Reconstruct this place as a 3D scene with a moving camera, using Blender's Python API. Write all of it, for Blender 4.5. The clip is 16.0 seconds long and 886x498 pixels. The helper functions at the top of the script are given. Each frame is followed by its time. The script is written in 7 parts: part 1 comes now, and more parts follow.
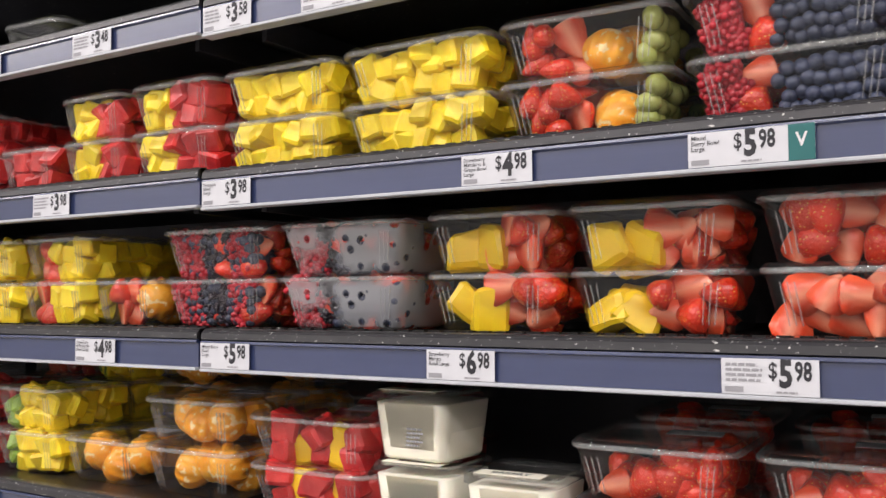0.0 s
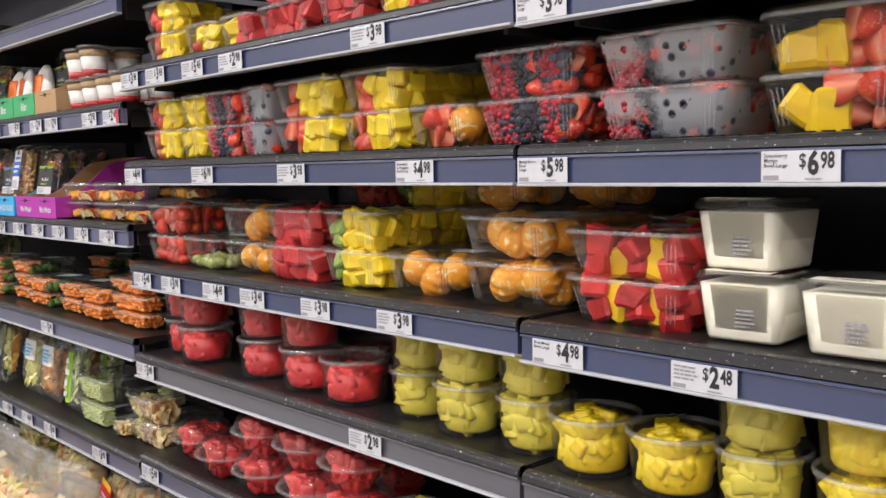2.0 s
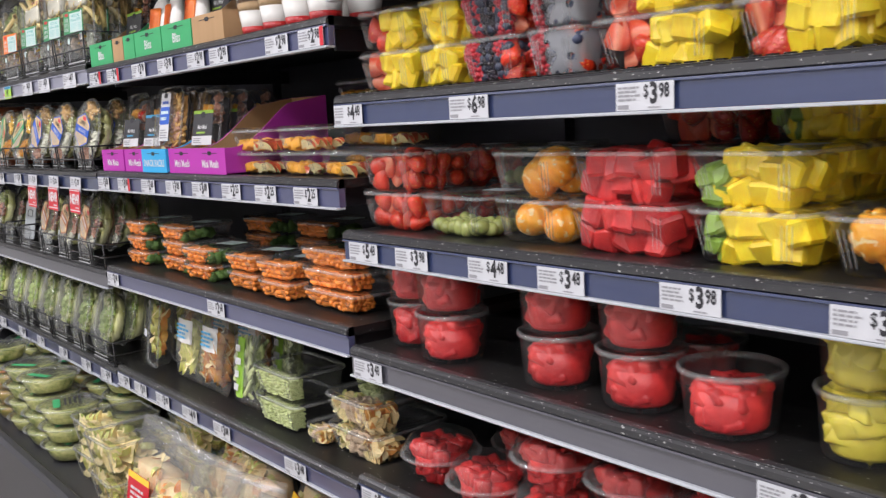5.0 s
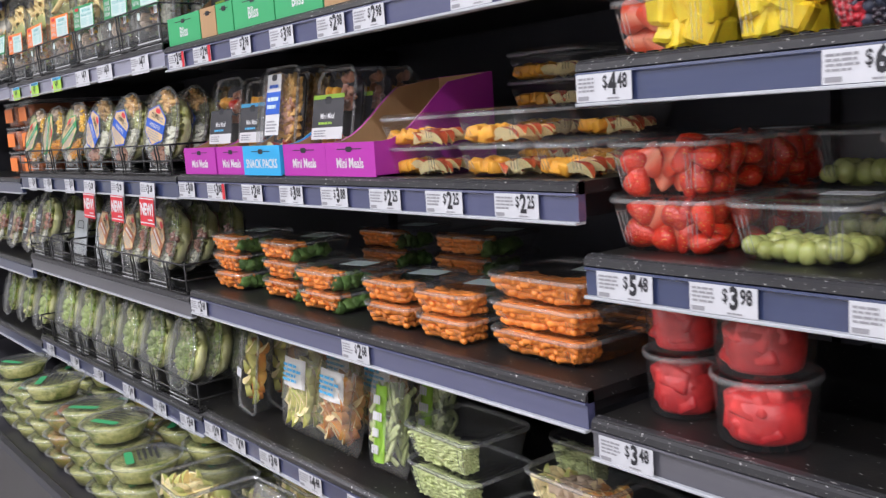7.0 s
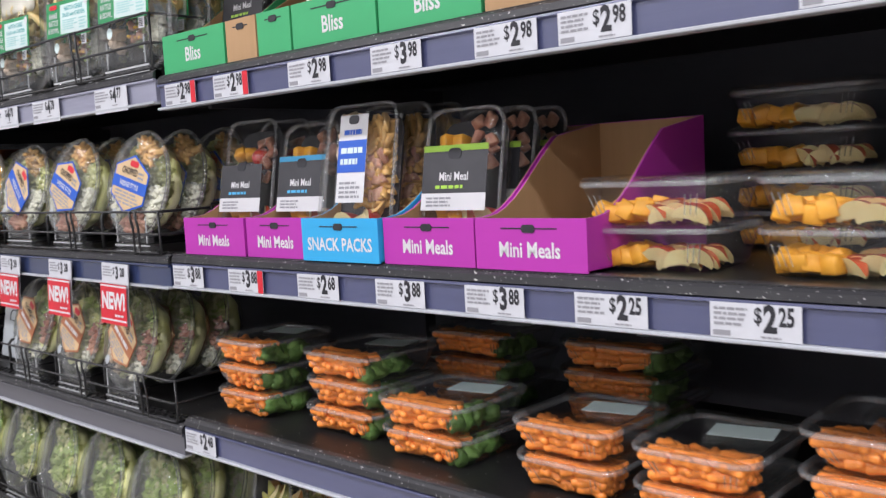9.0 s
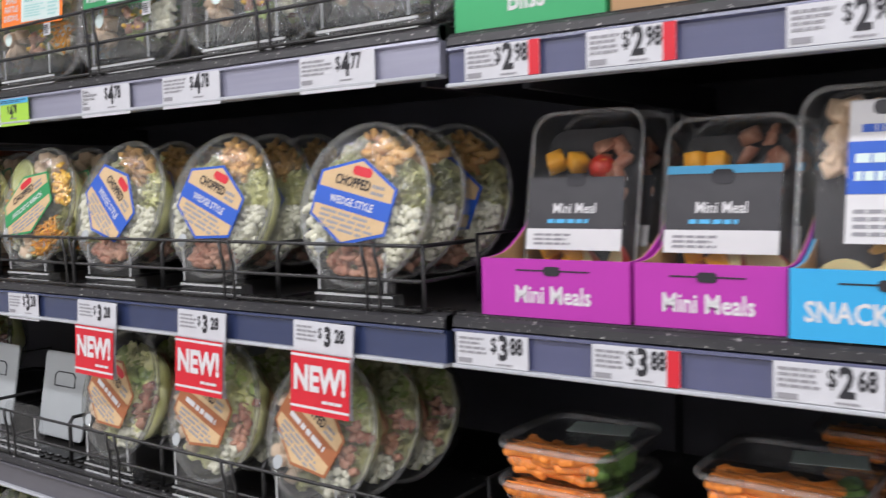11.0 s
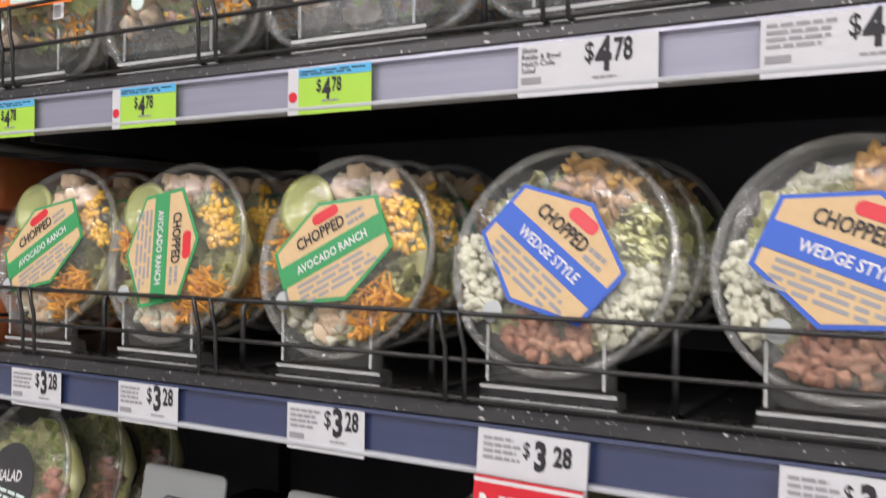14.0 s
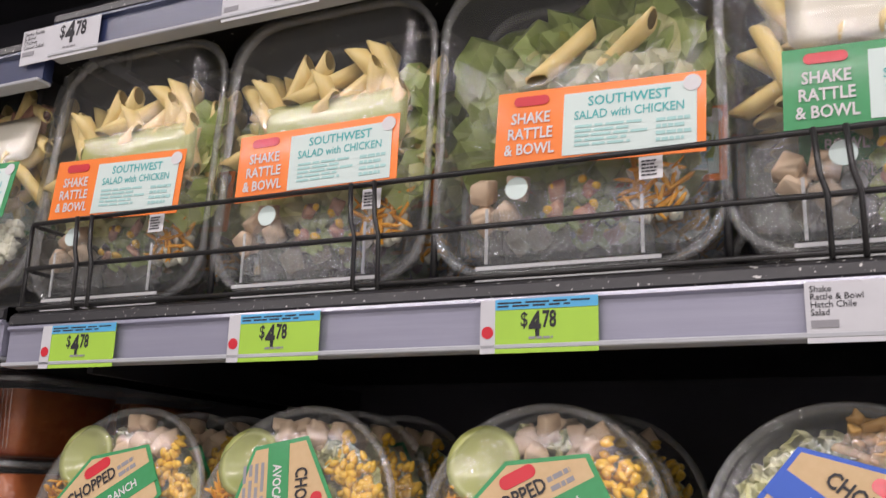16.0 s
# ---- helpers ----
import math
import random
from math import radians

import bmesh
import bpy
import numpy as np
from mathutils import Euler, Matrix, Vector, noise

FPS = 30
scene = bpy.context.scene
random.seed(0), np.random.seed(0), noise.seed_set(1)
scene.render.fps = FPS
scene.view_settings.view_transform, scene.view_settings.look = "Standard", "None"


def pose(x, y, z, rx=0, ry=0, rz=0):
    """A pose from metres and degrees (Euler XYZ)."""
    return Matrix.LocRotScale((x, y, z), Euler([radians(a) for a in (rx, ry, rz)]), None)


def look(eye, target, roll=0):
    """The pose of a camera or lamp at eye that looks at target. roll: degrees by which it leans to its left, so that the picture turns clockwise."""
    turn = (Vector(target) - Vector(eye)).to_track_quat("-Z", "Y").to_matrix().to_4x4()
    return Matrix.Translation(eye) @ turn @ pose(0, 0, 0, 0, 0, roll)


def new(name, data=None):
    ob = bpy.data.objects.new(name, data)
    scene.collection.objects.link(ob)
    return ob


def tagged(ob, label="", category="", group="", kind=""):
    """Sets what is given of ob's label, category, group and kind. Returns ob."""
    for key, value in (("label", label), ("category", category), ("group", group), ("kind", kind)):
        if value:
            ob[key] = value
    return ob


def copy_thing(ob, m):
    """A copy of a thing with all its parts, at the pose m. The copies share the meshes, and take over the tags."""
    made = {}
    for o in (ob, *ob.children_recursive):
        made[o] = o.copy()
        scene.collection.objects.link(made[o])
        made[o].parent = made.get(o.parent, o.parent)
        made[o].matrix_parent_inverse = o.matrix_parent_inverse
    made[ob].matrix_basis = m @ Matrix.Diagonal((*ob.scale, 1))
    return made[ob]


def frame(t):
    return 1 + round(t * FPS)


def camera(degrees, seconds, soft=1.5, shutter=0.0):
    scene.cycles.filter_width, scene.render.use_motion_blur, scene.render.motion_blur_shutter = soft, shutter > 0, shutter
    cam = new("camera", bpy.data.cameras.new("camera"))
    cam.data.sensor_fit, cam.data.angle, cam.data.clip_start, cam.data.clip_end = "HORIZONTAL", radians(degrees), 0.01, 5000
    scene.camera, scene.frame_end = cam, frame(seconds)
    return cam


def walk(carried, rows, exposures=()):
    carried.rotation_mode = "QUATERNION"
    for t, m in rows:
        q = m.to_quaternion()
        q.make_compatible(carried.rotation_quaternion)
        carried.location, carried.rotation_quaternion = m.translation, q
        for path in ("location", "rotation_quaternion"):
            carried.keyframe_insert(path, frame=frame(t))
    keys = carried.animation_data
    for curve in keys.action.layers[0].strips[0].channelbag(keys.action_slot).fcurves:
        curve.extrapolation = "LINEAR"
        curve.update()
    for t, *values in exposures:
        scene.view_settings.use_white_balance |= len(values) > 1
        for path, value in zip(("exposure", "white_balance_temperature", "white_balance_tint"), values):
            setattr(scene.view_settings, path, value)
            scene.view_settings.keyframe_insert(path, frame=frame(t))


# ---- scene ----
cam = camera(51.5, 16.0, 1.3, 0.3)
PATH = [
    (0, (0.911, -0.879, 1.396), (-0.127, 0.828, 1.498), -0.4),
    (0.5, (0.9, -0.901, 1.383), (-0.216, 0.758, 1.437), -0.2),
    (1, (0.886, -0.915, 1.362), (-0.36, 0.649, 1.329), -0.7),
    (1.5, (0.874, -0.936, 1.343), (-0.499, 0.514, 1.225), -1.0),
    (2, (0.846, -0.941, 1.327), (-0.604, 0.425, 1.149), -1.2),
    (2.5, (0.816, -0.94, 1.319), (-0.672, 0.378, 1.1), -1.6),
    (3, (0.726, -0.931, 1.318), (-0.78, 0.362, 1.07), -2.0),
    (3.5, (0.596, -0.919, 1.312), (-0.919, 0.358, 1.049), -2.0),
    (4, (0.453, -0.913, 1.313), (-1.073, 0.351, 1.038), -2.1),
    (6.5, (-0.281, -0.855, 1.295), (-1.839, 0.367, 1.014), -3.7),
    (7, (-0.435, -0.844, 1.298), (-1.993, 0.377, 1.015), -3.8),
    (7.5, (-0.592, -0.829, 1.306), (-2.142, 0.404, 1.028), -3.9),
    (8, (-0.78, -0.81, 1.309), (-2.302, 0.461, 1.049), -3.9),
    (8.2, (-0.856, -0.809, 1.312), (-2.357, 0.489, 1.061), -3.8),
    (10.3, (-1.631, -0.768, 1.357), (-2.769, 0.873, 1.254), -1.9),
    (10.5, (-1.718, -0.774, 1.358), (-2.858, 0.864, 1.24), -1.8),
    (11, (-1.928, -0.773, 1.34), (-3.104, 0.839, 1.204), -1.3),
    (11.5, (-2.11, -0.742, 1.316), (-3.309, 0.852, 1.167), -0.9),
    (12, (-2.267, -0.737, 1.314), (-3.451, 0.864, 1.134), -1.2),
    (12.5, (-2.416, -0.711, 1.311), (-3.571, 0.911, 1.124), -1.3),
    (13, (-2.546, -0.687, 1.316), (-3.648, 0.972, 1.137), -1.4),
    (13.5, (-2.679, -0.67, 1.292), (-3.729, 1.03, 1.191), -0.4),
    (14, (-2.8, -0.656, 1.332), (-3.817, 1.066, 1.325), 0.8),
    (14.5, (-2.888, -0.668, 1.341), (-3.832, 1.075, 1.613), 2.7),
    (15, (-2.958, -0.661, 1.339), (-3.82, 1.073, 1.841), 3.1),
    (15.5, (-3.039, -0.662, 1.36), (-3.847, 1.087, 1.896), 2.1),
    (16, (-3.087, -0.651, 1.349), (-3.895, 1.108, 1.854), 1.8),
]
walk(cam, [(t, look(eye, target, roll)) for t, eye, target, roll in PATH],
     ((0, -0.03, 6600, 17), (4, -0.03, 6400, 15), (6.5, 0.0, 6050, 17), (8, 0.0, 6050, 17), (10.5, -0.18, 6150, 16), (11.5, -0.1, 6200, 15), (12.5, -0.03, 6300, 13),
      (13.5, -0.06, 6450, 14), (15, -0.4, 6600, 20), (16, -0.47, 6600, 21)))

# ---- light: white store lighting over the aisle ----
world = bpy.data.worlds.new("store_air")
world.use_nodes = True
world.node_tree.nodes["Background"].inputs[0].default_value = (0.9, 0.95, 1.0, 1)
world.node_tree.nodes["Background"].inputs[1].default_value = 0.02
scene.world = world
scene.view_settings.exposure = 0.0
CEIL = 3.6


def strip_lamp(x, y, length, watts, width=0.14):
    data = bpy.data.lights.new("strip_lamp", "AREA")
    data.shape, data.size, data.size_y, data.energy = "RECTANGLE", length, width, watts
    data.color = (1.0, 0.975, 0.955)
    ob = new("strip_lamp", data)
    ob.matrix_world = pose(x, y, CEIL - 0.09)
    return ob


LAMPS = [(x, y) for y in (-1.7, -3.3) for x in (-5.6, -3.4, -1.2, 1.0, 3.2)]
for lx, ly in LAMPS:
    strip_lamp(lx, ly, 1.9, 42)

# ---- materials ----
def mat(name, colour, rough=0.5, metal=0.0, spec=0.5, second=None, scale=40.0, amount=0.5, bump=0.0, bump_scale=None,
        detail=4.0, stretch=(1, 1, 1), coat=0.0, per_object=0.0, sub=0.0, fleck=None):
    """Principled surface: two colours mixed by noise at two scales, bump, and a shade that varies from piece to piece."""
    m = bpy.data.materials.new(name)
    m.use_nodes = True
    n, l = m.node_tree.nodes, m.node_tree.links
    b = n["Principled BSDF"]
    b.inputs["Roughness"].default_value, b.inputs["Metallic"].default_value = rough, metal
    b.inputs["Specular IOR Level"].default_value = spec
    b.inputs["Coat Weight"].default_value = coat
    b.inputs["Coat Roughness"].default_value = 0.08
    if sub:
        b.inputs["Subsurface Weight"].default_value = sub
        b.inputs["Subsurface Radius"].default_value = (1.0, 0.5, 0.25)
        b.inputs["Subsurface Scale"].default_value = 0.006
    tc, mp = n.new("ShaderNodeTexCoord"), n.new("ShaderNodeMapping")
    mp.inputs["Scale"].default_value = stretch
    l.new(tc.outputs["Object"], mp.inputs["Vector"])
    fine, broad = n.new("ShaderNodeTexNoise"), n.new("ShaderNodeTexNoise")
    fine.inputs["Scale"].default_value, fine.inputs["Detail"].default_value = scale, detail
    broad.inputs["Scale"].default_value, broad.inputs["Detail"].default_value = scale * 0.17, 2.0
    for q in (fine, broad):
        l.new(mp.outputs["Vector"], q.inputs["Vector"])
    add = n.new("ShaderNodeMath")
    add.operation = "ADD"
    l.new(fine.outputs["Fac"], add.inputs[0])
    l.new(broad.outputs["Fac"], add.inputs[1])
    ramp = n.new("ShaderNodeMapRange")
    ramp.inputs["From Min"].default_value, ramp.inputs["From Max"].default_value = 0.75, 1.25
    ramp.inputs["To Max"].default_value = amount
    l.new(add.outputs[0], ramp.inputs["Value"])
    mix = n.new("ShaderNodeMix")
    mix.data_type = "RGBA"
    mix.inputs["A"].default_value = (*colour, 1)
    mix.inputs["B"].default_value = (*(second or [c * 0.7 for c in colour]), 1)
    l.new(ramp.outputs["Result"], mix.inputs["Factor"])
    out = mix.outputs["Result"]
    if per_object:
        info, hsv, span = n.new("ShaderNodeObjectInfo"), n.new("ShaderNodeHueSaturation"), n.new("ShaderNodeMapRange")
        span.inputs["To Min"].default_value, span.inputs["To Max"].default_value = 1 - per_object, 1 + per_object
        l.new(info.outputs["Random"], span.inputs["Value"])
        l.new(span.outputs["Result"], hsv.inputs["Value"])
        l.new(out, hsv.inputs["Color"])
        out = hsv.outputs["Color"]
    if fleck:
        spots, cut, over = n.new("ShaderNodeTexNoise"), n.new("ShaderNodeMapRange"), n.new("ShaderNodeMix")
        spots.inputs["Scale"].default_value, spots.inputs["Detail"].default_value = fleck[1], 3.0
        cut.inputs["From Min"].default_value, cut.inputs["From Max"].default_value = fleck[2], fleck[2] + 0.03
        over.data_type = "RGBA"
        l.new(tc.outputs["Object"], spots.inputs["Vector"])
        l.new(spots.outputs["Fac"], cut.inputs["Value"])
        l.new(cut.outputs["Result"], over.inputs["Factor"])
        l.new(out, over.inputs["A"])
        over.inputs["B"].default_value = (*fleck[0], 1)
        out = over.outputs["Result"]
    l.new(out, b.inputs["Base Color"])
    if bump:
        relief, bp = n.new("ShaderNodeTexNoise"), n.new("ShaderNodeBump")
        relief.inputs["Scale"].default_value = bump_scale or scale
        l.new(mp.outputs["Vector"], relief.inputs["Vector"])
        bp.inputs["Strength"].default_value, bp.inputs["Distance"].default_value = bump, 0.002
        l.new(relief.outputs["Fac"], bp.inputs["Height"])
        l.new(bp.outputs["Normal"], b.inputs["Normal"])
    return m


def clear(name, tint, rough=0.05, ior=1.5, haze=0.0):
    """Thin clear plastic: light goes straight through; Fresnel adds the gloss; haze mixes in pale diffuse, on some
    parts as painted gleam.
    """
    m = bpy.data.materials.new(name)
    m.use_nodes = True
    n, l = m.node_tree.nodes, m.node_tree.links
    n.remove(n["Principled BSDF"])
    thru, gloss, mix, fr = n.new("ShaderNodeBsdfTransparent"), n.new("ShaderNodeBsdfGlossy"), n.new("ShaderNodeMixShader"), n.new("ShaderNodeLayerWeight")
    power, gain = n.new("ShaderNodeMath"), n.new("ShaderNodeMath")
    thru.inputs["Color"].default_value = (*tint, 1)
    gloss.inputs["Roughness"].default_value = rough
    fr.inputs["Blend"].default_value = 0.5
    power.operation, gain.operation = "POWER", "MULTIPLY_ADD"
    power.inputs[1].default_value = 4.0
    low = ((ior - 1) / (ior + 1)) ** 2
    gain.inputs[1].default_value, gain.inputs[2].default_value = 0.62, low
    wave, bp = n.new("ShaderNodeTexNoise"), n.new("ShaderNodeBump")
    wave.inputs["Scale"].default_value = 45.0
    bp.inputs["Strength"].default_value, bp.inputs["Distance"].default_value = 0.25, 0.002
    l.new(wave.outputs["Fac"], bp.inputs["Height"])
    l.new(bp.outputs["Normal"], gloss.inputs["Normal"])
    l.new(fr.outputs["Facing"], power.inputs[0])
    l.new(power.outputs[0], gain.inputs[0])
    l.new(gain.outputs[0], mix.inputs["Fac"])
    l.new(thru.outputs[0], mix.inputs[1])
    l.new(gloss.outputs[0], mix.inputs[2])
    out = mix
    if haze:
        veil, milk = n.new("ShaderNodeMixShader"), n.new("ShaderNodeBsdfDiffuse")
        milk.inputs["Color"].default_value = (0.8, 0.82, 0.82, 1)
        veil.inputs["Fac"].default_value = haze
        l.new(mix.outputs[0], veil.inputs[1])
        l.new(milk.outputs[0], veil.inputs[2])
        out = veil
    l.new(out.outputs[0], n["Material Output"].inputs["Surface"])
    return m


M_BLACK = mat("black_steel", (0.034, 0.034, 0.042), 0.42, 0.0, 0.5, (0.03, 0.03, 0.032), 30, 0.8, 0.15, 200)
M_DECK = mat("black_deck", (0.011, 0.011, 0.012), 0.34, 0.0, 0.2, (0.02, 0.019, 0.017), 25, 0.8, 0.06, 160, fleck=((0.5, 0.5, 0.48), 130, 0.69))
M_LIP = mat("worn_black_lip", (0.024, 0.024, 0.028), 0.36, 0.0, 0.5, (0.04, 0.04, 0.042), 30, 0.8, 0.1, 200, fleck=((0.5, 0.5, 0.48), 240, 0.66))
M_BACK = mat("case_back", (0.05, 0.05, 0.064), 0.5, 0.0, 0.3, (0.07, 0.07, 0.085), 8, 0.6)
M_RAIL = mat("slate_rail", (0.024, 0.037, 0.1), 0.3, 0.0, 0.5, (0.038, 0.053, 0.13), 12, 0.6, 0.05, 60, stretch=(0.3, 1, 6), coat=1.0)
# lighter copy of the slate rail, with its grazing reflection put into the colour
M_RAILSHEEN = mat("slate_rail_sheen", (0.062, 0.07, 0.15), 0.32, 0.0, 0.5, (0.08, 0.088, 0.175), 12, 0.6, 0.05, 60, stretch=(0.3, 1, 6), coat=1.0)
for m_ in (M_RAIL, M_RAILSHEEN):
    m_.node_tree.nodes["Principled BSDF"].inputs["Coat IOR"].default_value = 1.6
    m_.node_tree.nodes["Principled BSDF"].inputs["Coat Roughness"].default_value = 0.22
M_GREYRAIL = mat("grey_rail", (0.12, 0.12, 0.14), 0.32, 0.2, 0.5, (0.09, 0.09, 0.11), 12, 0.6, 0.05, 60, stretch=(0.3, 1, 6), coat=0.6)
M_SILVER = mat("silver_rail", (0.36, 0.365, 0.46), 0.32, 0.25, 0.5, (0.25, 0.255, 0.34), 12, 0.6, 0.05, 60, stretch=(0.3, 1, 6), coat=0.4)
M_LINE = mat("white_edge", (0.4, 0.42, 0.45), 0.35, 0.0, 0.5, (0.55, 0.57, 0.6), 20, 0.5, coat=0.3)
M_WIRE = mat("black_wire", (0.012, 0.012, 0.013), 0.35, 0.0, 0.5, (0.03, 0.03, 0.03), 90, 0.6, 0.2, 300)
M_PAPER = mat("tag_paper", (0.58, 0.59, 0.62), 0.55, 0.0, 0.4, (0.52, 0.53, 0.56), 60, 0.6)
M_INK = mat("black_ink", (0.015, 0.015, 0.02), 0.6, second=(0.03, 0.03, 0.035))
M_GREYINK = mat("grey_ink", (0.25, 0.25, 0.27), 0.6, second=(0.32, 0.32, 0.34))
M_WHITE = mat("white_print", (0.64, 0.64, 0.65), 0.5, second=(0.58, 0.58, 0.59))
M_RED = mat("red_print", (0.62, 0.015, 0.03), 0.45, second=(0.5, 0.012, 0.025), coat=0.2)
M_GREEN = mat("green_print", (0.02, 0.26, 0.08), 0.45, second=(0.03, 0.32, 0.12), scale=160, coat=0.2)
M_LIME = mat("lime_print", (0.36, 0.62, 0.06), 0.5, second=(0.33, 0.56, 0.06))
M_SKY = mat("sky_blue_print", (0.08, 0.42, 0.72), 0.5, second=(0.07, 0.38, 0.66))
M_BLUE = mat("royal_blue_print", (0.015, 0.09, 0.5), 0.45, second=(0.02, 0.1, 0.44))
M_ORANGE = mat("orange_print", (0.9, 0.22, 0.02), 0.45, second=(0.85, 0.19, 0.02), coat=0.2)
M_TEAL = mat("teal_print", (0.05, 0.42, 0.42), 0.5, second=(0.06, 0.38, 0.4))
M_DEEPTEAL = mat("deep_teal_print", (0.008, 0.12, 0.12), 0.5, second=(0.01, 0.1, 0.1))
M_PALETEAL = mat("pale_teal_print", (0.36, 0.62, 0.6), 0.5, second=(0.33, 0.58, 0.56))
M_PALE = mat("pale_label", (0.6, 0.72, 0.69), 0.5, second=(0.56, 0.68, 0.65))
M_BROWNPRINT = mat("brown_print", (0.36, 0.13, 0.05), 0.5, second=(0.3, 0.1, 0.04))
M_KRAFT = mat("kraft_label", (0.6, 0.43, 0.24), 0.65, second=(0.53, 0.37, 0.19), scale=150, amount=0.7)
M_CARD = mat("brown_card", (0.42, 0.26, 0.13), 0.75, second=(0.36, 0.22, 0.1), scale=60, amount=0.6, bump=0.15, bump_scale=300, stretch=(1, 1, 0.1))
M_PURPLE = mat("purple_card", (0.42, 0.03, 0.36), 0.5, second=(0.38, 0.025, 0.32), scale=20)
M_CYAN = mat("cyan_card", (0.03, 0.36, 0.68), 0.5, second=(0.03, 0.32, 0.62), scale=20)
M_BLISS = mat("green_card", (0.045, 0.37, 0.14), 0.5, second=(0.04, 0.32, 0.12), scale=20)
M_DARKLABEL = mat("dark_label", (0.03, 0.03, 0.035), 0.5, second=(0.05, 0.05, 0.055))
M_GREYCARD = mat("grey_divider", (0.42, 0.45, 0.46), 0.5, second=(0.37, 0.4, 0.41), scale=15, amount=0.7)
M_CREAM = mat("cream_tub", (0.86, 0.83, 0.7), 0.45, second=(0.8, 0.76, 0.62), scale=30, sub=0.1)
M_CLEAR = clear("clear_plastic", (0.96, 0.963, 0.963), 0.06, 1.42, 0.01)
# the pale haze here paints the bright highlight lines of the rims
M_RIM = clear("clear_rim", (0.93, 0.935, 0.94), 0.05, 2.0, 0.1)
M_LID = clear("clear_lid", (0.955, 0.96, 0.96), 0.07, 1.5, 0.018)
M_STOP = clear("clear_acrylic", (0.985, 0.985, 0.99), 0.04, 1.4, 0.02)
# milky strip colour that paints in the light caught by acrylic edges
M_GLINT = clear("acrylic_glint", (0.95, 0.955, 0.97), 0.05, 1.8, 0.45)
M_BAG = clear("clear_bag", (0.96, 0.96, 0.95), 0.1, 1.8, 0.06)


def fogged(name):
    """Clear wall misted over inside; round clear spots where fruit touches it."""
    m = clear(name, (0.93, 0.94, 0.94), 0.1, 1.5)
    n, l = m.node_tree.nodes, m.node_tree.links
    out = n["Material Output"]
    glassy = out.inputs["Surface"].links[0].from_socket
    tc, vo, ns = n.new("ShaderNodeTexCoord"), n.new("ShaderNodeTexVoronoi"), n.new("ShaderNodeTexNoise")
    vo.inputs["Scale"].default_value, ns.inputs["Scale"].default_value = 52.0, 16.0
    edge, part_, times = n.new("ShaderNodeMapRange"), n.new("ShaderNodeMapRange"), n.new("ShaderNodeMath")
    edge.inputs["From Min"].default_value, edge.inputs["From Max"].default_value = 0.24, 0.34
    part_.inputs["From Min"].default_value, part_.inputs["From Max"].default_value = 0.4, 0.56
    part_.inputs["To Max"].default_value = 0.48
    times.operation = "MULTIPLY"
    mist, mix = n.new("ShaderNodeBsdfDiffuse"), n.new("ShaderNodeMixShader")
    mist.inputs["Color"].default_value = (0.5, 0.51, 0.53, 1)
    l.new(tc.outputs["Object"], vo.inputs["Vector"])
    l.new(tc.outputs["Object"], ns.inputs["Vector"])
    l.new(vo.outputs["Distance"], edge.inputs["Value"])
    l.new(ns.outputs["Fac"], part_.inputs["Value"])
    l.new(edge.outputs["Result"], times.inputs[0])
    l.new(part_.outputs["Result"], times.inputs[1])
    l.new(times.outputs[0], mix.inputs["Fac"])
    l.new(glassy, mix.inputs[1])
    l.new(mist.outputs[0], mix.inputs[2])
    l.new(mix.outputs[0], out.inputs["Surface"])
    return m


M_FOG = fogged("misted_plastic")
# haze gives the lid a painted veil in place of the store's reflections
M_BOWL = clear("salad_bowl_lid", (0.95, 0.955, 0.945), 0.07, 1.6, 0.045)
M_SALSA = mat("red_salsa", (0.3, 0.06, 0.02), 0.3, second=(0.42, 0.13, 0.04), scale=70, amount=0.9, bump=0.5, bump_scale=120)
M_FLOOR = mat("store_floor", (0.42, 0.4, 0.37), 0.25, second=(0.36, 0.34, 0.31), scale=5, amount=0.7)
M_WALL = mat("store_wall", (0.6, 0.6, 0.58), 0.7, second=(0.55, 0.55, 0.53), scale=3)
M_CEIL = mat("ceiling_tile", (0.78, 0.78, 0.76), 0.85, second=(0.72, 0.72, 0.7), scale=60, bump=0.2)
# food
M_PINE = mat("pineapple_flesh", (0.95, 0.76, 0.03), 0.34, second=(0.86, 0.56, 0.01), scale=70, amount=0.9, bump=0.5, bump_scale=140, stretch=(3, 1, 1), per_object=0.14, sub=0.12)
M_MANGO = mat("mango_flesh", (0.95, 0.66, 0.012), 0.3, second=(0.9, 0.54, 0.01), scale=30, amount=0.7, bump=0.2, per_object=0.1, sub=0.12)
M_MELON = mat("watermelon_flesh", (0.7, 0.04, 0.034), 0.33, second=(0.42, 0.01, 0.014), scale=60, amount=1.0, bump=0.5, bump_scale=120, per_object=0.18, sub=0.12)
M_HONEY = mat("honeydew_flesh", (0.74, 0.62, 0.07), 0.33, second=(0.56, 0.47, 0.05), scale=40, amount=0.8, bump=0.3, per_object=0.12, sub=0.12)
M_STRAW = mat("strawberry_skin", (0.74, 0.045, 0.01), 0.28, second=(0.52, 0.012, 0.008), scale=40, amount=0.8, bump=0.6, bump_scale=420, per_object=0.2, coat=0.4)


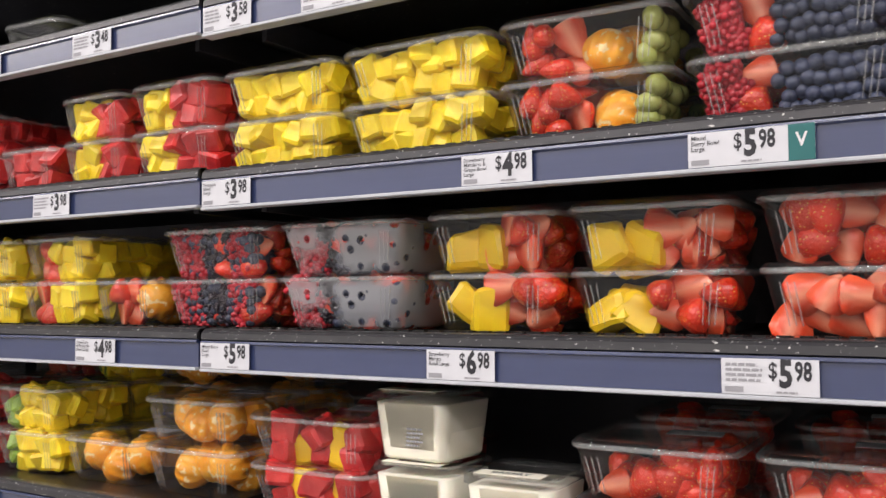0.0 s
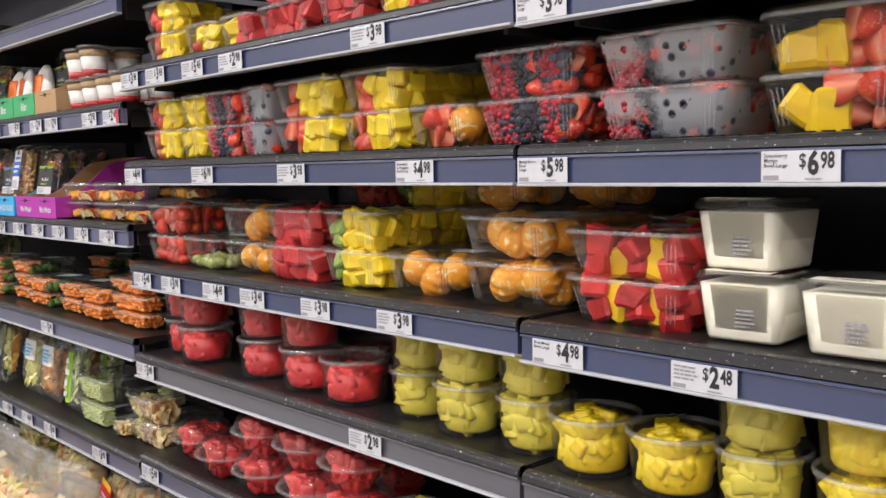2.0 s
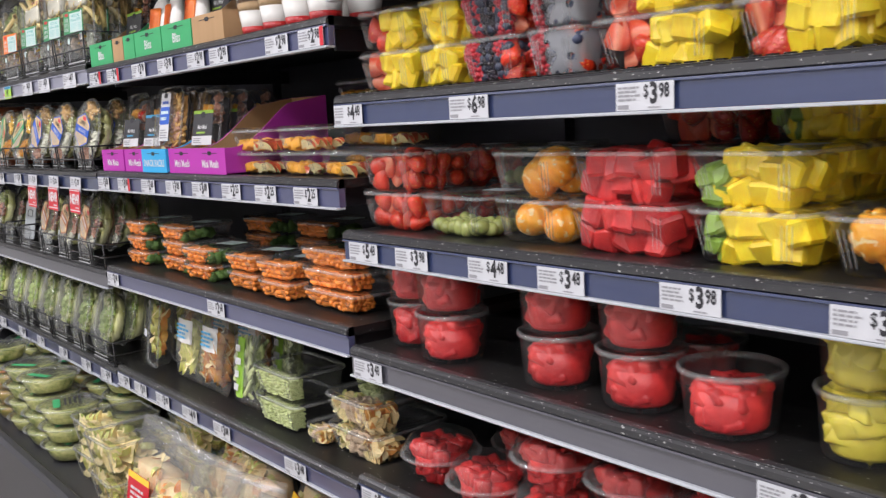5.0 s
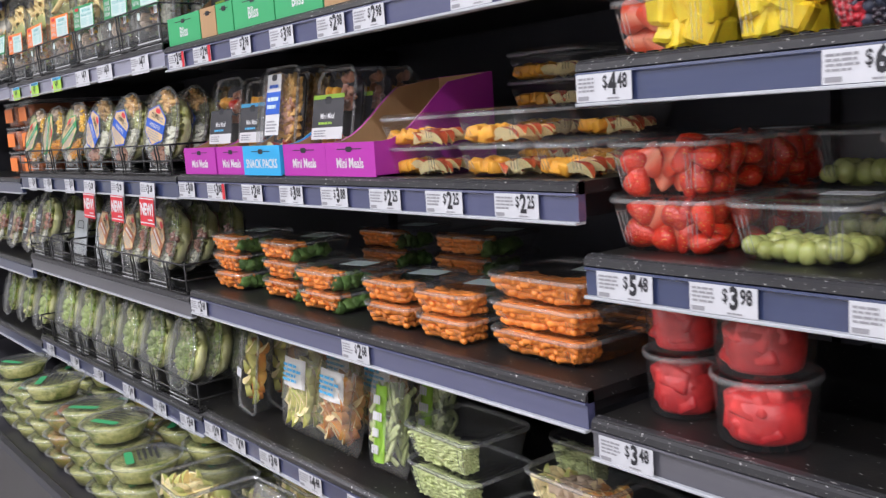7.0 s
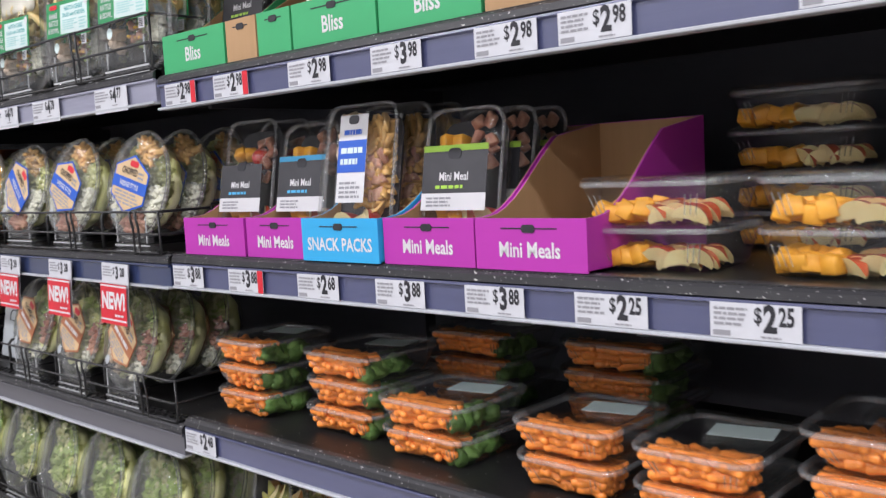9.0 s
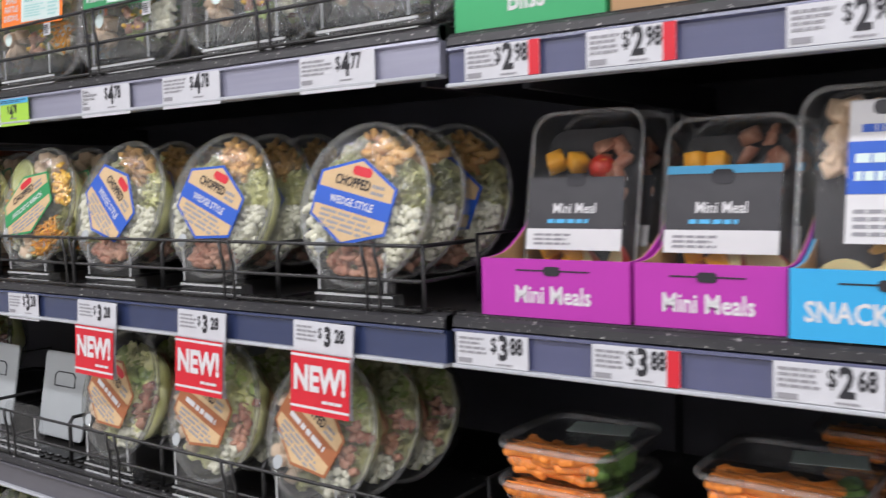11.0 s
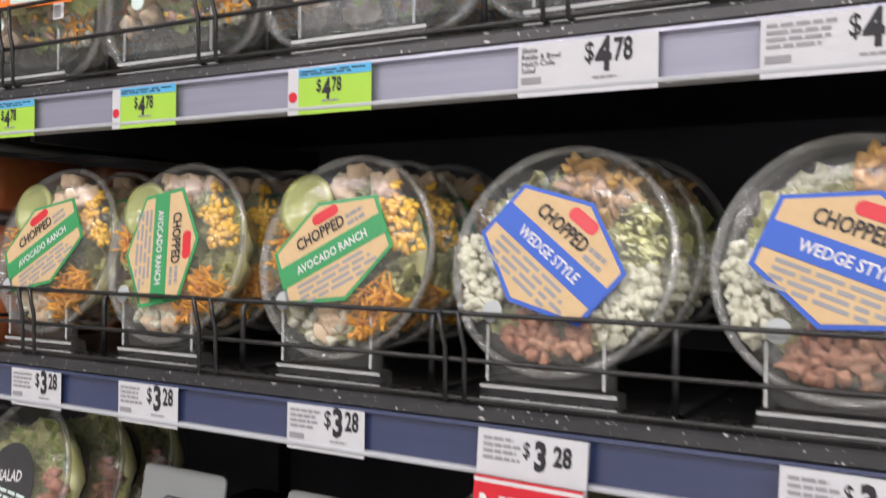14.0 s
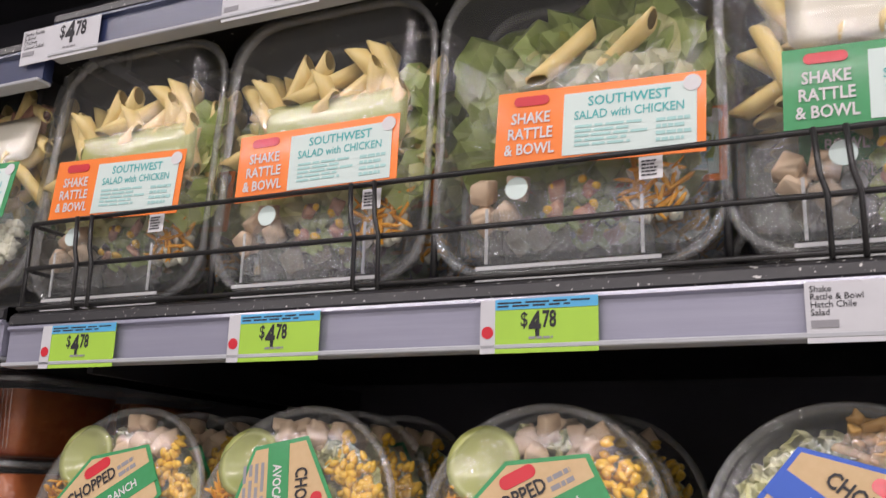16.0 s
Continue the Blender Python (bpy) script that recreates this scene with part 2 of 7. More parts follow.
def add_seeds(m):
    """Pale seeds in even dimples over the skin."""
    n, l = m.node_tree.nodes, m.node_tree.links
    b = n["Principled BSDF"]
    old = b.inputs["Base Color"].links[0].from_socket
    tc, vo, cut, mix, bp = n.new("ShaderNodeTexCoord"), n.new("ShaderNodeTexVoronoi"), n.new("ShaderNodeMapRange"), n.new("ShaderNodeMix"), n.new("ShaderNodeBump")
    vo.inputs["Scale"].default_value, vo.inputs["Randomness"].default_value = 210.0, 0.55
    cut.inputs["From Min"].default_value, cut.inputs["From Max"].default_value = 0.24, 0.17
    mix.data_type = "RGBA"
    mix.inputs["B"].default_value = (0.8, 0.42, 0.09, 1)
    bp.inputs["Strength"].default_value, bp.inputs["Distance"].default_value = 0.6, 0.002
    l.new(tc.outputs["Object"], vo.inputs["Vector"])
    l.new(vo.outputs["Distance"], cut.inputs["Value"])
    l.new(cut.outputs["Result"], mix.inputs["Factor"])
    l.new(old, mix.inputs["A"])
    l.new(mix.outputs["Result"], b.inputs["Base Color"])
    l.new(vo.outputs["Distance"], bp.inputs["Height"])
    l.new(bp.outputs["Normal"], b.inputs["Normal"])


add_seeds(M_STRAW)


def cut_strawberry():
    """Cut face: a pale heart along the middle, red towards the skin, with fine rays."""
    m = mat("strawberry_cut", (0.8, 0.055, 0.015), 0.33, second=(0.84, 0.14, 0.05), scale=120, amount=0.9, bump=0.3, per_object=0.14, coat=0.3, stretch=(1, 1, 0.4))
    n, l = m.node_tree.nodes, m.node_tree.links
    b = n["Principled BSDF"]
    old = b.inputs["Base Color"].links[0].from_socket
    tc, sep, size, rng_, mix = n.new("ShaderNodeTexCoord"), n.new("ShaderNodeSeparateXYZ"), n.new("ShaderNodeMath"), n.new("ShaderNodeMapRange"), n.new("ShaderNodeMix")
    size.operation, mix.data_type = "ABSOLUTE", "RGBA"
    rng_.inputs["From Min"].default_value, rng_.inputs["From Max"].default_value = 0.011, 0.0
    rng_.inputs["To Max"].default_value = 0.7
    l.new(tc.outputs["Object"], sep.inputs[0])
    l.new(sep.outputs["X"], size.inputs[0])
    l.new(size.outputs[0], rng_.inputs["Value"])
    l.new(rng_.outputs["Result"], mix.inputs["Factor"])
    l.new(old, mix.inputs["A"])
    mix.inputs["B"].default_value = (0.9, 0.4, 0.24, 1)
    l.new(mix.outputs["Result"], b.inputs["Base Color"])
    return m


M_STRAWCUT = cut_strawberry()
M_BLUEB = mat("blueberry_skin", (0.02, 0.026, 0.055), 0.45, second=(0.06, 0.075, 0.13), scale=120, amount=0.7, per_object=0.3)
M_BLACKB = mat("blackberry_skin", (0.014, 0.008, 0.016), 0.25, second=(0.03, 0.012, 0.03), scale=100, coat=0.4)
M_RASP = mat("raspberry_skin", (0.52, 0.02, 0.035), 0.35, second=(0.36, 0.008, 0.02), scale=100, per_object=0.2, sub=0.1)
M_DRAGON = mat("dragonfruit_flesh", (0.5, 0.5, 0.52), 0.35, second=(0.42, 0.42, 0.45), scale=40, per_object=0.1, fleck=((0.012, 0.012, 0.015), 150, 0.62), sub=0.1)
M_MANDARIN = mat("mandarin_skin", (0.95, 0.33, 0.008), 0.36, second=(0.95, 0.5, 0.06), scale=80, amount=0.8, bump=0.6, bump_scale=150, per_object=0.08, sub=0.15, stretch=(1, 1, 0.22), fleck=((0.95, 0.7, 0.34), 85, 0.585))
M_GRAPE = mat("grape_skin", (0.36, 0.4, 0.1), 0.25, second=(0.44, 0.46, 0.18), scale=30, per_object=0.15, coat=0.3, sub=0.1)
M_KIWI = mat("kiwi_flesh", (0.2, 0.34, 0.03), 0.35, second=(0.3, 0.42, 0.08), scale=60, per_object=0.15)
M_CARROT = mat("carrot_flesh", (0.9, 0.3, 0.05), 0.34, second=(0.82, 0.24, 0.035), scale=40, bump=0.2, per_object=0.12)
M_BROC = mat("broccoli_green", (0.09, 0.19, 0.035), 0.6, second=(0.2, 0.3, 0.08), scale=120, bump=0.9, bump_scale=260, per_object=0.25)
M_CELERY = mat("celery_green", (0.5, 0.58, 0.22), 0.4, second=(0.66, 0.7, 0.4), scale=30, stretch=(1, 1, 0.15), per_object=0.15)
M_APPLE = mat("apple_flesh", (0.9, 0.78, 0.42), 0.4, second=(0.84, 0.64, 0.26), scale=30, per_object=0.12, sub=0.1)
M_PILE = mat("heaped_apple_slices", (0.9, 0.76, 0.42), 0.4, second=(0.78, 0.36, 0.16), scale=55, amount=0.8, bump=1.0, bump_scale=70)
M_GREENSKIN = mat("green_apple_skin", (0.5, 0.56, 0.14), 0.3, second=(0.66, 0.5, 0.2), scale=30, per_object=0.2, coat=0.3)
M_APPLETAN = mat("ripe_apple_flesh", (0.9, 0.76, 0.42), 0.4, second=(0.82, 0.58, 0.24), scale=30, amount=0.9, per_object=0.12, sub=0.1)
M_APPLEBLUSH = mat("blush_apple_skin", (0.6, 0.16, 0.04), 0.3, second=(0.68, 0.42, 0.1), scale=40, amount=1.0, per_object=0.2, coat=0.3)
M_APPLESKIN = mat("apple_skin", (0.55, 0.03, 0.03), 0.3, second=(0.6, 0.25, 0.06), scale=30, per_object=0.2, coat=0.3)
M_CHEESE = mat("cheddar", (0.88, 0.42, 0.03), 0.5, second=(0.82, 0.36, 0.03), scale=40, per_object=0.1)
M_WHITECHEESE = mat("white_cheese", (0.78, 0.77, 0.63), 0.55, second=(0.66, 0.66, 0.53), scale=70, per_object=0.12, fleck=((0.4, 0.46, 0.42), 160, 0.66))
M_LETTUCE = mat("lettuce_leaf", (0.78, 0.79, 0.3), 0.45, second=(0.86, 0.85, 0.55), scale=45, amount=0.9, bump=0.6, bump_scale=80, per_object=0.25)
M_ROMAINE = mat("romaine_leaf", (0.42, 0.58, 0.12), 0.45, second=(0.66, 0.72, 0.32), scale=45, amount=0.9, bump=0.6, bump_scale=80, per_object=0.25)
M_BACON = mat("bacon_bits", (0.33, 0.12, 0.07), 0.5, second=(0.52, 0.3, 0.2), scale=90, amount=0.9, bump=0.6, per_object=0.25)
M_ONION = mat("fried_onion", (0.62, 0.38, 0.12), 0.55, second=(0.48, 0.25, 0.07), scale=80, per_object=0.2)
M_CORN = mat("corn_kernel", (0.9, 0.55, 0.03), 0.35, second=(0.82, 0.45, 0.02), per_object=0.12, coat=0.3)
M_PASTA = mat("pasta", (0.8, 0.63, 0.26), 0.42, second=(0.72, 0.53, 0.2), scale=40, per_object=0.08, sub=0.1)
M_CHICKEN = mat("chicken_dice", (0.7, 0.54, 0.38), 0.55, second=(0.58, 0.4, 0.25), scale=50, per_object=0.12, bump=0.4)
M_DRESS = mat("dressing_sachet", (0.4, 0.44, 0.13), 0.25, second=(0.48, 0.5, 0.22), scale=20, coat=0.5)
M_WHITEDRESS = mat("white_dressing", (0.75, 0.72, 0.6), 0.25, second=(0.7, 0.66, 0.52), scale=20, coat=0.5)
M_GUAC = mat("chopped_greens", (0.12, 0.18, 0.025), 0.35, second=(0.6, 0.58, 0.22), scale=70, amount=1.0, bump=1.0, bump_scale=90, coat=0.3)
M_GRAIN = mat("grain_salad", (0.5, 0.25, 0.06), 0.4, second=(0.2, 0.24, 0.05), scale=60, amount=1.0, bump=1.0, bump_scale=90, coat=0.3)
M_YOG = mat("yogurt", (0.8, 0.78, 0.74), 0.4, second=(0.74, 0.72, 0.68))
M_GRANOLA = mat("granola", (0.42, 0.27, 0.13), 0.7, second=(0.55, 0.4, 0.22), scale=120, bump=0.9)

# ---- helpers for meshes ----
def link(name, me, material=None, parent=None, label=""):
    ob = new(name, me)
    if material and not me.materials:
        me.materials.append(material)
    if parent:
        ob.parent = parent
    if label:
        ob["label"] = label
    return ob


def to_mesh(name, bm, smooth=False):
    bmesh.ops.recalc_face_normals(bm, faces=bm.faces)
    me = bpy.data.meshes.new(name)
    bm.to_mesh(me)
    bm.free()
    if smooth:
        for p in me.polygons:
            p.use_smooth = True
    return me


def part(name, bm, material, parent=None, label="", smooth=False):
    """Links a bmesh as one mesh object under a thing or a part."""
    return link(name, to_mesh(name, bm, smooth), material, parent, label)


def box_into(bm, x0, x1, y0, y1, z0, z1, bevel=0.0, m=None):
    v = [bm.verts.new((x, y, z)) for z in (z0, z1) for x, y in ((x0, y0), (x1, y0), (x1, y1), (x0, y1))]
    fs = [bm.faces.new([v[i] for i in q]) for q in ((3, 2, 1, 0), (4, 5, 6, 7), (0, 1, 5, 4), (1, 2, 6, 5), (2, 3, 7, 6), (3, 0, 4, 7))]
    if bevel:
        es = list({e for f in fs for e in f.edges})
        bmesh.ops.bevel(bm, geom=es, offset=bevel, segments=1, affect="EDGES")
    if m:
        bmesh.ops.transform(bm, matrix=m, verts=v)


def box(x0, x1, y0, y1, z0, z1, bevel=0.0):
    bm = bmesh.new()
    box_into(bm, x0, x1, y0, y1, z0, z1, bevel)
    return bm


def rrect(w, d, r, n=4, cx=0.0, cy=0.0):
    out = []
    for sx, sy, a0 in ((1, 1, 0), (-1, 1, 90), (-1, -1, 180), (1, -1, 270)):
        for k in range(n + 1):
            a = radians(a0 + 90 * k / n)
            out.append((cx + sx * (w / 2 - r) + r * math.cos(a), cy + sy * (d / 2 - r) + r * math.sin(a)))
    return out


def circle(r, n=28, cx=0.0, cy=0.0):
    return [(cx + r * math.cos(2 * math.pi * k / n), cy + r * math.sin(2 * math.pi * k / n)) for k in range(n)]


def loft(bm, rings, bottom=True, top=True):
    """Skin through rings of (points, z)."""
    made = [[bm.verts.new((x, y, z)) for x, y in pts] for pts, z in rings]
    for a, b in zip(made, made[1:]):
        n = len(a)
        for i in range(n):
            bm.faces.new((a[i], a[(i + 1) % n], b[(i + 1) % n], b[i]))
    if bottom:
        bm.faces.new(made[0][::-1])
    if top:
        bm.faces.new(made[-1])
    return made


def tube_into(bm, pts, r, n=6):
    """A round wire along a polyline."""
    pts = [Vector(p) for p in pts]
    rings = []
    for i, p in enumerate(pts):
        d = ((pts[i] - pts[i - 1]).normalized() if i else Vector()) + ((pts[i + 1] - pts[i]).normalized() if i + 1 < len(pts) else Vector())
        d.normalize()
        a = d.cross(Vector((0.31, 0.17, 0.93))).normalized()
        b = d.cross(a)
        rings.append([bm.verts.new(p + r * (a * math.cos(6.2832 * k / n) + b * math.sin(6.2832 * k / n))) for k in range(n)])
    for a, b in zip(rings, rings[1:]):
        for i in range(n):
            bm.faces.new((a[i], a[(i + 1) % n], b[(i + 1) % n], b[i]))
    bm.faces.new(rings[0][::-1])
    bm.faces.new(rings[-1])


def empty(name, m, label, category, group=""):
    ob = new(name)
    ob.matrix_basis = m
    return tagged(ob, label, category, group)


# ---- the store round the cold case ----
def structure(name, bm, material, label):
    return tagged(part(name, bm, material), label, name.split("_")[0], kind="structure")


structure("floor", box(-9, 7, -4.2, 1.2, -0.1, 0), M_FLOOR, "pale polished store floor in front of the case")
structure("ceiling", box(-9, 7, -4.2, 1.2, CEIL, CEIL + 0.1), M_CEIL, "white tiled store ceiling above the aisle")
# unseen walls, added to close the room and bounce its light
structure("wall_north", box(-9, 7, 1.05, 1.2, 0, CEIL), M_WALL, "plain unseen wall added behind the cold case")
structure("wall_south", box(-9, 7, -4.2, -4.05, 0, CEIL), M_WALL, "plain unseen wall added across the aisle")
structure("wall_east", box(6.85, 7, -4.05, 1.05, 0, CEIL), M_WALL, "plain unseen wall added at the end of the aisle")
structure("wall_west", box(-9, -8.85, -4.05, 1.05, 0, CEIL), M_WALL, "plain unseen wall added at the far end of the aisle")
for lx, ly in LAMPS:
    lamp = empty("ceiling_light", pose(lx, ly, CEIL - 0.075), "long white strip light under the ceiling", "light", "aisle lights")
    part("housing", box(-1.0, 1.0, -0.1, 0.1, 0.0, 0.075, 0.01), M_WALL, lamp)

# ---- the cold case: bays with shelves ----
BAYS = {"A": (0.004, 1.30), "B": (-1.222, -0.004), "C": (-2.478, -1.230), "D": (-3.858, -2.490), "E": (-5.2, -3.868)}
RAILTOP = {"A0": 2.02, "A1": 1.785, "A2": 1.552, "A3": 1.339, "A4": 1.095, "A5": 0.884, "A6": 0.642,
           "B0": 2.02, "B1": 1.79, "B2": 1.556, "B3": 1.34, "B4": 1.101, "B5": 0.888, "B6": 0.642,
           "C0": 1.735, "C1": 1.480, "C2": 1.193, "C3": 0.921, "C4": 0.624,
           "D0": 1.825, "D1": 1.492, "D2": 1.19, "D3": 0.905, "D4": 0.612,
           "E0": 1.80, "E1": 1.50, "E2": 1.17, "E3": 0.87, "E4": 0.58}
SURF = {k: v + (0.014 if k not in ("A4",) else 0.016) for k, v in RAILTOP.items()}
SILVER = {"D1", "D3", "E1", "B5"}
# B5's lighter grey includes the reflection on its tilted rail, as colour
RAILS = {"D1": M_SILVER, "E1": M_SILVER, "D3": M_GREYRAIL, "B5": M_GREYRAIL, "A5": M_GREYRAIL}
DEEP = 0.52

structure("case_back", box(-5.3, 1.4, 0.60, 0.64, 0.1, 2.3), M_BACK, "black back panel of the refrigerated case")
structure("case_floor", box(-5.3, 1.4, -0.24, 0.60, 0.1, 0.36), M_BLACK, "black bottom well of the refrigerated case")
structure("case_canopy", box(-5.3, 1.4, 0.02, 0.64, 2.3, 2.5), M_BLACK, "black canopy over the refrigerated case")
structure("case_end_east", box(1.4, 1.44, -0.02, 0.64, 0.1, 2.5), M_BLACK, "black end panel of the refrigerated case")
structure("case_end_west", box(-5.34, -5.3, -0.02, 0.64, 0.1, 2.5), M_BLACK, "black end panel of the refrigerated case")
structure("case_bumper", box(-5.3, 1.4, -0.28, -0.242, 0.12, 0.42, 0.01), M_BLACK, "dark bumper along the foot of the case")
for x in (0.0, -1.226, -2.484, -3.863):
    structure("case_upright", box(x - 0.015, x + 0.015, 0.57, 0.60, 0.36, 2.3), M_BACK, "black slotted upright at the back of the case")


def shelf(key):
    x0, x1 = BAYS[key[0]]
    top = RAILTOP[key]
    s = SURF[key]
    ob = empty("shelf", pose((x0 + x1) / 2, 0, s), "black steel shelf with a %s price rail" % ("silver" if key in SILVER else "slate blue"), "shelf", "case shelves")
    h = (x1 - x0) / 2
    r = top - s
    bm = box(-h, h, 0.0, DEEP, -0.016, 0.0)
    part("deck", bm, M_DECK, ob, "black perforated steel deck with worn white flecks")
    # slots punched along the front, shown as raised ribs with gaps
    bm = bmesh.new()
    n = int(2 * h / 0.021) if key in ("A2", "A3", "B2", "B3", "A1", "B1") or key[0] == "D" else 0
    for k in range(n):
        x = -h + 0.012 + k * 0.021
        box_into(bm, x, x + 0.012, 0.012, 0.020, 0.0, 0.004)
        box_into(bm, x, x + 0.012, 0.030, 0.036, 0.0, 0.003)
    if n:
        tagged(part("front_ribs", bm, M_DECK, ob), kind="stuff")
    else:
        bm.free()
    # front lip, curved over
    bm = bmesh.new()
    prof = [(0.012, 0.002), (0.002, 0.001), (-0.004, -0.004), (-0.005, r + 0.002), (0.0, r), (0.012, r)]
    a = [bm.verts.new((-h, y, z)) for y, z in prof]
    b = [bm.verts.new((h, y, z)) for y, z in prof]
    for i in range(len(prof)):
        j = (i + 1) % len(prof)
        bm.faces.new((a[i], a[j], b[j], b[i]))
    bm.faces.new(a)
    bm.faces.new(b[::-1])
    part("front_lip", bm, M_LIP, ob)
    # rail with a lip above and below
    bm = bmesh.new()
    prof = [(0.012, r), (-0.005, r), (-0.0055, r - 0.003), (-0.001, r - 0.005), (-0.001, r - 0.036), (0.012, r - 0.036)]
    a = [bm.verts.new((-h, y, z)) for y, z in prof]
    b = [bm.verts.new((h, y, z)) for y, z in prof]
    for i in range(len(prof)):
        j = (i + 1) % len(prof)
        bm.faces.new((a[i], a[j], b[j], b[i]))
    bm.faces.new(a)
    bm.faces.new(b[::-1])
    part("price_rail", bm, RAILS.get(key, M_RAILSHEEN if key[0] == "C" or key == "D4" else M_RAIL), ob)
    part("rail_edge", box(-h, h, -0.008, 0.012, r - 0.0405, r - 0.0362, 0.001), M_LINE, ob, "pale lower edge of the price rail")
    for sx in (-1, 1):
        bm = box(sx * (h - 0.06) - 0.004, sx * (h - 0.06) + 0.004, 0.05, 0.5995, -0.055, -0.0165)
        part("bracket", bm, M_BLACK, ob)
    return ob


for key in RAILTOP:
    shelf(key)

# ---- pieces of food, a few shapes of each, shared by all packs ----
RNG = random.Random(7)
PIECE = {}


def chunk_mesh(name, material, sx, sy, sz, jit, bev, seed, rounds=1):
    r = random.Random(seed)
    bm = bmesh.new()
    box_into(bm, -sx / 2, sx / 2, -sy / 2, sy / 2, -sz / 2, sz / 2)
    for v in bm.verts:
        v.co += Vector((r.uniform(-jit, jit) * sx, r.uniform(-jit, jit) * sy, r.uniform(-jit, jit) * sz))
    bmesh.ops.bevel(bm, geom=list(bm.edges), offset=bev * min(sx, sy, sz), segments=rounds, affect="EDGES")
    if min(sx, sy, sz) > 0.018:
        bmesh.ops.subdivide_edges(bm, edges=[e for e in bm.edges if e.calc_length() > 0.4 * min(sx, sy, sz)], cuts=2, use_grid_fill=True)
        off = Vector((seed * 7.3, 2.1, 0.4))
        for v in bm.verts:
            v.co += 0.0011 * noise.noise_vector(v.co * 130 + off) + 0.0012 * noise.noise_vector(v.co * 50 + off)
    me = to_mesh(name, bm, True)
    me.set_sharp_from_angle(angle=radians(28))
    me.materials.append(material)
    return me


def blob_mesh(name, material, rx, ry, rz, rough, seed, seg=12, rings=8, lobes=0, lobe=0.0, taper=0.0):
    """Rounded fruit: an ellipsoid with lumps, lobes (segments) and taper."""
    r = random.Random(seed)
    off = Vector((r.uniform(0, 90), r.uniform(0, 90), r.uniform(0, 90)))
    bm = bmesh.new()
    bmesh.ops.create_uvsphere(bm, u_segments=seg, v_segments=rings, radius=1.0)
    for v in bm.verts:
        p = v.co.copy()
        a = math.atan2(p.y, p.x)
        k = 1 + rough * noise.noise(p * 1.6 + off)
        if lobes:
            k *= 1 - lobe * (1 - abs(math.sin(a * lobes / 2))) ** 2 * (1 - p.z * p.z)
        t = 1 - taper * (0.5 - p.z / 2)
        v.co = Vector((p.x * rx * k * t, p.y * ry * k * t, p.z * rz * (1 + rough * 0.4 * noise.noise(p + off))))
    me = to_mesh(name, bm, True)
    me.materials.append(material)
    return me


def half_berry(seed):
    """Half a strawberry: skin outside, cut face in front."""
    r = random.Random(seed)
    L, R = 0.043 * r.uniform(0.85, 1.15), 0.0195 * r.uniform(0.85, 1.15)
    prof = [(0.0, 0.0), (0.35, 0.12), (0.68, 0.34), (0.93, 0.62), (1.0, 0.8), (0.8, 0.95), (0.35, 1.0)]
    bm = bmesh.new()
    rows = []
    for q, z in prof:
        rows.append([bm.verts.new((R * q * math.cos(a), R * 1.1 * q * math.sin(a), L * (z - 0.5))) for a in [math.pi * k / 7 for k in range(8)]])
    for a, b in zip(rows, rows[1:]):
        for i in range(7):
            bm.faces.new((a[i], a[i + 1], b[i + 1], b[i]))
    skin = list(bm.faces)
    # slightly hollow cut face with a pale core
    mid = [bm.verts.new((0, 0.001 * math.sin(3.1 * z), L * (z - 0.5))) for q, z in prof]
    cut = []
    for i in range(len(prof) - 1):
        cut.append(bm.faces.new((rows[i][0], rows[i + 1][0], mid[i + 1], mid[i])))
        cut.append(bm.faces.new((mid[i], mid[i + 1], rows[i + 1][7], rows[i][7])))
    bm.faces.new([row[k] for row in rows[-1:] for k in range(8)])
    bmesh.ops.remove_doubles(bm, verts=bm.verts, dist=0.00005)
    bm.normal_update()
    for f in bm.faces:
        c = f.calc_center_median()
        f.material_index = 1 if abs(f.normal.y) > 0.9 and c.y < 0.0012 else 0
    me = to_mesh("strawberry_half", bm, True)
    me.materials.append(M_STRAW)
    me.materials.append(M_STRAWCUT)
    return me


def wedge_mesh(name, flesh, skin, R, phi, seed):
    """Apple slice: two flat cut faces that meet at the core, and skin on the back."""
    bm = bmesh.new()
    a, b, c = [], [], []
    for k in range(9):
        q = radians(-78 + 156 * k / 8)
        x, y, z = R * math.cos(q) * math.cos(phi) - 0.5 * R, R * math.cos(q) * math.sin(phi), R * 0.95 * math.sin(q)
        a.append(bm.verts.new((x, y, z)))
        b.append(bm.verts.new((x, -y, z)))
        c.append(bm.verts.new((0.16 * R * math.cos(q) - 0.5 * R, 0, 0.86 * R * math.sin(q))))
    for k in range(8):
        bm.faces.new((a[k], a[k + 1], b[k + 1], b[k])).material_index = 1
        bm.faces.new((a[k], c[k], c[k + 1], a[k + 1]))
        bm.faces.new((b[k], b[k + 1], c[k + 1], c[k]))
    bm.faces.new((a[0], b[0], c[0]))
    bm.faces.new((a[-1], c[-1], b[-1]))
    me = to_mesh(name, bm, False)
    me.materials.append(flesh)
    me.materials.append(skin)
    return me


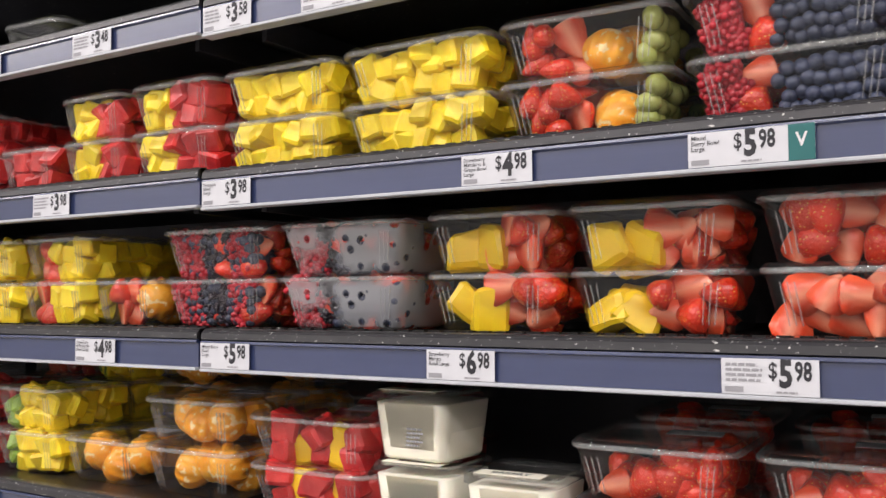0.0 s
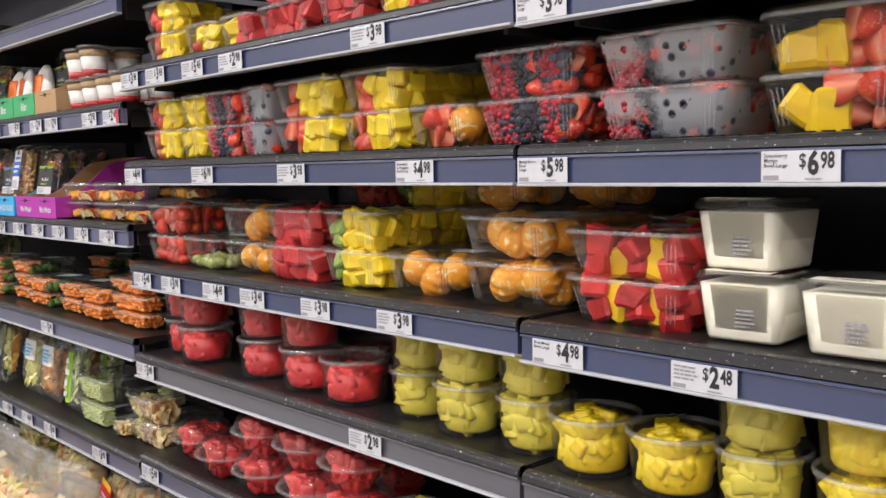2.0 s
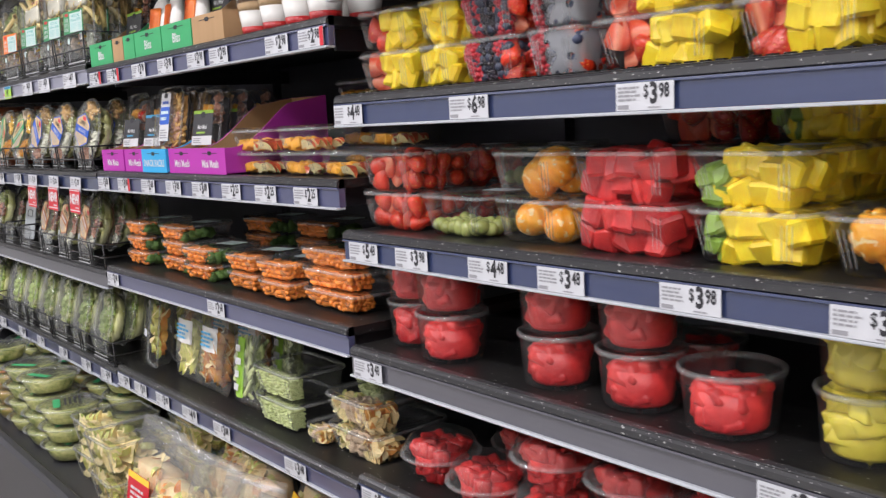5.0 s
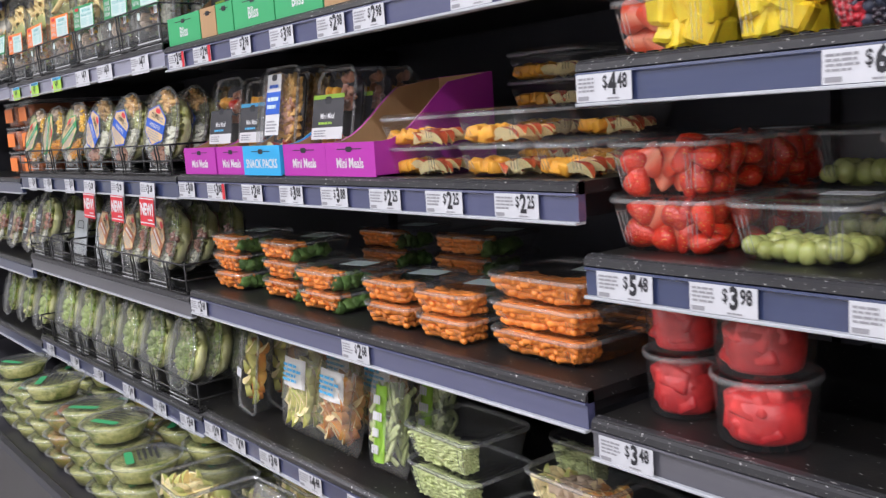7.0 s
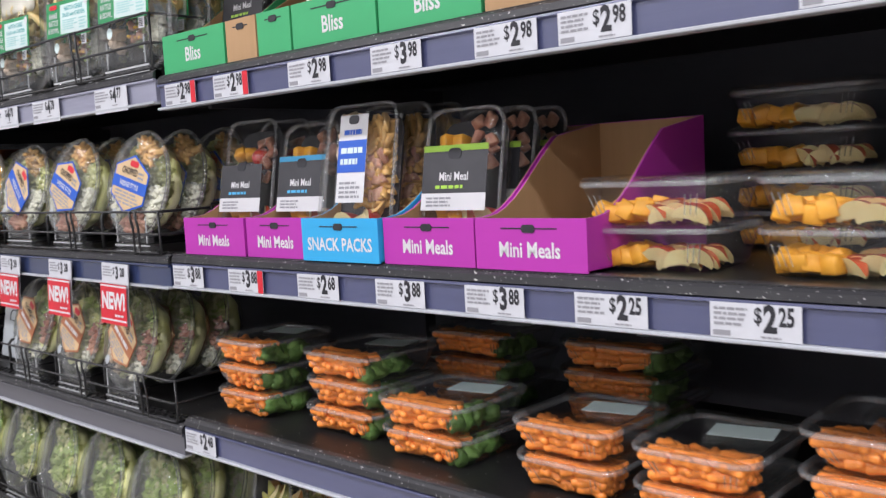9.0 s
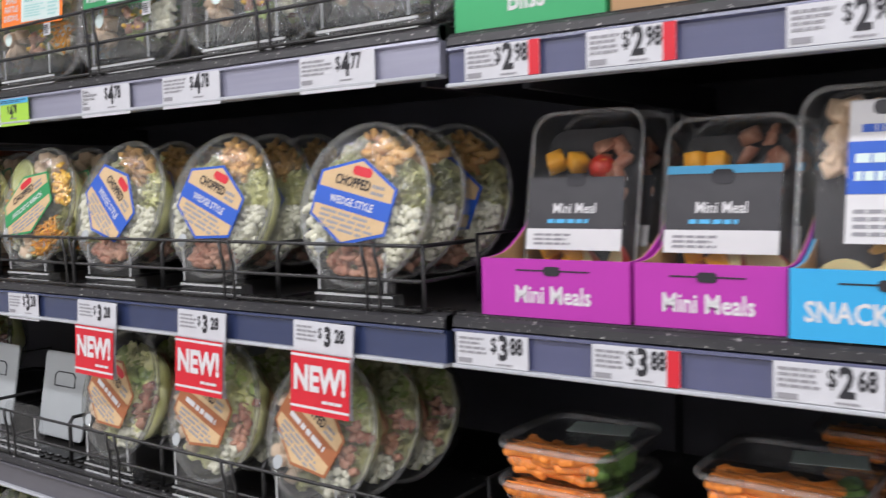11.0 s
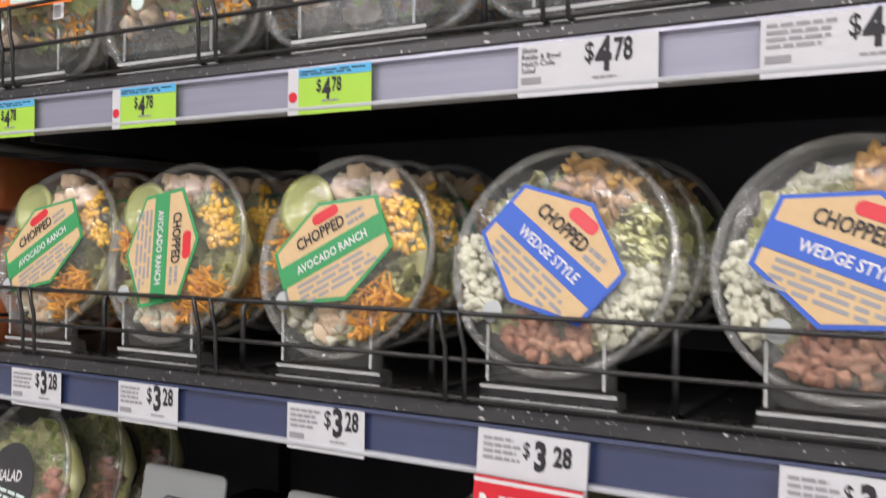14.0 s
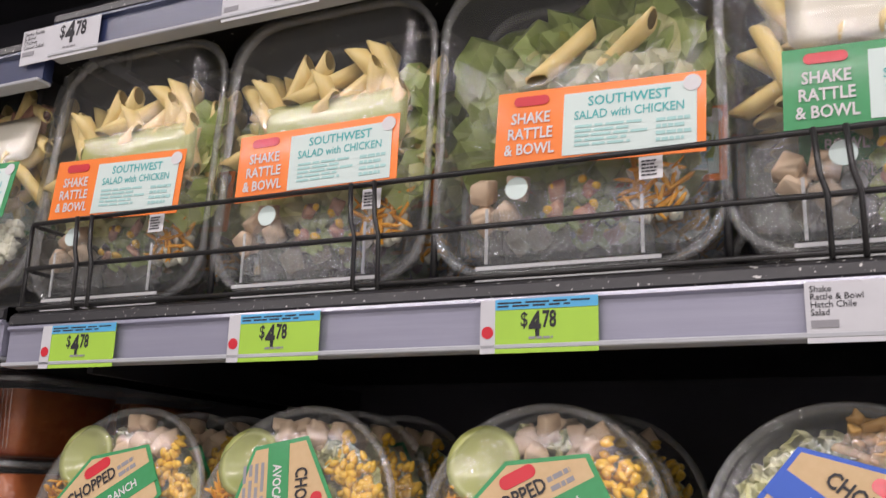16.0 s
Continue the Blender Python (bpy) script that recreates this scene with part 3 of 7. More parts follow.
def leaf_mesh(name, material, w, l, seed):
    """A crumpled torn leaf."""
    r = random.Random(seed)
    off = Vector((r.uniform(0, 50), 0, r.uniform(0, 50)))
    bm = bmesh.new()
    n, m = 6, 5
    g = [[None] * m for _ in range(n)]
    for i in range(n):
        for j in range(m):
            u, v = i / (n - 1) - 0.5, j / (m - 1) - 0.5
            k = 1 - 1.1 * u * u - 0.3 * noise.noise(Vector((u * 4, v * 4, 3)) + off)
            p = Vector((v * w * k, 0.5 * w * noise.noise(Vector((u * 3, v * 3, 0)) + off) + 0.6 * w * v * v, u * l))
            g[i][j] = bm.verts.new(p)
    for i in range(n - 1):
        for j in range(m - 1):
            bm.faces.new((g[i][j], g[i + 1][j], g[i + 1][j + 1], g[i][j + 1]))
    bmesh.ops.solidify(bm, geom=list(bm.faces), thickness=0.0006)
    me = to_mesh(name, bm, False)
    me.materials.append(material)
    return me


def penne_mesh(seed):
    bm = bmesh.new()
    rings = []
    for z, sh in ((-0.022, 1), (-0.01, 0), (0.01, 0), (0.022, -1)):
        rings.append([bm.verts.new((0.0048 * math.cos(a), 0.0048 * math.sin(a), z + sh * 0.004 * math.cos(a))) for a in [6.2832 * k / 9 for k in range(9)]])
    inner = [[bm.verts.new(v.co * 1) for v in rings[q]] for q in (0, 3)]
    for q in inner:
        for v in q:
            v.co.x *= 0.7
            v.co.y *= 0.7
    order = [inner[0], *rings, inner[1]]
    for a, b in zip(order, order[1:]):
        for i in range(9):
            bm.faces.new((a[i], a[(i + 1) % 9], b[(i + 1) % 9], b[i]))
    me = to_mesh("penne", bm, True)
    me.materials.append(M_PASTA)
    return me


def stick_mesh(name, material, r, l, seed):
    q = random.Random(seed)
    bm = bmesh.new()
    loft(bm, [(circle(r * 0.6, 7), -l / 2), (circle(r, 7), -l / 2 + r * 0.5), (circle(r * q.uniform(0.85, 1.1), 7, r * 0.2), 0), (circle(r * 0.9, 7), l / 2 - r * 0.5), (circle(r * 0.5, 7), l / 2)])
    me = to_mesh(name, bm, True)
    me.materials.append(material)
    return me


def drupe_mesh(name, material, R, seed):
    """Raspberry or blackberry: a cone of small beads."""
    bm = bmesh.new()
    bmesh.ops.create_icosphere(bm, subdivisions=2, radius=R * 0.9, matrix=Matrix.Scale(1.12, 4, (0, 0, 1)))
    for k in range(26):
        z = k / 25
        a = k * 2.4
        q = R * math.sqrt(max(0.05, 1 - (z * 1.15 - 0.25) ** 2)) * 0.8
        bmesh.ops.create_icosphere(bm, subdivisions=1, radius=R * 0.4, matrix=Matrix.Translation((q * math.cos(a), q * math.sin(a), R * 1.9 * (z - 0.5))))
    me = to_mesh(name, bm, True)
    me.materials.append(material)
    return me


def shapes(kind, size, make, n=4):
    PIECE[kind] = (size, [make(s) for s in range(n)])


shapes("pineapple_chunk", 0.034, lambda s: chunk_mesh("pineapple_chunk", M_PINE, 0.033 + 0.003 * (s % 3), 0.031, 0.034 - 0.003 * (s % 2), 0.13, 0.13, s), 8)
shapes("mango_slice", 0.046, lambda s: chunk_mesh("mango_slice", M_MANGO, 0.05, 0.023, 0.042, 0.17, 0.22, s), 6)
shapes("watermelon_chunk", 0.038, lambda s: chunk_mesh("watermelon_chunk", M_MELON, 0.039, 0.034, 0.034, 0.15, 0.13, s), 8)
shapes("honeydew_chunk", 0.036, lambda s: chunk_mesh("honeydew_chunk", M_HONEY, 0.038, 0.03, 0.04, 0.14, 0.1, s), 6)
shapes("kiwi_chunk", 0.028, lambda s: chunk_mesh("kiwi_chunk", M_KIWI, 0.03, 0.02, 0.026, 0.2, 0.2, s), 3)
shapes("strawberry_half", 0.037, half_berry, 5)
shapes("strawberry", 0.036, lambda s: blob_mesh("strawberry", M_STRAW, 0.0185, 0.0185, 0.022, 0.12, s, taper=0.62), 4)
shapes("blueberry", 0.0155, lambda s: blob_mesh("blueberry", M_BLUEB, 0.0085, 0.0085, 0.0078, 0.06, s, 9, 6), 3)
shapes("blackberry", 0.022, lambda s: drupe_mesh("blackberry", M_BLACKB, 0.011, s), 2)
shapes("raspberry", 0.023, lambda s: drupe_mesh("raspberry", M_RASP, 0.0125, s), 2)
shapes("dragonfruit_chunk", 0.03, lambda s: chunk_mesh("dragonfruit_chunk", M_DRAGON, 0.036, 0.026, 0.032, 0.16, 0.15, s), 4)
shapes("mandarin", 0.066, lambda s: blob_mesh("mandarin", M_MANDARIN, 0.0315, 0.0315, 0.027, 0.05, s, 44, 14, 11, 0.13), 4)
shapes("grape", 0.024, lambda s: blob_mesh("grape", M_GRAPE, 0.012, 0.012, 0.0145, 0.05, s, 10, 7), 3)
shapes("carrot_stick", 0.014, lambda s: stick_mesh("carrot_stick", M_CARROT, 0.0072, 0.046, s), 4)
shapes("broccoli_floret", 0.024, lambda s: blob_mesh("broccoli_floret", M_BROC, 0.015, 0.015, 0.013, 0.9, s, 12, 8), 4)
shapes("celery_stick", 0.016, lambda s: chunk_mesh("celery_stick", M_CELERY, 0.014, 0.009, 0.06, 0.12, 0.25, s), 4)
shapes("apple_slice", 0.03, lambda s: wedge_mesh("apple_slice", M_APPLE, M_APPLESKIN, 0.03, 0.36, s), 3)
shapes("sliced_apple", 0.03, lambda s: wedge_mesh("sliced_apple", M_APPLETAN, M_APPLEBLUSH, 0.032, 0.4, s), 3)
shapes("green_apple_slice", 0.032, lambda s: wedge_mesh("green_apple_slice", M_APPLE, M_GREENSKIN, 0.032, 0.34, s), 3)
shapes("cheese_cube", 0.02, lambda s: chunk_mesh("cheese_cube", M_CHEESE, 0.018, 0.018, 0.018, 0.06, 0.08, s), 3)
shapes("cheese_crumble", 0.011, lambda s: chunk_mesh("cheese_crumble", M_WHITECHEESE, 0.0085, 0.0075, 0.007, 0.3, 0.15, s), 5)
shapes("lettuce_piece", 0.026, lambda s: leaf_mesh("lettuce_piece", M_LETTUCE, 0.03, 0.036, s), 6)
shapes("romaine_piece", 0.03, lambda s: leaf_mesh("romaine_piece", M_ROMAINE, 0.034, 0.045, s), 6)
shapes("bacon_bit", 0.011, lambda s: chunk_mesh("bacon_bit", M_BACON, 0.013, 0.009, 0.007, 0.3, 0.2, s), 4)
shapes("fried_onion", 0.014, lambda s: chunk_mesh("fried_onion", M_ONION, 0.02, 0.006, 0.007, 0.35, 0.2, s), 4)
shapes("corn_kernel", 0.009, lambda s: blob_mesh("corn_kernel", M_CORN, 0.0048, 0.004, 0.0055, 0.1, s, 8, 5, taper=0.4), 3)
shapes("cheddar_shred", 0.011, lambda s: chunk_mesh("cheddar_shred", M_CHEESE, 0.022, 0.003, 0.003, 0.3, 0.2, s), 3)
shapes("penne", 0.03, penne_mesh, 1)
shapes("chicken_dice", 0.017, lambda s: chunk_mesh("chicken_dice", M_CHICKEN, 0.018, 0.015, 0.014, 0.2, 0.12, s), 4)
FLAT = {"carrot_stick": True, "celery_stick": True}
TALL = {"carrot_stick": 0.038, "strawberry_half": 0.046, "strawberry": 0.044, "celery_stick": 0.13, "green_apple_slice": 0.1, "sliced_apple": 0.1, "romaine_piece": 0.1, "apple_slice": 0.058}
FACING = {"sliced_apple", "strawberry_half", "mango_slice", "apple_slice", "green_apple_slice"}
SMALL = 0.0235  # pieces below this size are joined, as nobody could count them


def join_into(bag, me, m):
    """Adds a mesh, moved by m, to lists of corners and faces."""
    base = len(bag[0])
    bag[0].extend((m @ v.co)[:] for v in me.vertices)
    for p in me.polygons:
        bag[1].append([base + i for i in p.vertices])
        bag[2].append(p.material_index)
    if not bag[3]:
        bag[3].extend(me.materials)
        bag[4].append(me.polygons[0].use_smooth)


def bag_mesh(name, bag):
    me = bpy.data.meshes.new(name)
    me.from_pydata(bag[0], [], bag[1])
    for p, k in zip(me.polygons, bag[2]):
        p.material_index = k
        p.use_smooth = bag[4][0]
    for m in bag[3]:
        me.materials.append(m)
    return me


def put_food(parent, spots, joined=False):
    """spots: (kind, pose). Large pieces are parts of their own; small ones are joined, kind by kind."""
    bags = {}
    for kind, m in spots:
        size, meshes = PIECE[kind]
        me = RNG.choice(meshes)
        if joined or size < SMALL:
            join_into(bags.setdefault(kind, ([], [], [], [], [])), me, m)
        else:
            ob = link(kind, me, None, parent)
            ob.matrix_basis = m
    for kind, bag in bags.items():
        tagged(link(kind + "_filling", bag_mesh(kind + "_filling", bag), None, parent), kind="stuff")


def tumble(amount=1.0):
    q = math.pi / 2
    return Euler((q * RNG.randrange(4) + RNG.uniform(-0.42, 0.42), RNG.uniform(-0.42, 0.42), q * RNG.randrange(4) + RNG.uniform(-0.5, 0.5))).to_matrix().to_4x4()


def fill_box(w, d, h, recipe, taper=0.8, side=True, fill=1.0, z0=0.004, round_=False, shrink=1.0):
    """Piece poses just inside the walls of a tub: front rows, the side to the east, and the heap on top.
    recipe: (kind, from, to) stretches of the width."""
    spots = []
    for kind, u0, u1 in recipe:
        k_ = min(1.0, h * 1.05 / TALL.get(kind, 0.01)) * shrink
        s = PIECE[kind][0] * 0.84 * k_
        nz = max(1, int(round(h * fill / s)))
        ny = max(2, int(d / s))
        for iz in range(nz):
            z = z0 + s * (iz + 0.5) * min(1.0, h * fill / (nz * s) + 0.04)
            k = taper + (1 - taper) * min(1, z / h)
            ww, dd = w * k, d * k
            nx = max(1, int(round(ww * (u1 - u0) / s)))
            for ix in range(nx):
                u = u0 + (u1 - u0) * (ix + 0.5) / nx
                u += (0.25 if iz % 2 else -0.25) * (u1 - u0) / nx * (1 if nx > 3 else 0)
                x = (u - 0.5) * (ww - s * 0.75)
                for iy in range(ny):
                    if not (iy == 0 or (iz == nz - 1 and iy < 4) or (side and u > 0.8 and iy < 5)):
                        continue
                    y = -dd / 2 + s * 0.78 + (dd - s * 1.56) * iy / max(1, ny - 1)
                    if round_ and (x / (ww / 2 - s * 1.0)) ** 2 + (y / (dd / 2 - s * 1.0)) ** 2 > 1.0:
                        q = math.hypot(x / (ww / 2 - s * 1.0), y / (dd / 2 - s * 1.0))
                        x, y = x / q, y / q
                    j = s * 0.2
                    turn = tumble()
                    if kind in FLAT:
                        # long pieces lie down
                        x = max(-ww / 2 + 0.027, min(ww / 2 - 0.027, x)) if FLAT[kind] else x
                        turn = Euler((1.57 + RNG.uniform(-0.15, 0.15), RNG.uniform(-0.2, 0.2), RNG.uniform(1.05, 2.05) if iy == 0 or u > 0.8 else RNG.uniform(-3, 3))).to_matrix().to_4x4()
                    elif kind == "apple_slice":
                        # slices lie with the skin up
                        turn = Euler((RNG.uniform(-0.3, 0.3), -1.57 + RNG.uniform(-0.35, 0.35), RNG.uniform(-0.5, 0.5))).to_matrix().to_4x4()
                    elif kind in FACING and iy == 0:
                        # cut faces press against the front wall
                        turn = Euler((RNG.uniform(-0.25, 0.25), RNG.uniform(-3, 3), RNG.uniform(-0.5, 0.5) + (3.14 if RNG.random() < 0.35 else 0))).to_matrix().to_4x4()
                    spots.append((kind, Matrix.Translation((x + RNG.uniform(-j, j), y + RNG.uniform(-j, j) * 0.6, z + RNG.uniform(-j, j))) @ turn @ Matrix.Scale(k_, 4)))
    return spots


# ---- packs ----
def tub_parts(parent, w, d, h, r=0.022, taper=0.83, ribs=True, lid_h=0.007, wall=None):
    """Clear tapered tub with a rolled rim, and a clear recessed lid."""
    bm = bmesh.new()
    loft(bm, [(rrect(w * taper * 0.94, d * taper * 0.94, r * 0.8), 0.0), (rrect(w * taper, d * taper, r), 0.004),
              (rrect(w * (taper + 0.6 * (0.96 - taper)), d * (taper + 0.6 * (0.96 - taper)), r), h * 0.6), (rrect(w * 0.955, d * 0.955, r), h - 0.003)], True, False)
    part("tub", bm, wall or M_CLEAR, parent, "", True)
    bm = bmesh.new()
    made = loft(bm, [(rrect(w * 0.955, d * 0.955, r), h - 0.004), (rrect(w, d, r * 1.15), h - 0.0035), (rrect(w * 1.004, d * 1.004, r * 1.15), h - 0.001), (rrect(w, d, r * 1.15), h + 0.002),
                     (rrect(w * 0.95, d * 0.95, r), h + 0.002), (rrect(w * 0.955, d * 0.955, r), h - 0.004)], False, False)
    part("rim", bm, M_RIM, parent, "", True)
    bm = bmesh.new()
    loft(bm, [(rrect(w * 0.985, d * 0.985, r), h + 0.0022), (rrect(w * 0.95, d * 0.95, r), h + lid_h), (rrect(w * 0.9, d * 0.9, r), h + lid_h), (rrect(w * 0.88, d * 0.88, r), h + lid_h - 0.003)], False, True)
    part("lid", bm, M_CLEAR, parent, "", True)
    if ribs:
        bm = bmesh.new()
        for sx in (-1, 1):
            for k in range(3):
                x = sx * (w * taper / 2 - 0.012 - 0.006 * k)
                tube_into(bm, [(x, -d * taper / 2 - 0.0005, 0.01), (x * 1.1, -d * 0.955 / 2 + 0.001, h - 0.012)], 0.0009, 5)
        tagged(part("corner_ribs", bm, M_RIM, parent), kind="stuff")


PROTO = {}
OFFSTAGE = pose(0, -3.6, 0.0)


def recipes():
    return {
        "pineapple": ([("pineapple_chunk", 0, 1)], 0.96, "pineapple chunks"),
        "pineapple_watermelon": ([("pineapple_chunk", 0, 0.45), ("watermelon_chunk", 0.45, 1)], 0.95, "pineapple and watermelon chunks"),
        "watermelon": ([("watermelon_chunk", 0, 1)], 0.92, "red watermelon chunks"),
        "strawberry_mandarin": ([("strawberry_half", 0, 0.52), ("mandarin", 0.5, 1)], 0.95, "strawberries and peeled mandarins"),
        "berry_mandarin": ([("strawberry", 0, 0.3), ("strawberry_half", 0.25, 0.5), ("mandarin", 0.5, 0.9), ("grape", 0.9, 1)], 0.95, "strawberries, mandarins and grapes"),
        "mixed_berry": ([("raspberry", 0, 0.22), ("strawberry_half", 0.2, 0.42), ("blueberry", 0.42, 1)], 0.9, "raspberries, strawberries and blueberries"),
        "berries": ([("raspberry", 0, 0.3), ("blueberry", 0.12, 0.5), ("blackberry", 0.3, 0.6), ("strawberry_half", 0.42, 0.62), ("blueberry", 0.58, 0.86), ("raspberry", 0.62, 0.8), ("strawberry_half", 0.82, 1)], 0.9, "mixed dark berries and strawberries"),
        "fogged_berry": ([("raspberry", 0, 0.3), ("blackberry", 0.2, 0.45), ("strawberry_half", 0.25, 0.6), ("blueberry", 0.4, 0.75), ("strawberry_half", 0.65, 1), ("blueberry", 0.8, 1)], 0.94, "mixed berries behind misted walls"),
        "strawberry_mango": ([("mango_slice", 0, 0.48), ("strawberry_half", 0.48, 1)], 0.9, "mango slices and cut strawberries"),
        "strawberry": ([("strawberry_half", 0, 0.7), ("strawberry", 0.6, 1)], 0.86, "cut strawberries"),
        "strawberry_pineapple": ([("strawberry_half", 0, 0.38), ("pineapple_chunk", 0.38, 1)], 0.95, "strawberries and pineapple chunks"),
        "grape": ([("grape", 0, 1)], 0.3, "a few green grapes"),
        "mandarin": ([("mandarin", 0, 1)], 0.95, "peeled mandarins"),
        "pineapple_kiwi": ([("kiwi_chunk", 0, 0.3), ("pineapple_chunk", 0.2, 1)], 0.92, "pineapple and kiwi"),
        "melon_mix": ([("watermelon_chunk", 0, 0.24), ("mango_slice", 0.22, 0.4), ("watermelon_chunk", 0.4, 0.64), ("mango_slice", 0.62, 0.82), ("watermelon_chunk", 0.8, 1)], 0.9, "watermelon and yellow fruit pieces"),
        "honeydew": ([("honeydew_chunk", 0, 1)], 0.92, "pale melon chunks"),
        "snack": ([("cheese_cube", 0, 0.5), ("apple_slice", 0.52, 0.96)], 0.6, "cheese cubes and apple slices"),
        "carrot_broccoli": ([("carrot_stick", 0, 0.8), ("broccoli_floret", 0.8, 1)], 0.95, "carrots and broccoli"),
        "salsa": ([("watermelon_chunk", 0, 1)], 0.9, "red-brown salsa with an orange label"),
        "carrot": ([("carrot_stick", 0, 1)], 0.95, "baby carrots"),
        "celery": ([("celery_stick", 0, 1)], 0.9, "cut celery"),
        "apple": ([("green_apple_slice", 0, 1)], 0.85, "apple slices"),
        "greens": ([("celery_stick", 0, 1)], 0.85, "pale green leaves"),
        "mixed_tray": ([("green_apple_slice", 0, 0.35), ("chicken_dice", 0.3, 0.7), ("sliced_apple", 0.65, 1)], 0.8, "mixed snacks"),
    }


RECIPE = recipes()


def tub(kind, w, d=None, h=0.064, variant=0, joined=False, name="fruit_bowl"):
    key = (kind, round(w, 2), d and round(d, 2), round(h, 3), variant, joined, name)
    if key not in PROTO:
        RNG.seed(hash(kind) % 1 + variant * 13 + int(w * 1000) + len(kind) * 31)
        recipe, fill, words = RECIPE[kind]
        d = d or min(w, 0.17)
        ob = empty(name, OFFSTAGE, "clear plastic %s of %s" % (name.split("_")[-1], words), name.replace("_", " "))
        tub_parts(ob, w, d, h, wall=M_FOG if "fogged" in kind else None)
        if name == "fruit_bowl":
            st = part("lid_sticker", box(-0.03, 0.03, -0.017, 0.017, 0, 0.0005), M_PAPER, ob, "white paper sticker on the lid")
            st.matrix_basis = pose(w * 0.12, d * 0.12, h + 0.0045, 0, 0, 4)
        if name == "salsa_tub":
            part("label", box(-w * 0.3, w * 0.3, -d / 2 - 0.001, -d / 2 - 0.0002, h * 0.2, h * 0.78), M_ORANGE, ob, "orange paper label")
            bm = bmesh.new()
            loft(bm, [(rrect(w * 0.76, d * 0.76, 0.016), 0.003), (rrect(w * 0.81, d * 0.81, 0.02), 0.007), (rrect(w * 0.93, d * 0.93, 0.02), h * 0.86), (rrect(w * 0.6, d * 0.6, 0.02), h * 0.88)])
            part("salsa", bm, M_SALSA, ob, "", True)
        else:
            put_food(ob, fill_box(w * 0.93, d * 0.93, h - 0.006, recipe, 0.84, True, fill), joined)
        PROTO[key] = ob
    return PROTO[key]


def cup(kind, dia, h=0.07, variant=0, joined=True):
    key = ("cup", kind, round(dia, 3), h, variant, joined)
    if key not in PROTO:
        RNG.seed(variant * 17 + len(kind))
        recipe, fill, words = RECIPE[kind]
        ob = empty("fruit_cup", OFFSTAGE, "round clear plastic cup of %s with a snap lid" % words, "fruit cup")
        R = dia / 2
        bm = bmesh.new()
        loft(bm, [(circle(R * 0.8), 0.0), (circle(R * 0.84), 0.004), (circle(R * 0.93), h - 0.01), (circle(R * 0.94), h - 0.004)], True, False)
        part("tub", bm, M_LID, ob, "", True)
        bm = bmesh.new()
        loft(bm, [(circle(R * 0.94), h - 0.007), (circle(R * 0.985), h - 0.006), (circle(R), h - 0.003), (circle(R * 0.99), h + 0.001), (circle(R * 0.95), h + 0.002), (circle(R * 0.92), h - 0.004)], False, False)
        part("rim", bm, M_RIM, ob, "", True)
        bm = bmesh.new()
        loft(bm, [(circle(R * 0.93), h + 0.002), (circle(R * 0.91), h - 0.002), (circle(R * 0.6), h - 0.002)], False, True)
        part("lid", bm, M_CLEAR, ob, "", True)
        bm = bmesh.new()
        loft(bm, [(circle(R * 0.64), 0.004), (circle(R * 0.68), 0.009), (circle(R * 0.74), h * 0.66), (circle(R * 0.5), h * 0.7)])
        part("juice", bm, PIECE[recipe[0][0]][1][0].materials[0], ob, "", True)
        put_food(ob, fill_box(dia * 0.9, dia * 0.9, h - 0.014, recipe, 0.87, True, fill, z0=0.011, round_=True, shrink=0.78), joined)
        PROTO[key] = ob
    return PROTO[key]


def dome(kind, dia=0.15, variant=0):
    key = ("dome", kind, dia, variant)
    if key not in PROTO:
        RNG.seed(variant * 19 + 3)
        recipe, fill, words = RECIPE[kind]
        ob = empty("domed_bowl", OFFSTAGE, "round clear bowl of %s under a domed lid" % words, "fruit bowl")
        R = dia / 2
        bm = bmesh.new()
        loft(bm, [(circle(R * 0.5), 0.0), (circle(R * 0.62), 0.006), (circle(R * 0.8), 0.026), (circle(R * 0.9), 0.046)], True, False)
        part("bowl", bm, M_CLEAR, ob, "", True)
        bm = bmesh.new()
        loft(bm, [(circle(R * 0.9), 0.046), (circle(R * 0.99), 0.046), (circle(R * 1.01), 0.048), (circle(R), 0.051), (circle(R * 0.92), 0.052)], False, False)
        part("rim", bm, M_RIM, ob, "", True)
        bm = bmesh.new()
        loft(bm, [(circle(R * 0.92), 0.052), (circle(R * 0.88), 0.066), (circle(R * 0.78), 0.078), (circle(R * 0.6), 0.086), (circle(R * 0.56), 0.084), (circle(R * 0.3), 0.085)], False, True)
        part("dome_lid", bm, M_LID, ob, "", True)
        bm = bmesh.new()
        loft(bm, [(circle(R * 0.38), 0.004), (circle(R * 0.58), 0.028), (circle(R * 0.66), 0.048), (circle(R * 0.5), 0.056), (circle(R * 0.3), 0.058)])
        part("juice", bm, PIECE[recipe[0][0]][1][0].materials[0], ob, "", True)
        put_food(ob, fill_box(dia * 0.85, dia * 0.85, 0.06, recipe, 0.66, True, 1.0, round_=True, shrink=0.74), True)
        PROTO[key] = ob
    return PROTO[key]


def place(proto, x, y, z, rz=0.0, group="", rx=0.0):
    ob = copy_thing(proto, pose(x, y, z, rx, 0, rz))
    if group:
        ob["group"] = group
    return ob


WOB = random.Random(11)


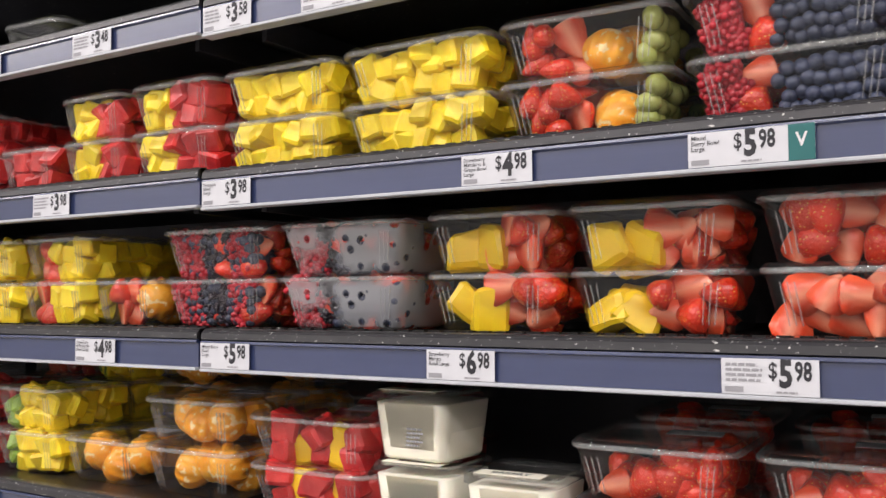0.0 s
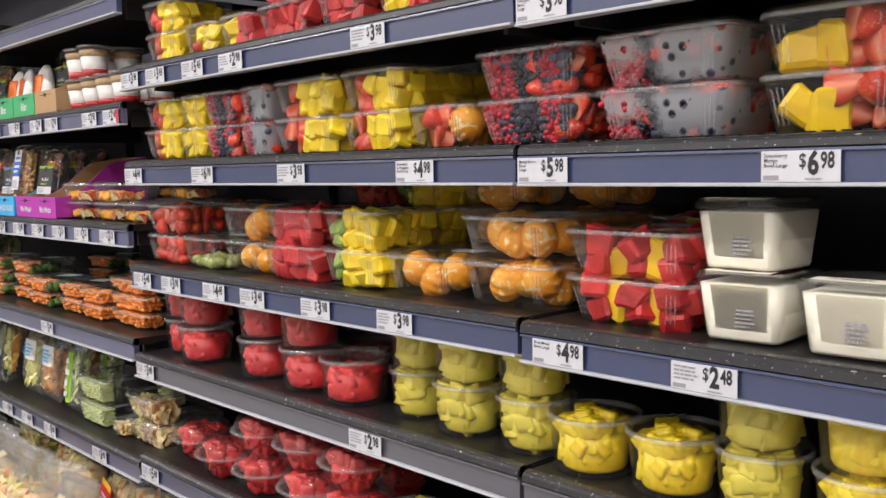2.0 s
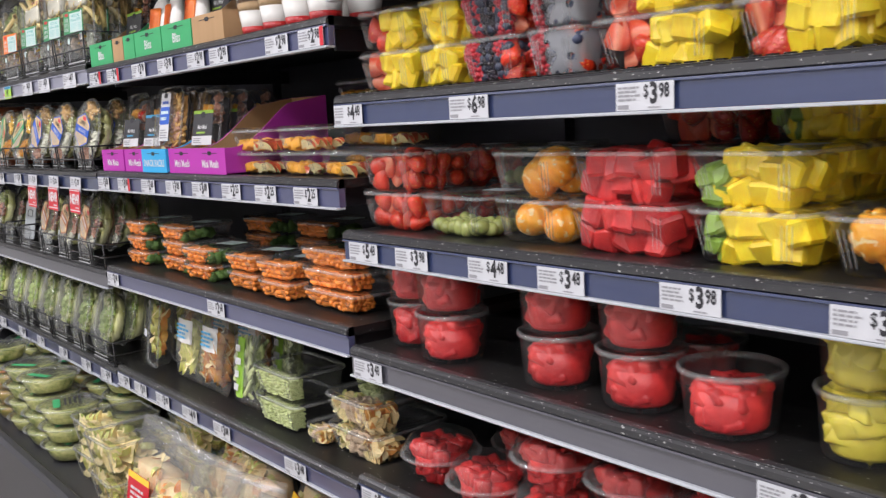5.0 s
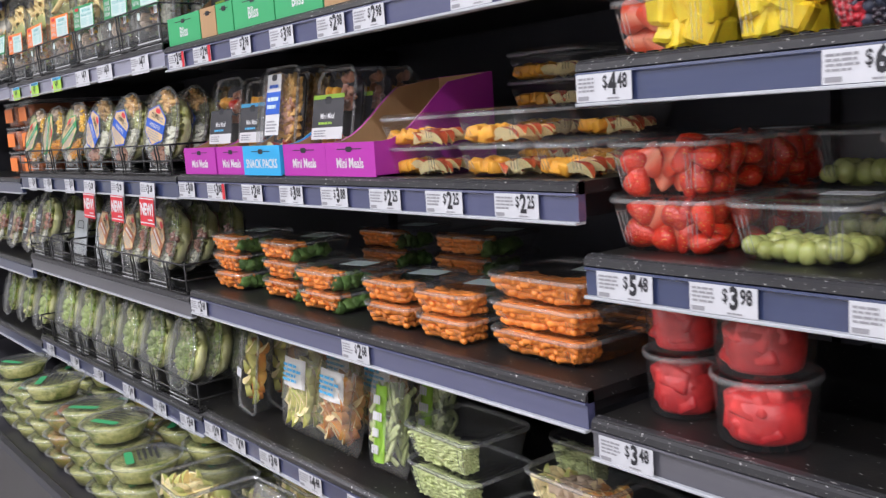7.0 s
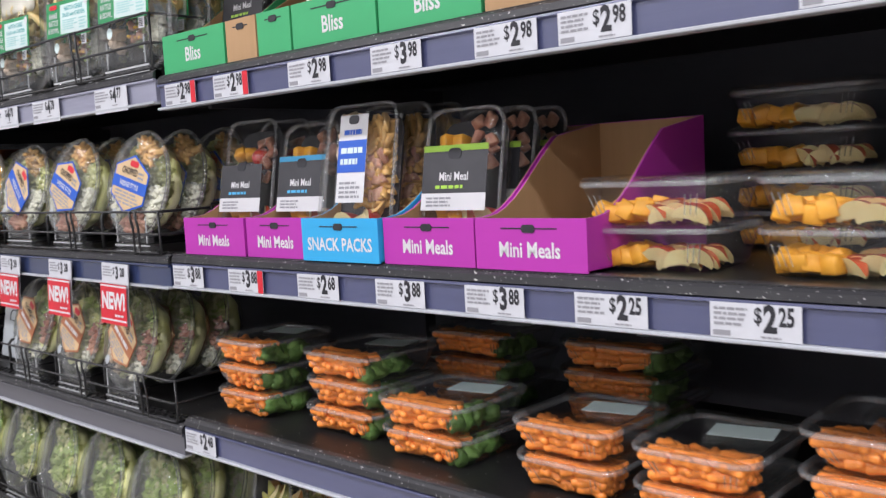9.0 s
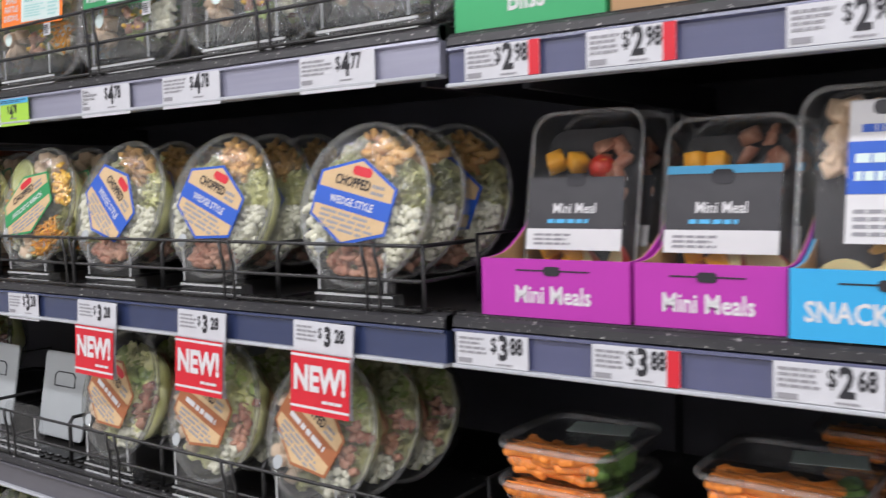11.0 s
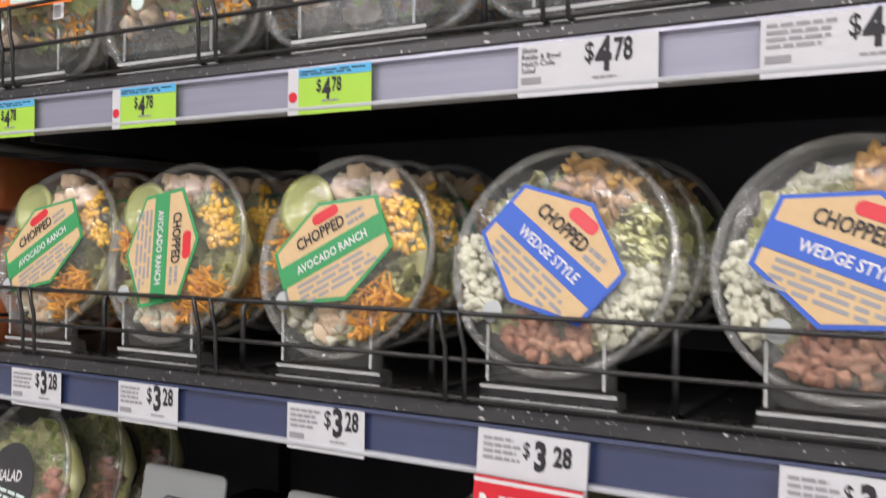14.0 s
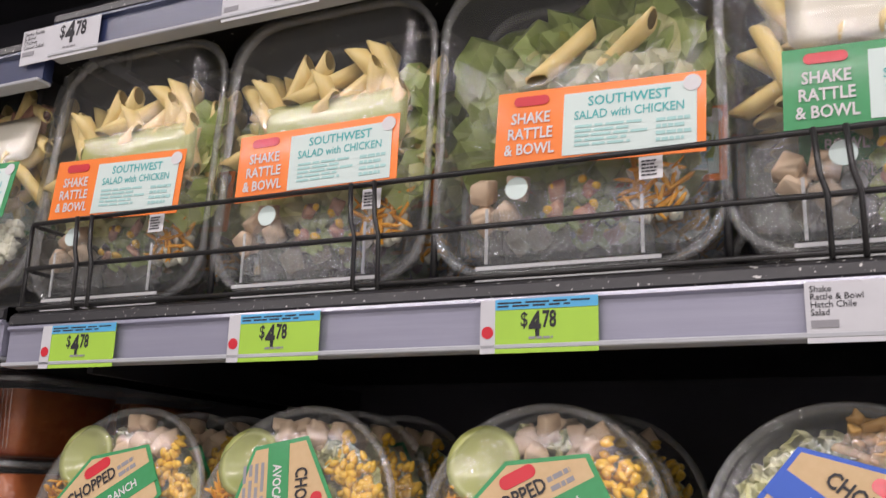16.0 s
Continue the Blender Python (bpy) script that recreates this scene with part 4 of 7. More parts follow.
def stack(key, x0, x1, kind, count, y=0.035, d=None, h=0.064, lift=0.0695, name="fruit_bowl", gap=0.004, behind=0):
    w = x1 - x0 - gap
    dd = d or min(max(w, 0.13), 0.18)
    for k in range(count):
        p = tub(kind, w, dd, h, k % 2, False, name)
        place(p, (x0 + x1) / 2 + WOB.uniform(-0.002, 0.002), y + dd / 2 + WOB.uniform(0, 0.004), SURF[key] + 0.002 + k * lift, WOB.uniform(-1.5, 1.5), "packs on the shelves")
    for k in range(behind):
        p = tub(kind, w, dd, h, 5, True, name)
        place(p, (x0 + x1) / 2 + WOB.uniform(-0.004, 0.004), y + dd * 1.53 + 0.01, SURF[key] + 0.002 + k * lift, WOB.uniform(-2, 2), "packs on the shelves")

# ---- writing ----
GLYPHS = {}


def text_mesh(words, bold=0.0, align="LEFT"):
    key = (words, bold, align)
    if key not in GLYPHS:
        cu = bpy.data.curves.new("lettering", "FONT")
        cu.body, cu.offset, cu.align_x, cu.resolution_u, cu.space_line = words, bold, align, 2, 0.85
        ob = bpy.data.objects.new("lettering", cu)
        me = bpy.data.meshes.new_from_object(ob)
        bpy.data.objects.remove(ob)
        GLYPHS[key] = me
    return GLYPHS[key]


def text_on(parent, words, m, size, material, bold=0.0, align="LEFT", squeeze=1.0, name="lettering"):
    me = text_mesh(words, bold, align).copy()
    me.transform(Matrix.Diagonal((size * squeeze, size, size, 1)))
    me.materials.clear()
    me.materials.append(material)
    ob = link(name, me, None, parent)
    ob.matrix_basis = m
    return ob


def bars_on(parent, x0, x1, y0, y1, rows, m, material, seed=1, name="small_print"):
    """Unreadable small print: thin raised bars."""
    r = random.Random(seed)
    bm = bmesh.new()
    step = (y1 - y0) / rows
    for k in range(rows):
        x = x0
        end = x0 + (x1 - x0) * r.uniform(0.7, 1.0)
        while x < end:
            l = min(end - x, (x1 - x0) * r.uniform(0.1, 0.3))
            box_into(bm, x, x + l, y0 + step * (k + 0.2), y0 + step * (k + 0.72), 0, 0.0002)
            x += l + (x1 - x0) * 0.04
    ob = tagged(part(name, bm, material, parent), kind="stuff")
    ob.matrix_basis = m
    return ob


UPRIGHT = pose(0, 0, 0, 90)


def price_tag(key, x0, dollars, cents, words="", w=0.086, kind="white", extra=None):
    top = RAILTOP[key] - 0.0025
    h = 0.041 if key[0] == "D" else 0.033
    look_ = {"white": "white paper shelf price tag", "lime": "lime green sale price tag"}[kind]
    ob = empty("price_tag", pose(x0, -0.0075 if key in SILVER else -0.0065, top), "%s reading %s dollars %s" % (look_, dollars, cents), "price tag", "price tags")
    part("card", box(0, w, 0, 0.0006, -h, 0), M_PAPER if kind == "white" else M_LIME, ob)
    f = lambda x, z, d=0.0004: pose(x, -d, z, 90)
    s, drop = 0.034, 0.0
    px = w * 0.5 if kind == "white" else w * 0.36
    if extra == "vegan":
        px = w * 0.38
        part("green_panel", box(w * 0.8, w, -0.0006, -0.0002, -h, 0), M_DEEPTEAL, ob)
        text_on(ob, "V", f(w * 0.9, -0.02, 0.001), 0.018, M_WHITE, 0.02, "CENTER", 0.9, "emblem")
    if extra == "red":
        part("red_panel", box(w * 0.86, w, -0.0006, -0.0002, -h, 0), M_RED, ob)
        px = w * 0.42
    if kind == "lime":
        part("heading", box(0.012, w, -0.0005, -0.0001, -0.008, -0.0), M_SKY, ob)
        part("side_panel", box(0, 0.012, -0.0005, -0.0001, -h, 0), M_PAPER, ob)
        bm = bmesh.new()
        loft(bm, [(circle(0.0048, 16), 0), (circle(0.0048, 16), 0.0004)])
        part("red_star", bm, M_RED, ob).matrix_basis = f(0.006, -0.025, 0.0006)
        bars_on(ob, 0.014, w - 0.004, -0.0065, -0.0015, 2, f(0, 0, 0.0006), M_INK, 4)
        s, drop = 0.025, 0.0035
    # price: small sign, large dollars, small raised cents, joined as one print
    text_on(ob, "$", f(px - 0.001, -0.0175 - drop), s * 0.62, M_INK, 0.012, squeeze=0.75, name="currency_sign")
    text_on(ob, dollars, f(px + s * 0.25, -0.0245 - drop), s, M_INK, 0.04, squeeze=0.72, name="dollars_print")
    text_on(ob, cents, f(px + s * 0.655, -0.0185 - drop), s * 0.7, M_INK, 0.03, squeeze=0.62, name="cents_print")
    bars_on(ob, px + 0.006, px + 0.03, -0.0315, -0.028, 1, f(0, 0), M_GREYINK, 3)
    if words:
        text_on(ob, words, f(0.003, -0.007), 0.0062, M_INK, 0.005, squeeze=0.95, name="product_lettering")
    elif kind == "white":
        bars_on(ob, 0.004, w * 0.45, -0.022, -0.003, 4, f(0, 0), M_GREYINK, int(abs(x0) * 100) + 1, "product_lettering")
    if kind == "white":
        part("unit_box", box(0.003, 0.02, -0.0006, -0.0003, -0.031, -0.026), M_GREYINK, ob)
    return ob


def new_sign(x0, key="D2"):
    """Paper sign hung from the rail: a price above, a red panel that says NEW! below."""
    w, h = 0.094, 0.108
    ob = empty("hanging_sign", pose(x0 + 0.007, -0.0088, RAILTOP[key] - 0.002, -2.5, 1.0, 0), "red and white paper sign reading NEW! below a price", "sign", "hanging signs")
    bm = bmesh.new()
    n = 8
    rows = [[bm.verts.new((x, -0.005 * math.sin(3.14 * k / n) * (k / n), -h * k / n)) for x in (0, w)] for k in range(n + 1)]
    for a, b in zip(rows, rows[1:]):
        bm.faces.new((a[0], a[1], b[1], b[0]))
    bmesh.ops.solidify(bm, geom=list(bm.faces), thickness=0.0006)
    part("paper", bm, M_PAPER, ob)
    f = lambda x, z, d: pose(x, -d, z, 90)
    off = 0.0062
    part("red_panel", box(0.001, w - 0.001, -off - 0.0003, -off, -h + 0.001, -0.036), M_RED, ob)
    for z in (-0.041, -0.101):
        part("white_line", box(0.001, w - 0.001, -off - 0.0006, -off - 0.0003, z, z + 0.003), M_WHITE, ob)
    text_on(ob, "NEW!", f(w / 2, -0.079, off + 0.0008), 0.04, M_WHITE, 0.045, "CENTER", 0.8, "new_lettering")
    bars_on(ob, w * 0.55, w * 0.92, -0.094, -0.087, 1, f(0, 0, off + 0.0008), M_WHITE, 5)
    part("price_card", box(0.0005, w - 0.0005, -0.0026, -0.0022, -0.036, 0.0), M_PAPER, ob)
    text_on(ob, "$", f(0.04, -0.018, 0.003), 0.017, M_INK, 0.012, squeeze=0.75, name="currency_sign")
    text_on(ob, "3", f(0.05, -0.026, 0.003), 0.03, M_INK, 0.05, squeeze=0.72, name="dollars_print")
    text_on(ob, "28", f(0.066, -0.021, 0.003), 0.021, M_INK, 0.04, squeeze=0.72, name="cents_print")
    bars_on(ob, 0.006, 0.04, -0.024, -0.004, 4, f(0, 0, 0.003), M_GREYINK, 6)
    return ob


# ---- standing packs: x across, y up, z to the front ----
def hexagon(w, h):
    return [(-w / 2, -h * 0.26), (0, -h / 2), (w / 2, -h * 0.26), (w / 2, h * 0.26), (0, h / 2), (-w / 2, h * 0.26)]


def plate(points, z, t=0.0004):
    bm = bmesh.new()
    loft(bm, [(points, z), (points, z + t)])
    return bm


def big(spots, k):
    return [(kind, m @ Matrix.Scale(k, 4)) for kind, m in spots]


def scatter_disc(kind, R, a0, a1, r0, r1, z, n, rng, flat=0.5):
    out = []
    for k in range(n):
        a = radians(rng.uniform(a0, a1))
        r = math.sqrt(rng.uniform((r0 / R) ** 2, (r1 / R) ** 2)) * R
        out.append((kind, Matrix.Translation((r * math.cos(a), r * math.sin(a), z - rng.uniform(0, 0.012))) @ Euler((rng.uniform(-3, 3), rng.uniform(-3, 3), rng.uniform(-3, 3))).to_matrix().to_4x4()))
    return out


def salad_bowl(style, turn=0.0, R=0.099):
    """Round clear salad bowl, its lid to the front; turn: how far its label is rolled."""
    key = ("salad", style, turn)
    if key in PROTO:
        return PROTO[key]
    words = {"wedge": "blue cheese and bacon, tan and blue label", "ranch": "corn and cheese, tan and green label",
             "brown": "chicken and lettuce, tan and brown label", "purple": "lettuce and chicken, round purple label", "plain": "green salad leaves"}[style]
    rng = random.Random(len(style) * 7 + int(turn))
    ob = empty("salad_bowl", OFFSTAGE, "clear salad bowl of " + words, "salad bowl", "salad bowls in the racks")
    bm = bmesh.new()
    loft(bm, [(circle(R * 0.7, 40), 0.0), (circle(R * 0.78, 40), 0.006), (circle(R * 0.93, 40), 0.046)], True, False)
    part("bowl", bm, M_CLEAR, ob, "", True)
    bm = bmesh.new()
    loft(bm, [(circle(R * 0.93, 40), 0.046), (circle(R * 0.985, 40), 0.046), (circle(R, 40), 0.0485), (circle(R * 0.985, 40), 0.052), (circle(R * 0.95, 40), 0.053), (circle(R * 0.93, 40), 0.049)], False, False)
    part("rim", bm, M_RIM, ob, "", True)
    bm = bmesh.new()
    loft(bm, [(circle(R * 0.95, 40), 0.053), (circle(R * 0.9, 40), 0.062), (circle(R * 0.84, 40), 0.066), (circle(R * 0.4, 40), 0.0665)], False, True)
    part("lid", bm, M_BOWL, ob, "", True)
    bm = bmesh.new()
    loft(bm, [(circle(R * 0.62, 30), 0.004), (circle(R * 0.7, 30), 0.01), (circle(R * 0.78, 30), 0.028), (circle(R * 0.6, 30), 0.032), (circle(R * 0.3, 30), 0.032)])
    off = Vector((len(style), turn * 0.1, 0))
    for v in bm.verts:
        v.co += 0.008 * noise.noise_vector(v.co * 60 + off)
    part("salad_bed", bm, M_LETTUCE, ob, "", True)
    S, Z = [], 0.05
    
    def leaves(kind, a0, a1, r0, r1, z, n, k):
        """Leaves pressed flat against the lid."""
        flat = []
        for name_, m in scatter_disc(kind, R, a0, a1, R * r0, R * r1, z, n, rng):
            lie = Matrix.Rotation(rng.uniform(-3, 3), 4, "Z") @ Euler((-1.57 + rng.uniform(-0.5, 0.5), 0, 0)).to_matrix().to_4x4()
            flat.append((name_, Matrix.Translation(m.translation) @ lie))
        return big(flat, k)

    if style == "wedge":
        S += leaves("lettuce_piece", 0, 360, 0.0, 0.7, Z - 0.005, 110, 0.8)
        S += leaves("lettuce_piece", -20, 160, 0.35, 0.76, Z - 0.001, 90, 0.62)
        S += leaves("romaine_piece", 90, 200, 0.35, 0.58, Z - 0.01, 6, 0.8)
        S += big(scatter_disc("cheese_crumble", R, 168, 222, R * 0.55, R * 0.88, Z + 0.006, 120, rng), 0.78)
        S += big(scatter_disc("cheese_crumble", R, 305, 355, R * 0.5, R * 0.88, Z + 0.006, 150, rng), 0.78)
        S += scatter_disc("bacon_bit", R, 238, 300, R * 0.5, R * 0.84, Z + 0.002, 60, rng)
        S += scatter_disc("fried_onion", R, 42, 88, R * 0.5, R * 0.84, Z + 0.006, 55, rng)
    elif style == "ranch":
        S += leaves("lettuce_piece", 0, 360, 0.0, 0.7, Z - 0.005, 110, 0.8)
        S += leaves("lettuce_piece", 60, 260, 0.35, 0.76, Z - 0.001, 70, 0.62)
        S += scatter_disc("chicken_dice", R, 60, 110, R * 0.5, R * 0.84, Z + 0.003, 12, rng)
        S += scatter_disc("corn_kernel", R, 5, 58, R * 0.5, R * 0.86, Z + 0.006, 70, rng)
        S += scatter_disc("cheddar_shred", R, 292, 335, R * 0.45, R * 0.85, Z + 0.006, 90, rng)
        S += scatter_disc("cheese_crumble", R, 232, 285, R * 0.5, R * 0.84, Z + 0.002, 36, rng)
        S += scatter_disc("chicken_dice", R, 245, 285, R * 0.5, R * 0.8, Z + 0.002, 8, rng)
        S += scatter_disc("cheddar_shred", R, 160, 190, R * 0.6, R * 0.85, Z + 0.002, 30, rng)
    elif style == "plain":
        S += leaves("romaine_piece", 0, 360, 0.0, 0.66, Z - 0.006, 60, 0.75)
        S += leaves("lettuce_piece", 0, 360, 0.2, 0.7, Z - 0.006, 40, 0.75)
    else:
        S += leaves("lettuce_piece", 0, 360, 0.0, 0.7, Z - 0.005, 110, 0.8)
        S += leaves("romaine_piece", 20, 160, 0.3, 0.66, Z - 0.005, 16, 0.7)
        S += scatter_disc("chicken_dice", R, 160, 250, R * 0.5, R * 0.8, Z + 0.002, 14, rng)
        S += scatter_disc("cheese_crumble", R, 290, 330, R * 0.55, R * 0.85, Z + 0.002, 26, rng)
        S += scatter_disc("bacon_bit", R, 330, 380, R * 0.5, R * 0.84, Z + 0.002, 20, rng)
    put_food(ob, S, True)
    if style == "ranch":
        bm = bmesh.new()
        loft(bm, [(circle(0.026, 24, -0.048, 0.045), 0.035), (circle(0.03, 24, -0.048, 0.045), 0.056), (circle(0.031, 24, -0.048, 0.045), 0.0585), (circle(0.024, 24, -0.048, 0.045), 0.0585), (circle(0.023, 24, -0.048, 0.045), 0.057)])
        part("dressing_cup", bm, M_DRESS, ob, "small tub of dressing", True)
    T = pose(0, 0, 0, 0, 0, turn)
    zl = 0.0672
    if style in ("wedge", "ranch", "brown"):
        edge = {"wedge": M_BLUE, "ranch": M_GREEN, "brown": M_BROWNPRINT}[style]
        lab = part("label", plate(hexagon(0.122, 0.104), zl), edge, ob, "six-sided paper label")
        lab.matrix_basis = T
        part("label_face", plate(hexagon(0.114, 0.096), zl + 0.0005), M_KRAFT, lab)
        bm = bmesh.new()
        box_into(bm, -0.0605, 0.0605, -0.012, 0.009, zl + 0.001, zl + 0.0014)
        part("label_band", bm, edge, lab)
        f = lambda x, y: pose(x, y, zl + 0.0018)
        text_on(lab, "CHOPPED", f(-0.006, 0.016), 0.0165, M_INK, 0.02, "CENTER", 0.75, "title_lettering")
        if style == "wedge":
            text_on(lab, "WEDGE STYLE", f(0, -0.006), 0.0125, M_WHITE, 0.02, "CENTER", 0.85, "style_lettering")
        elif style == "ranch":
            text_on(lab, "AVOCADO RANCH", f(0, -0.006), 0.0115, M_WHITE, 0.02, "CENTER", 0.8, "style_lettering")
        else:
            bars_on(lab, -0.04, 0.04, -0.008, 0.005, 1, pose(0, 0, zl + 0.0016), M_WHITE, 2, "style_lettering")
        part("red_mark", plate(rrect(0.03, 0.011, 0.005, 3, 0.004, 0.036), zl + 0.001), M_RED, lab)
        bars_on(lab, -0.045, 0.045, -0.038, -0.014, 4, pose(0, 0, zl + 0.001), M_GREYINK, 9)
        bars_on(lab, 0.024, 0.05, 0.012, 0.027, 2, pose(0, 0, zl + 0.001), M_GREYINK, 8)
        part("seal", plate(circle(0.009, 18, -0.045, -0.05), zl), M_GREYCARD, ob)
    elif style == "purple":
        lab = part("label", plate(circle(0.05, 30, 0.01, -0.005), zl), M_DARKLABEL, ob, "round dark purple label")
        text_on(lab, "SALAD", pose(0.01, 0.0, zl + 0.0008, 0, 0, turn), 0.018, M_WHITE, 0.02, "CENTER", 0.9)
        bars_on(lab, -0.03, 0.05, -0.03, -0.008, 3, pose(0, 0, zl + 0.0008), M_PALE, 3)
    PROTO[key] = ob
    return ob


def lay_grid(kind, x0, x1, y0, y1, z, rng, tight=0.8, layers=1):
    s = PIECE[kind][0] * tight
    out = []
    nx, ny = max(1, int(round((x1 - x0) / s))), max(1, int(round((y1 - y0) / s)))
    for q in range(layers):
        for i in range(nx):
            for j in range(ny):
                p = Vector((x0 + (i + 0.5) * (x1 - x0) / nx + rng.uniform(-0.3, 0.3) * s, y0 + (j + 0.5) * (y1 - y0) / ny + rng.uniform(-0.3, 0.3) * s, z - q * s + rng.uniform(-0.15, 0.15) * s))
                lie = Euler((rng.uniform(-0.6, 0.6), rng.uniform(-0.6, 0.6), rng.uniform(-3, 3)))
                if kind in ("penne", "romaine_piece", "lettuce_piece", "celery_stick", "sliced_apple", "apple_slice", "green_apple_slice"):
                    # long pieces and leaves lie against the lid
                    out.append((kind, Matrix.Translation(p) @ Matrix.Rotation(rng.uniform(-1.2, 1.2), 4, "Z") @ Euler((-1.57 + rng.uniform(-0.45, 0.45), 0, 0)).to_matrix().to_4x4()))
                    continue
                out.append((kind, Matrix.Translation(p) @ lie.to_matrix().to_4x4()))
    return out


def clam(ob, w, h, dep, r, film=None):
    """Clear standing clamshell: back tray, flange, front lid."""
    bm = bmesh.new()
    loft(bm, [(rrect(w * 0.84, h * 0.86, r * 0.8, 5, 0, h / 2), 0.0), (rrect(w * 0.88, h * 0.9, r, 5, 0, h / 2), 0.004), (rrect(w * 0.95, h * 0.955, r, 5, 0, h / 2), dep * 0.62)], True, False)
    part("tray", bm, M_CLEAR, ob, "", True)
    bm = bmesh.new()
    z = dep * 0.62
    loft(bm, [(rrect(w * 0.95, h * 0.955, r, 5, 0, h / 2), z), (rrect(w * 0.995, h * 0.995, r, 5, 0, h / 2), z), (rrect(w, h, r, 5, 0, h / 2), z + 0.002), (rrect(w * 0.995, h * 0.995, r, 5, 0, h / 2), z + 0.005), (rrect(w * 0.955, h * 0.96, r, 5, 0, h / 2), z + 0.005), (rrect(w * 0.95, h * 0.955, r, 5, 0, h / 2), z)], False, False)
    part("rim", bm, M_RIM, ob, "", True)
    bm = bmesh.new()
    loft(bm, [(rrect(w * 0.96, h * 0.965, r, 5, 0, h / 2), z + 0.005), (rrect(w * 0.93, h * 0.94, r, 5, 0, h / 2), dep * 0.92), (rrect(w * 0.88, h * 0.9, r * 0.9, 5, 0, h / 2), dep)], False, True)
    part("lid", bm, film or M_CLEAR, ob, "", True)


def shaker_pack(style):
    key = ("shaker", style)
    if key in PROTO:
        return PROTO[key]
    rng = random.Random(style == "green" and 3 or 5)
    w, h, dep = 0.244 if style in ("orange_leaf", "green") else 0.226, 0.282, 0.064
    colour, cname = (M_GREEN, "green") if "green" in style else (M_ORANGE, "orange")
    top = {"orange_pasta": "penne pasta", "orange_leaf": "romaine leaves", "green": "pasta spirals and dressing", "orange_sachet": "a dressing sachet and pasta"}[style]
    ob = empty("salad_pack", OFFSTAGE, "clear salad pack of %s, %s label" % (top, "an orange" if cname == "orange" else "a green"), "salad pack", "salad packs in the rack")
    clam(ob, w, h, dep, 0.05, M_LID)
    # inner tray that holds the toppings
    bm = bmesh.new()
    loft(bm, [(rrect(w * 0.86, h * 0.3, 0.02, 4, 0, h * 0.21), dep * 0.3), (rrect(w * 0.9, h * 0.33, 0.02, 4, 0, h * 0.21), dep * 0.92)], True, False)
    part("topping_tray", bm, M_RIM, ob)
    S = []
    Z = dep * 0.72
    if style == "orange_leaf":
        S += big(lay_grid("romaine_piece", -0.088, 0.088, 0.1, 0.225, Z - 0.016, rng, 0.95, 2), 1.7)
        S += big(lay_grid("lettuce_piece", -0.05, 0.085, 0.12, 0.2, Z - 0.01, rng, 1.1), 1.6)
        S += big(lay_grid("penne", -0.01, 0.06, 0.185, 0.215, Z - 0.004, rng, 1.5), 1.7)
    elif style == "green":
        S += big(lay_grid("penne", -0.09, 0.09, 0.12, 0.235, Z - 0.01, rng, 0.95, 2), 1.6)
        S += big(lay_grid("bacon_bit", 0.0, 0.09, 0.2, 0.23, Z - 0.006, rng, 1.6), 1.3)
    else:
        S += big(lay_grid("penne", -0.085, 0.085, 0.13, 0.21, Z - 0.008, rng, 0.85, 2), 1.8)
        S += big(lay_grid("lettuce_piece", -0.09, 0.09, 0.09, 0.17, Z - 0.02, rng, 0.8), 1.5)
        S += big(lay_grid("romaine_piece", 0.03, 0.095, 0.09, 0.2, Z - 0.012, rng, 1.0), 1.4)
    S += big(lay_grid("chicken_dice", -0.085, -0.04, 0.04, 0.085, Z - 0.01, rng, 1.1), 1.1)
    S += big(lay_grid("romaine_piece", -0.02, 0.026, 0.045, 0.08, Z - 0.014, rng, 0.6), 0.5)
    S += lay_grid("corn_kernel", -0.022, 0.028, 0.045, 0.085, Z - 0.006, rng, 2.2)
    S += big(lay_grid("bacon_bit", -0.022, 0.028, 0.04, 0.085, Z - 0.008, rng, 2.0), 1.1)
    S += lay_grid("cheddar_shred" if style != "green" else "cheese_crumble", 0.045, 0.088, 0.045, 0.085, Z - 0.008, rng, 0.8)
    S += lay_grid("cheese_crumble", 0.045, 0.088, 0.04, 0.085, Z - 0.012, rng, 0.9)
    put_food(ob, S, True)
    if style != "orange_leaf":
        bm = bmesh.new()
        yy = 0.185 if style == "green" else 0.155
        loft(bm, [(rrect(0.13, 0.04, 0.008, 3, 0.01, yy), Z - 0.004), (rrect(0.16, 0.056, 0.012, 3, 0.01, yy), Z + 0.003), (rrect(0.13, 0.036, 0.012, 3, 0.01, yy), Z + 0.008)])
        part("dressing_sachet", bm, M_WHITEDRESS if style == "green" else M_DRESS, ob, "soft dressing sachet", True)
    lw, lh, y0 = 0.168, 0.066, 0.082
    tilt = pose(0.026 if style == "orange_leaf" else 0.008, y0, dep + 0.0006, 0, 0, -2.0 if style != "orange_pasta" else 0.5)
    lab = part("label", box(-lw / 2, lw / 2, 0, lh, 0, 0.0004), colour, ob, "%s band label with pale panel" % cname)
    lab.matrix_basis = tilt
    part("label_panel", box(-lw * 0.16, lw * 0.46, 0.006, lh - 0.007, 0.0006, 0.001), M_PALE, lab)
    f = lambda x, y: pose(x, y, 0.0014)
    for k, t in enumerate(("SHAKE", "RATTLE", "& BOWL")):
        text_on(lab, t, f(-lw * 0.325, lh * 0.56 - k * 0.0135), 0.0135, M_WHITE, 0.02, "CENTER", 0.82, "title_lettering")
    part("red_mark", plate(rrect(0.03, 0.0085, 0.004, 3, -lw * 0.325, lh * 0.86), 0.0008), M_RED, lab)
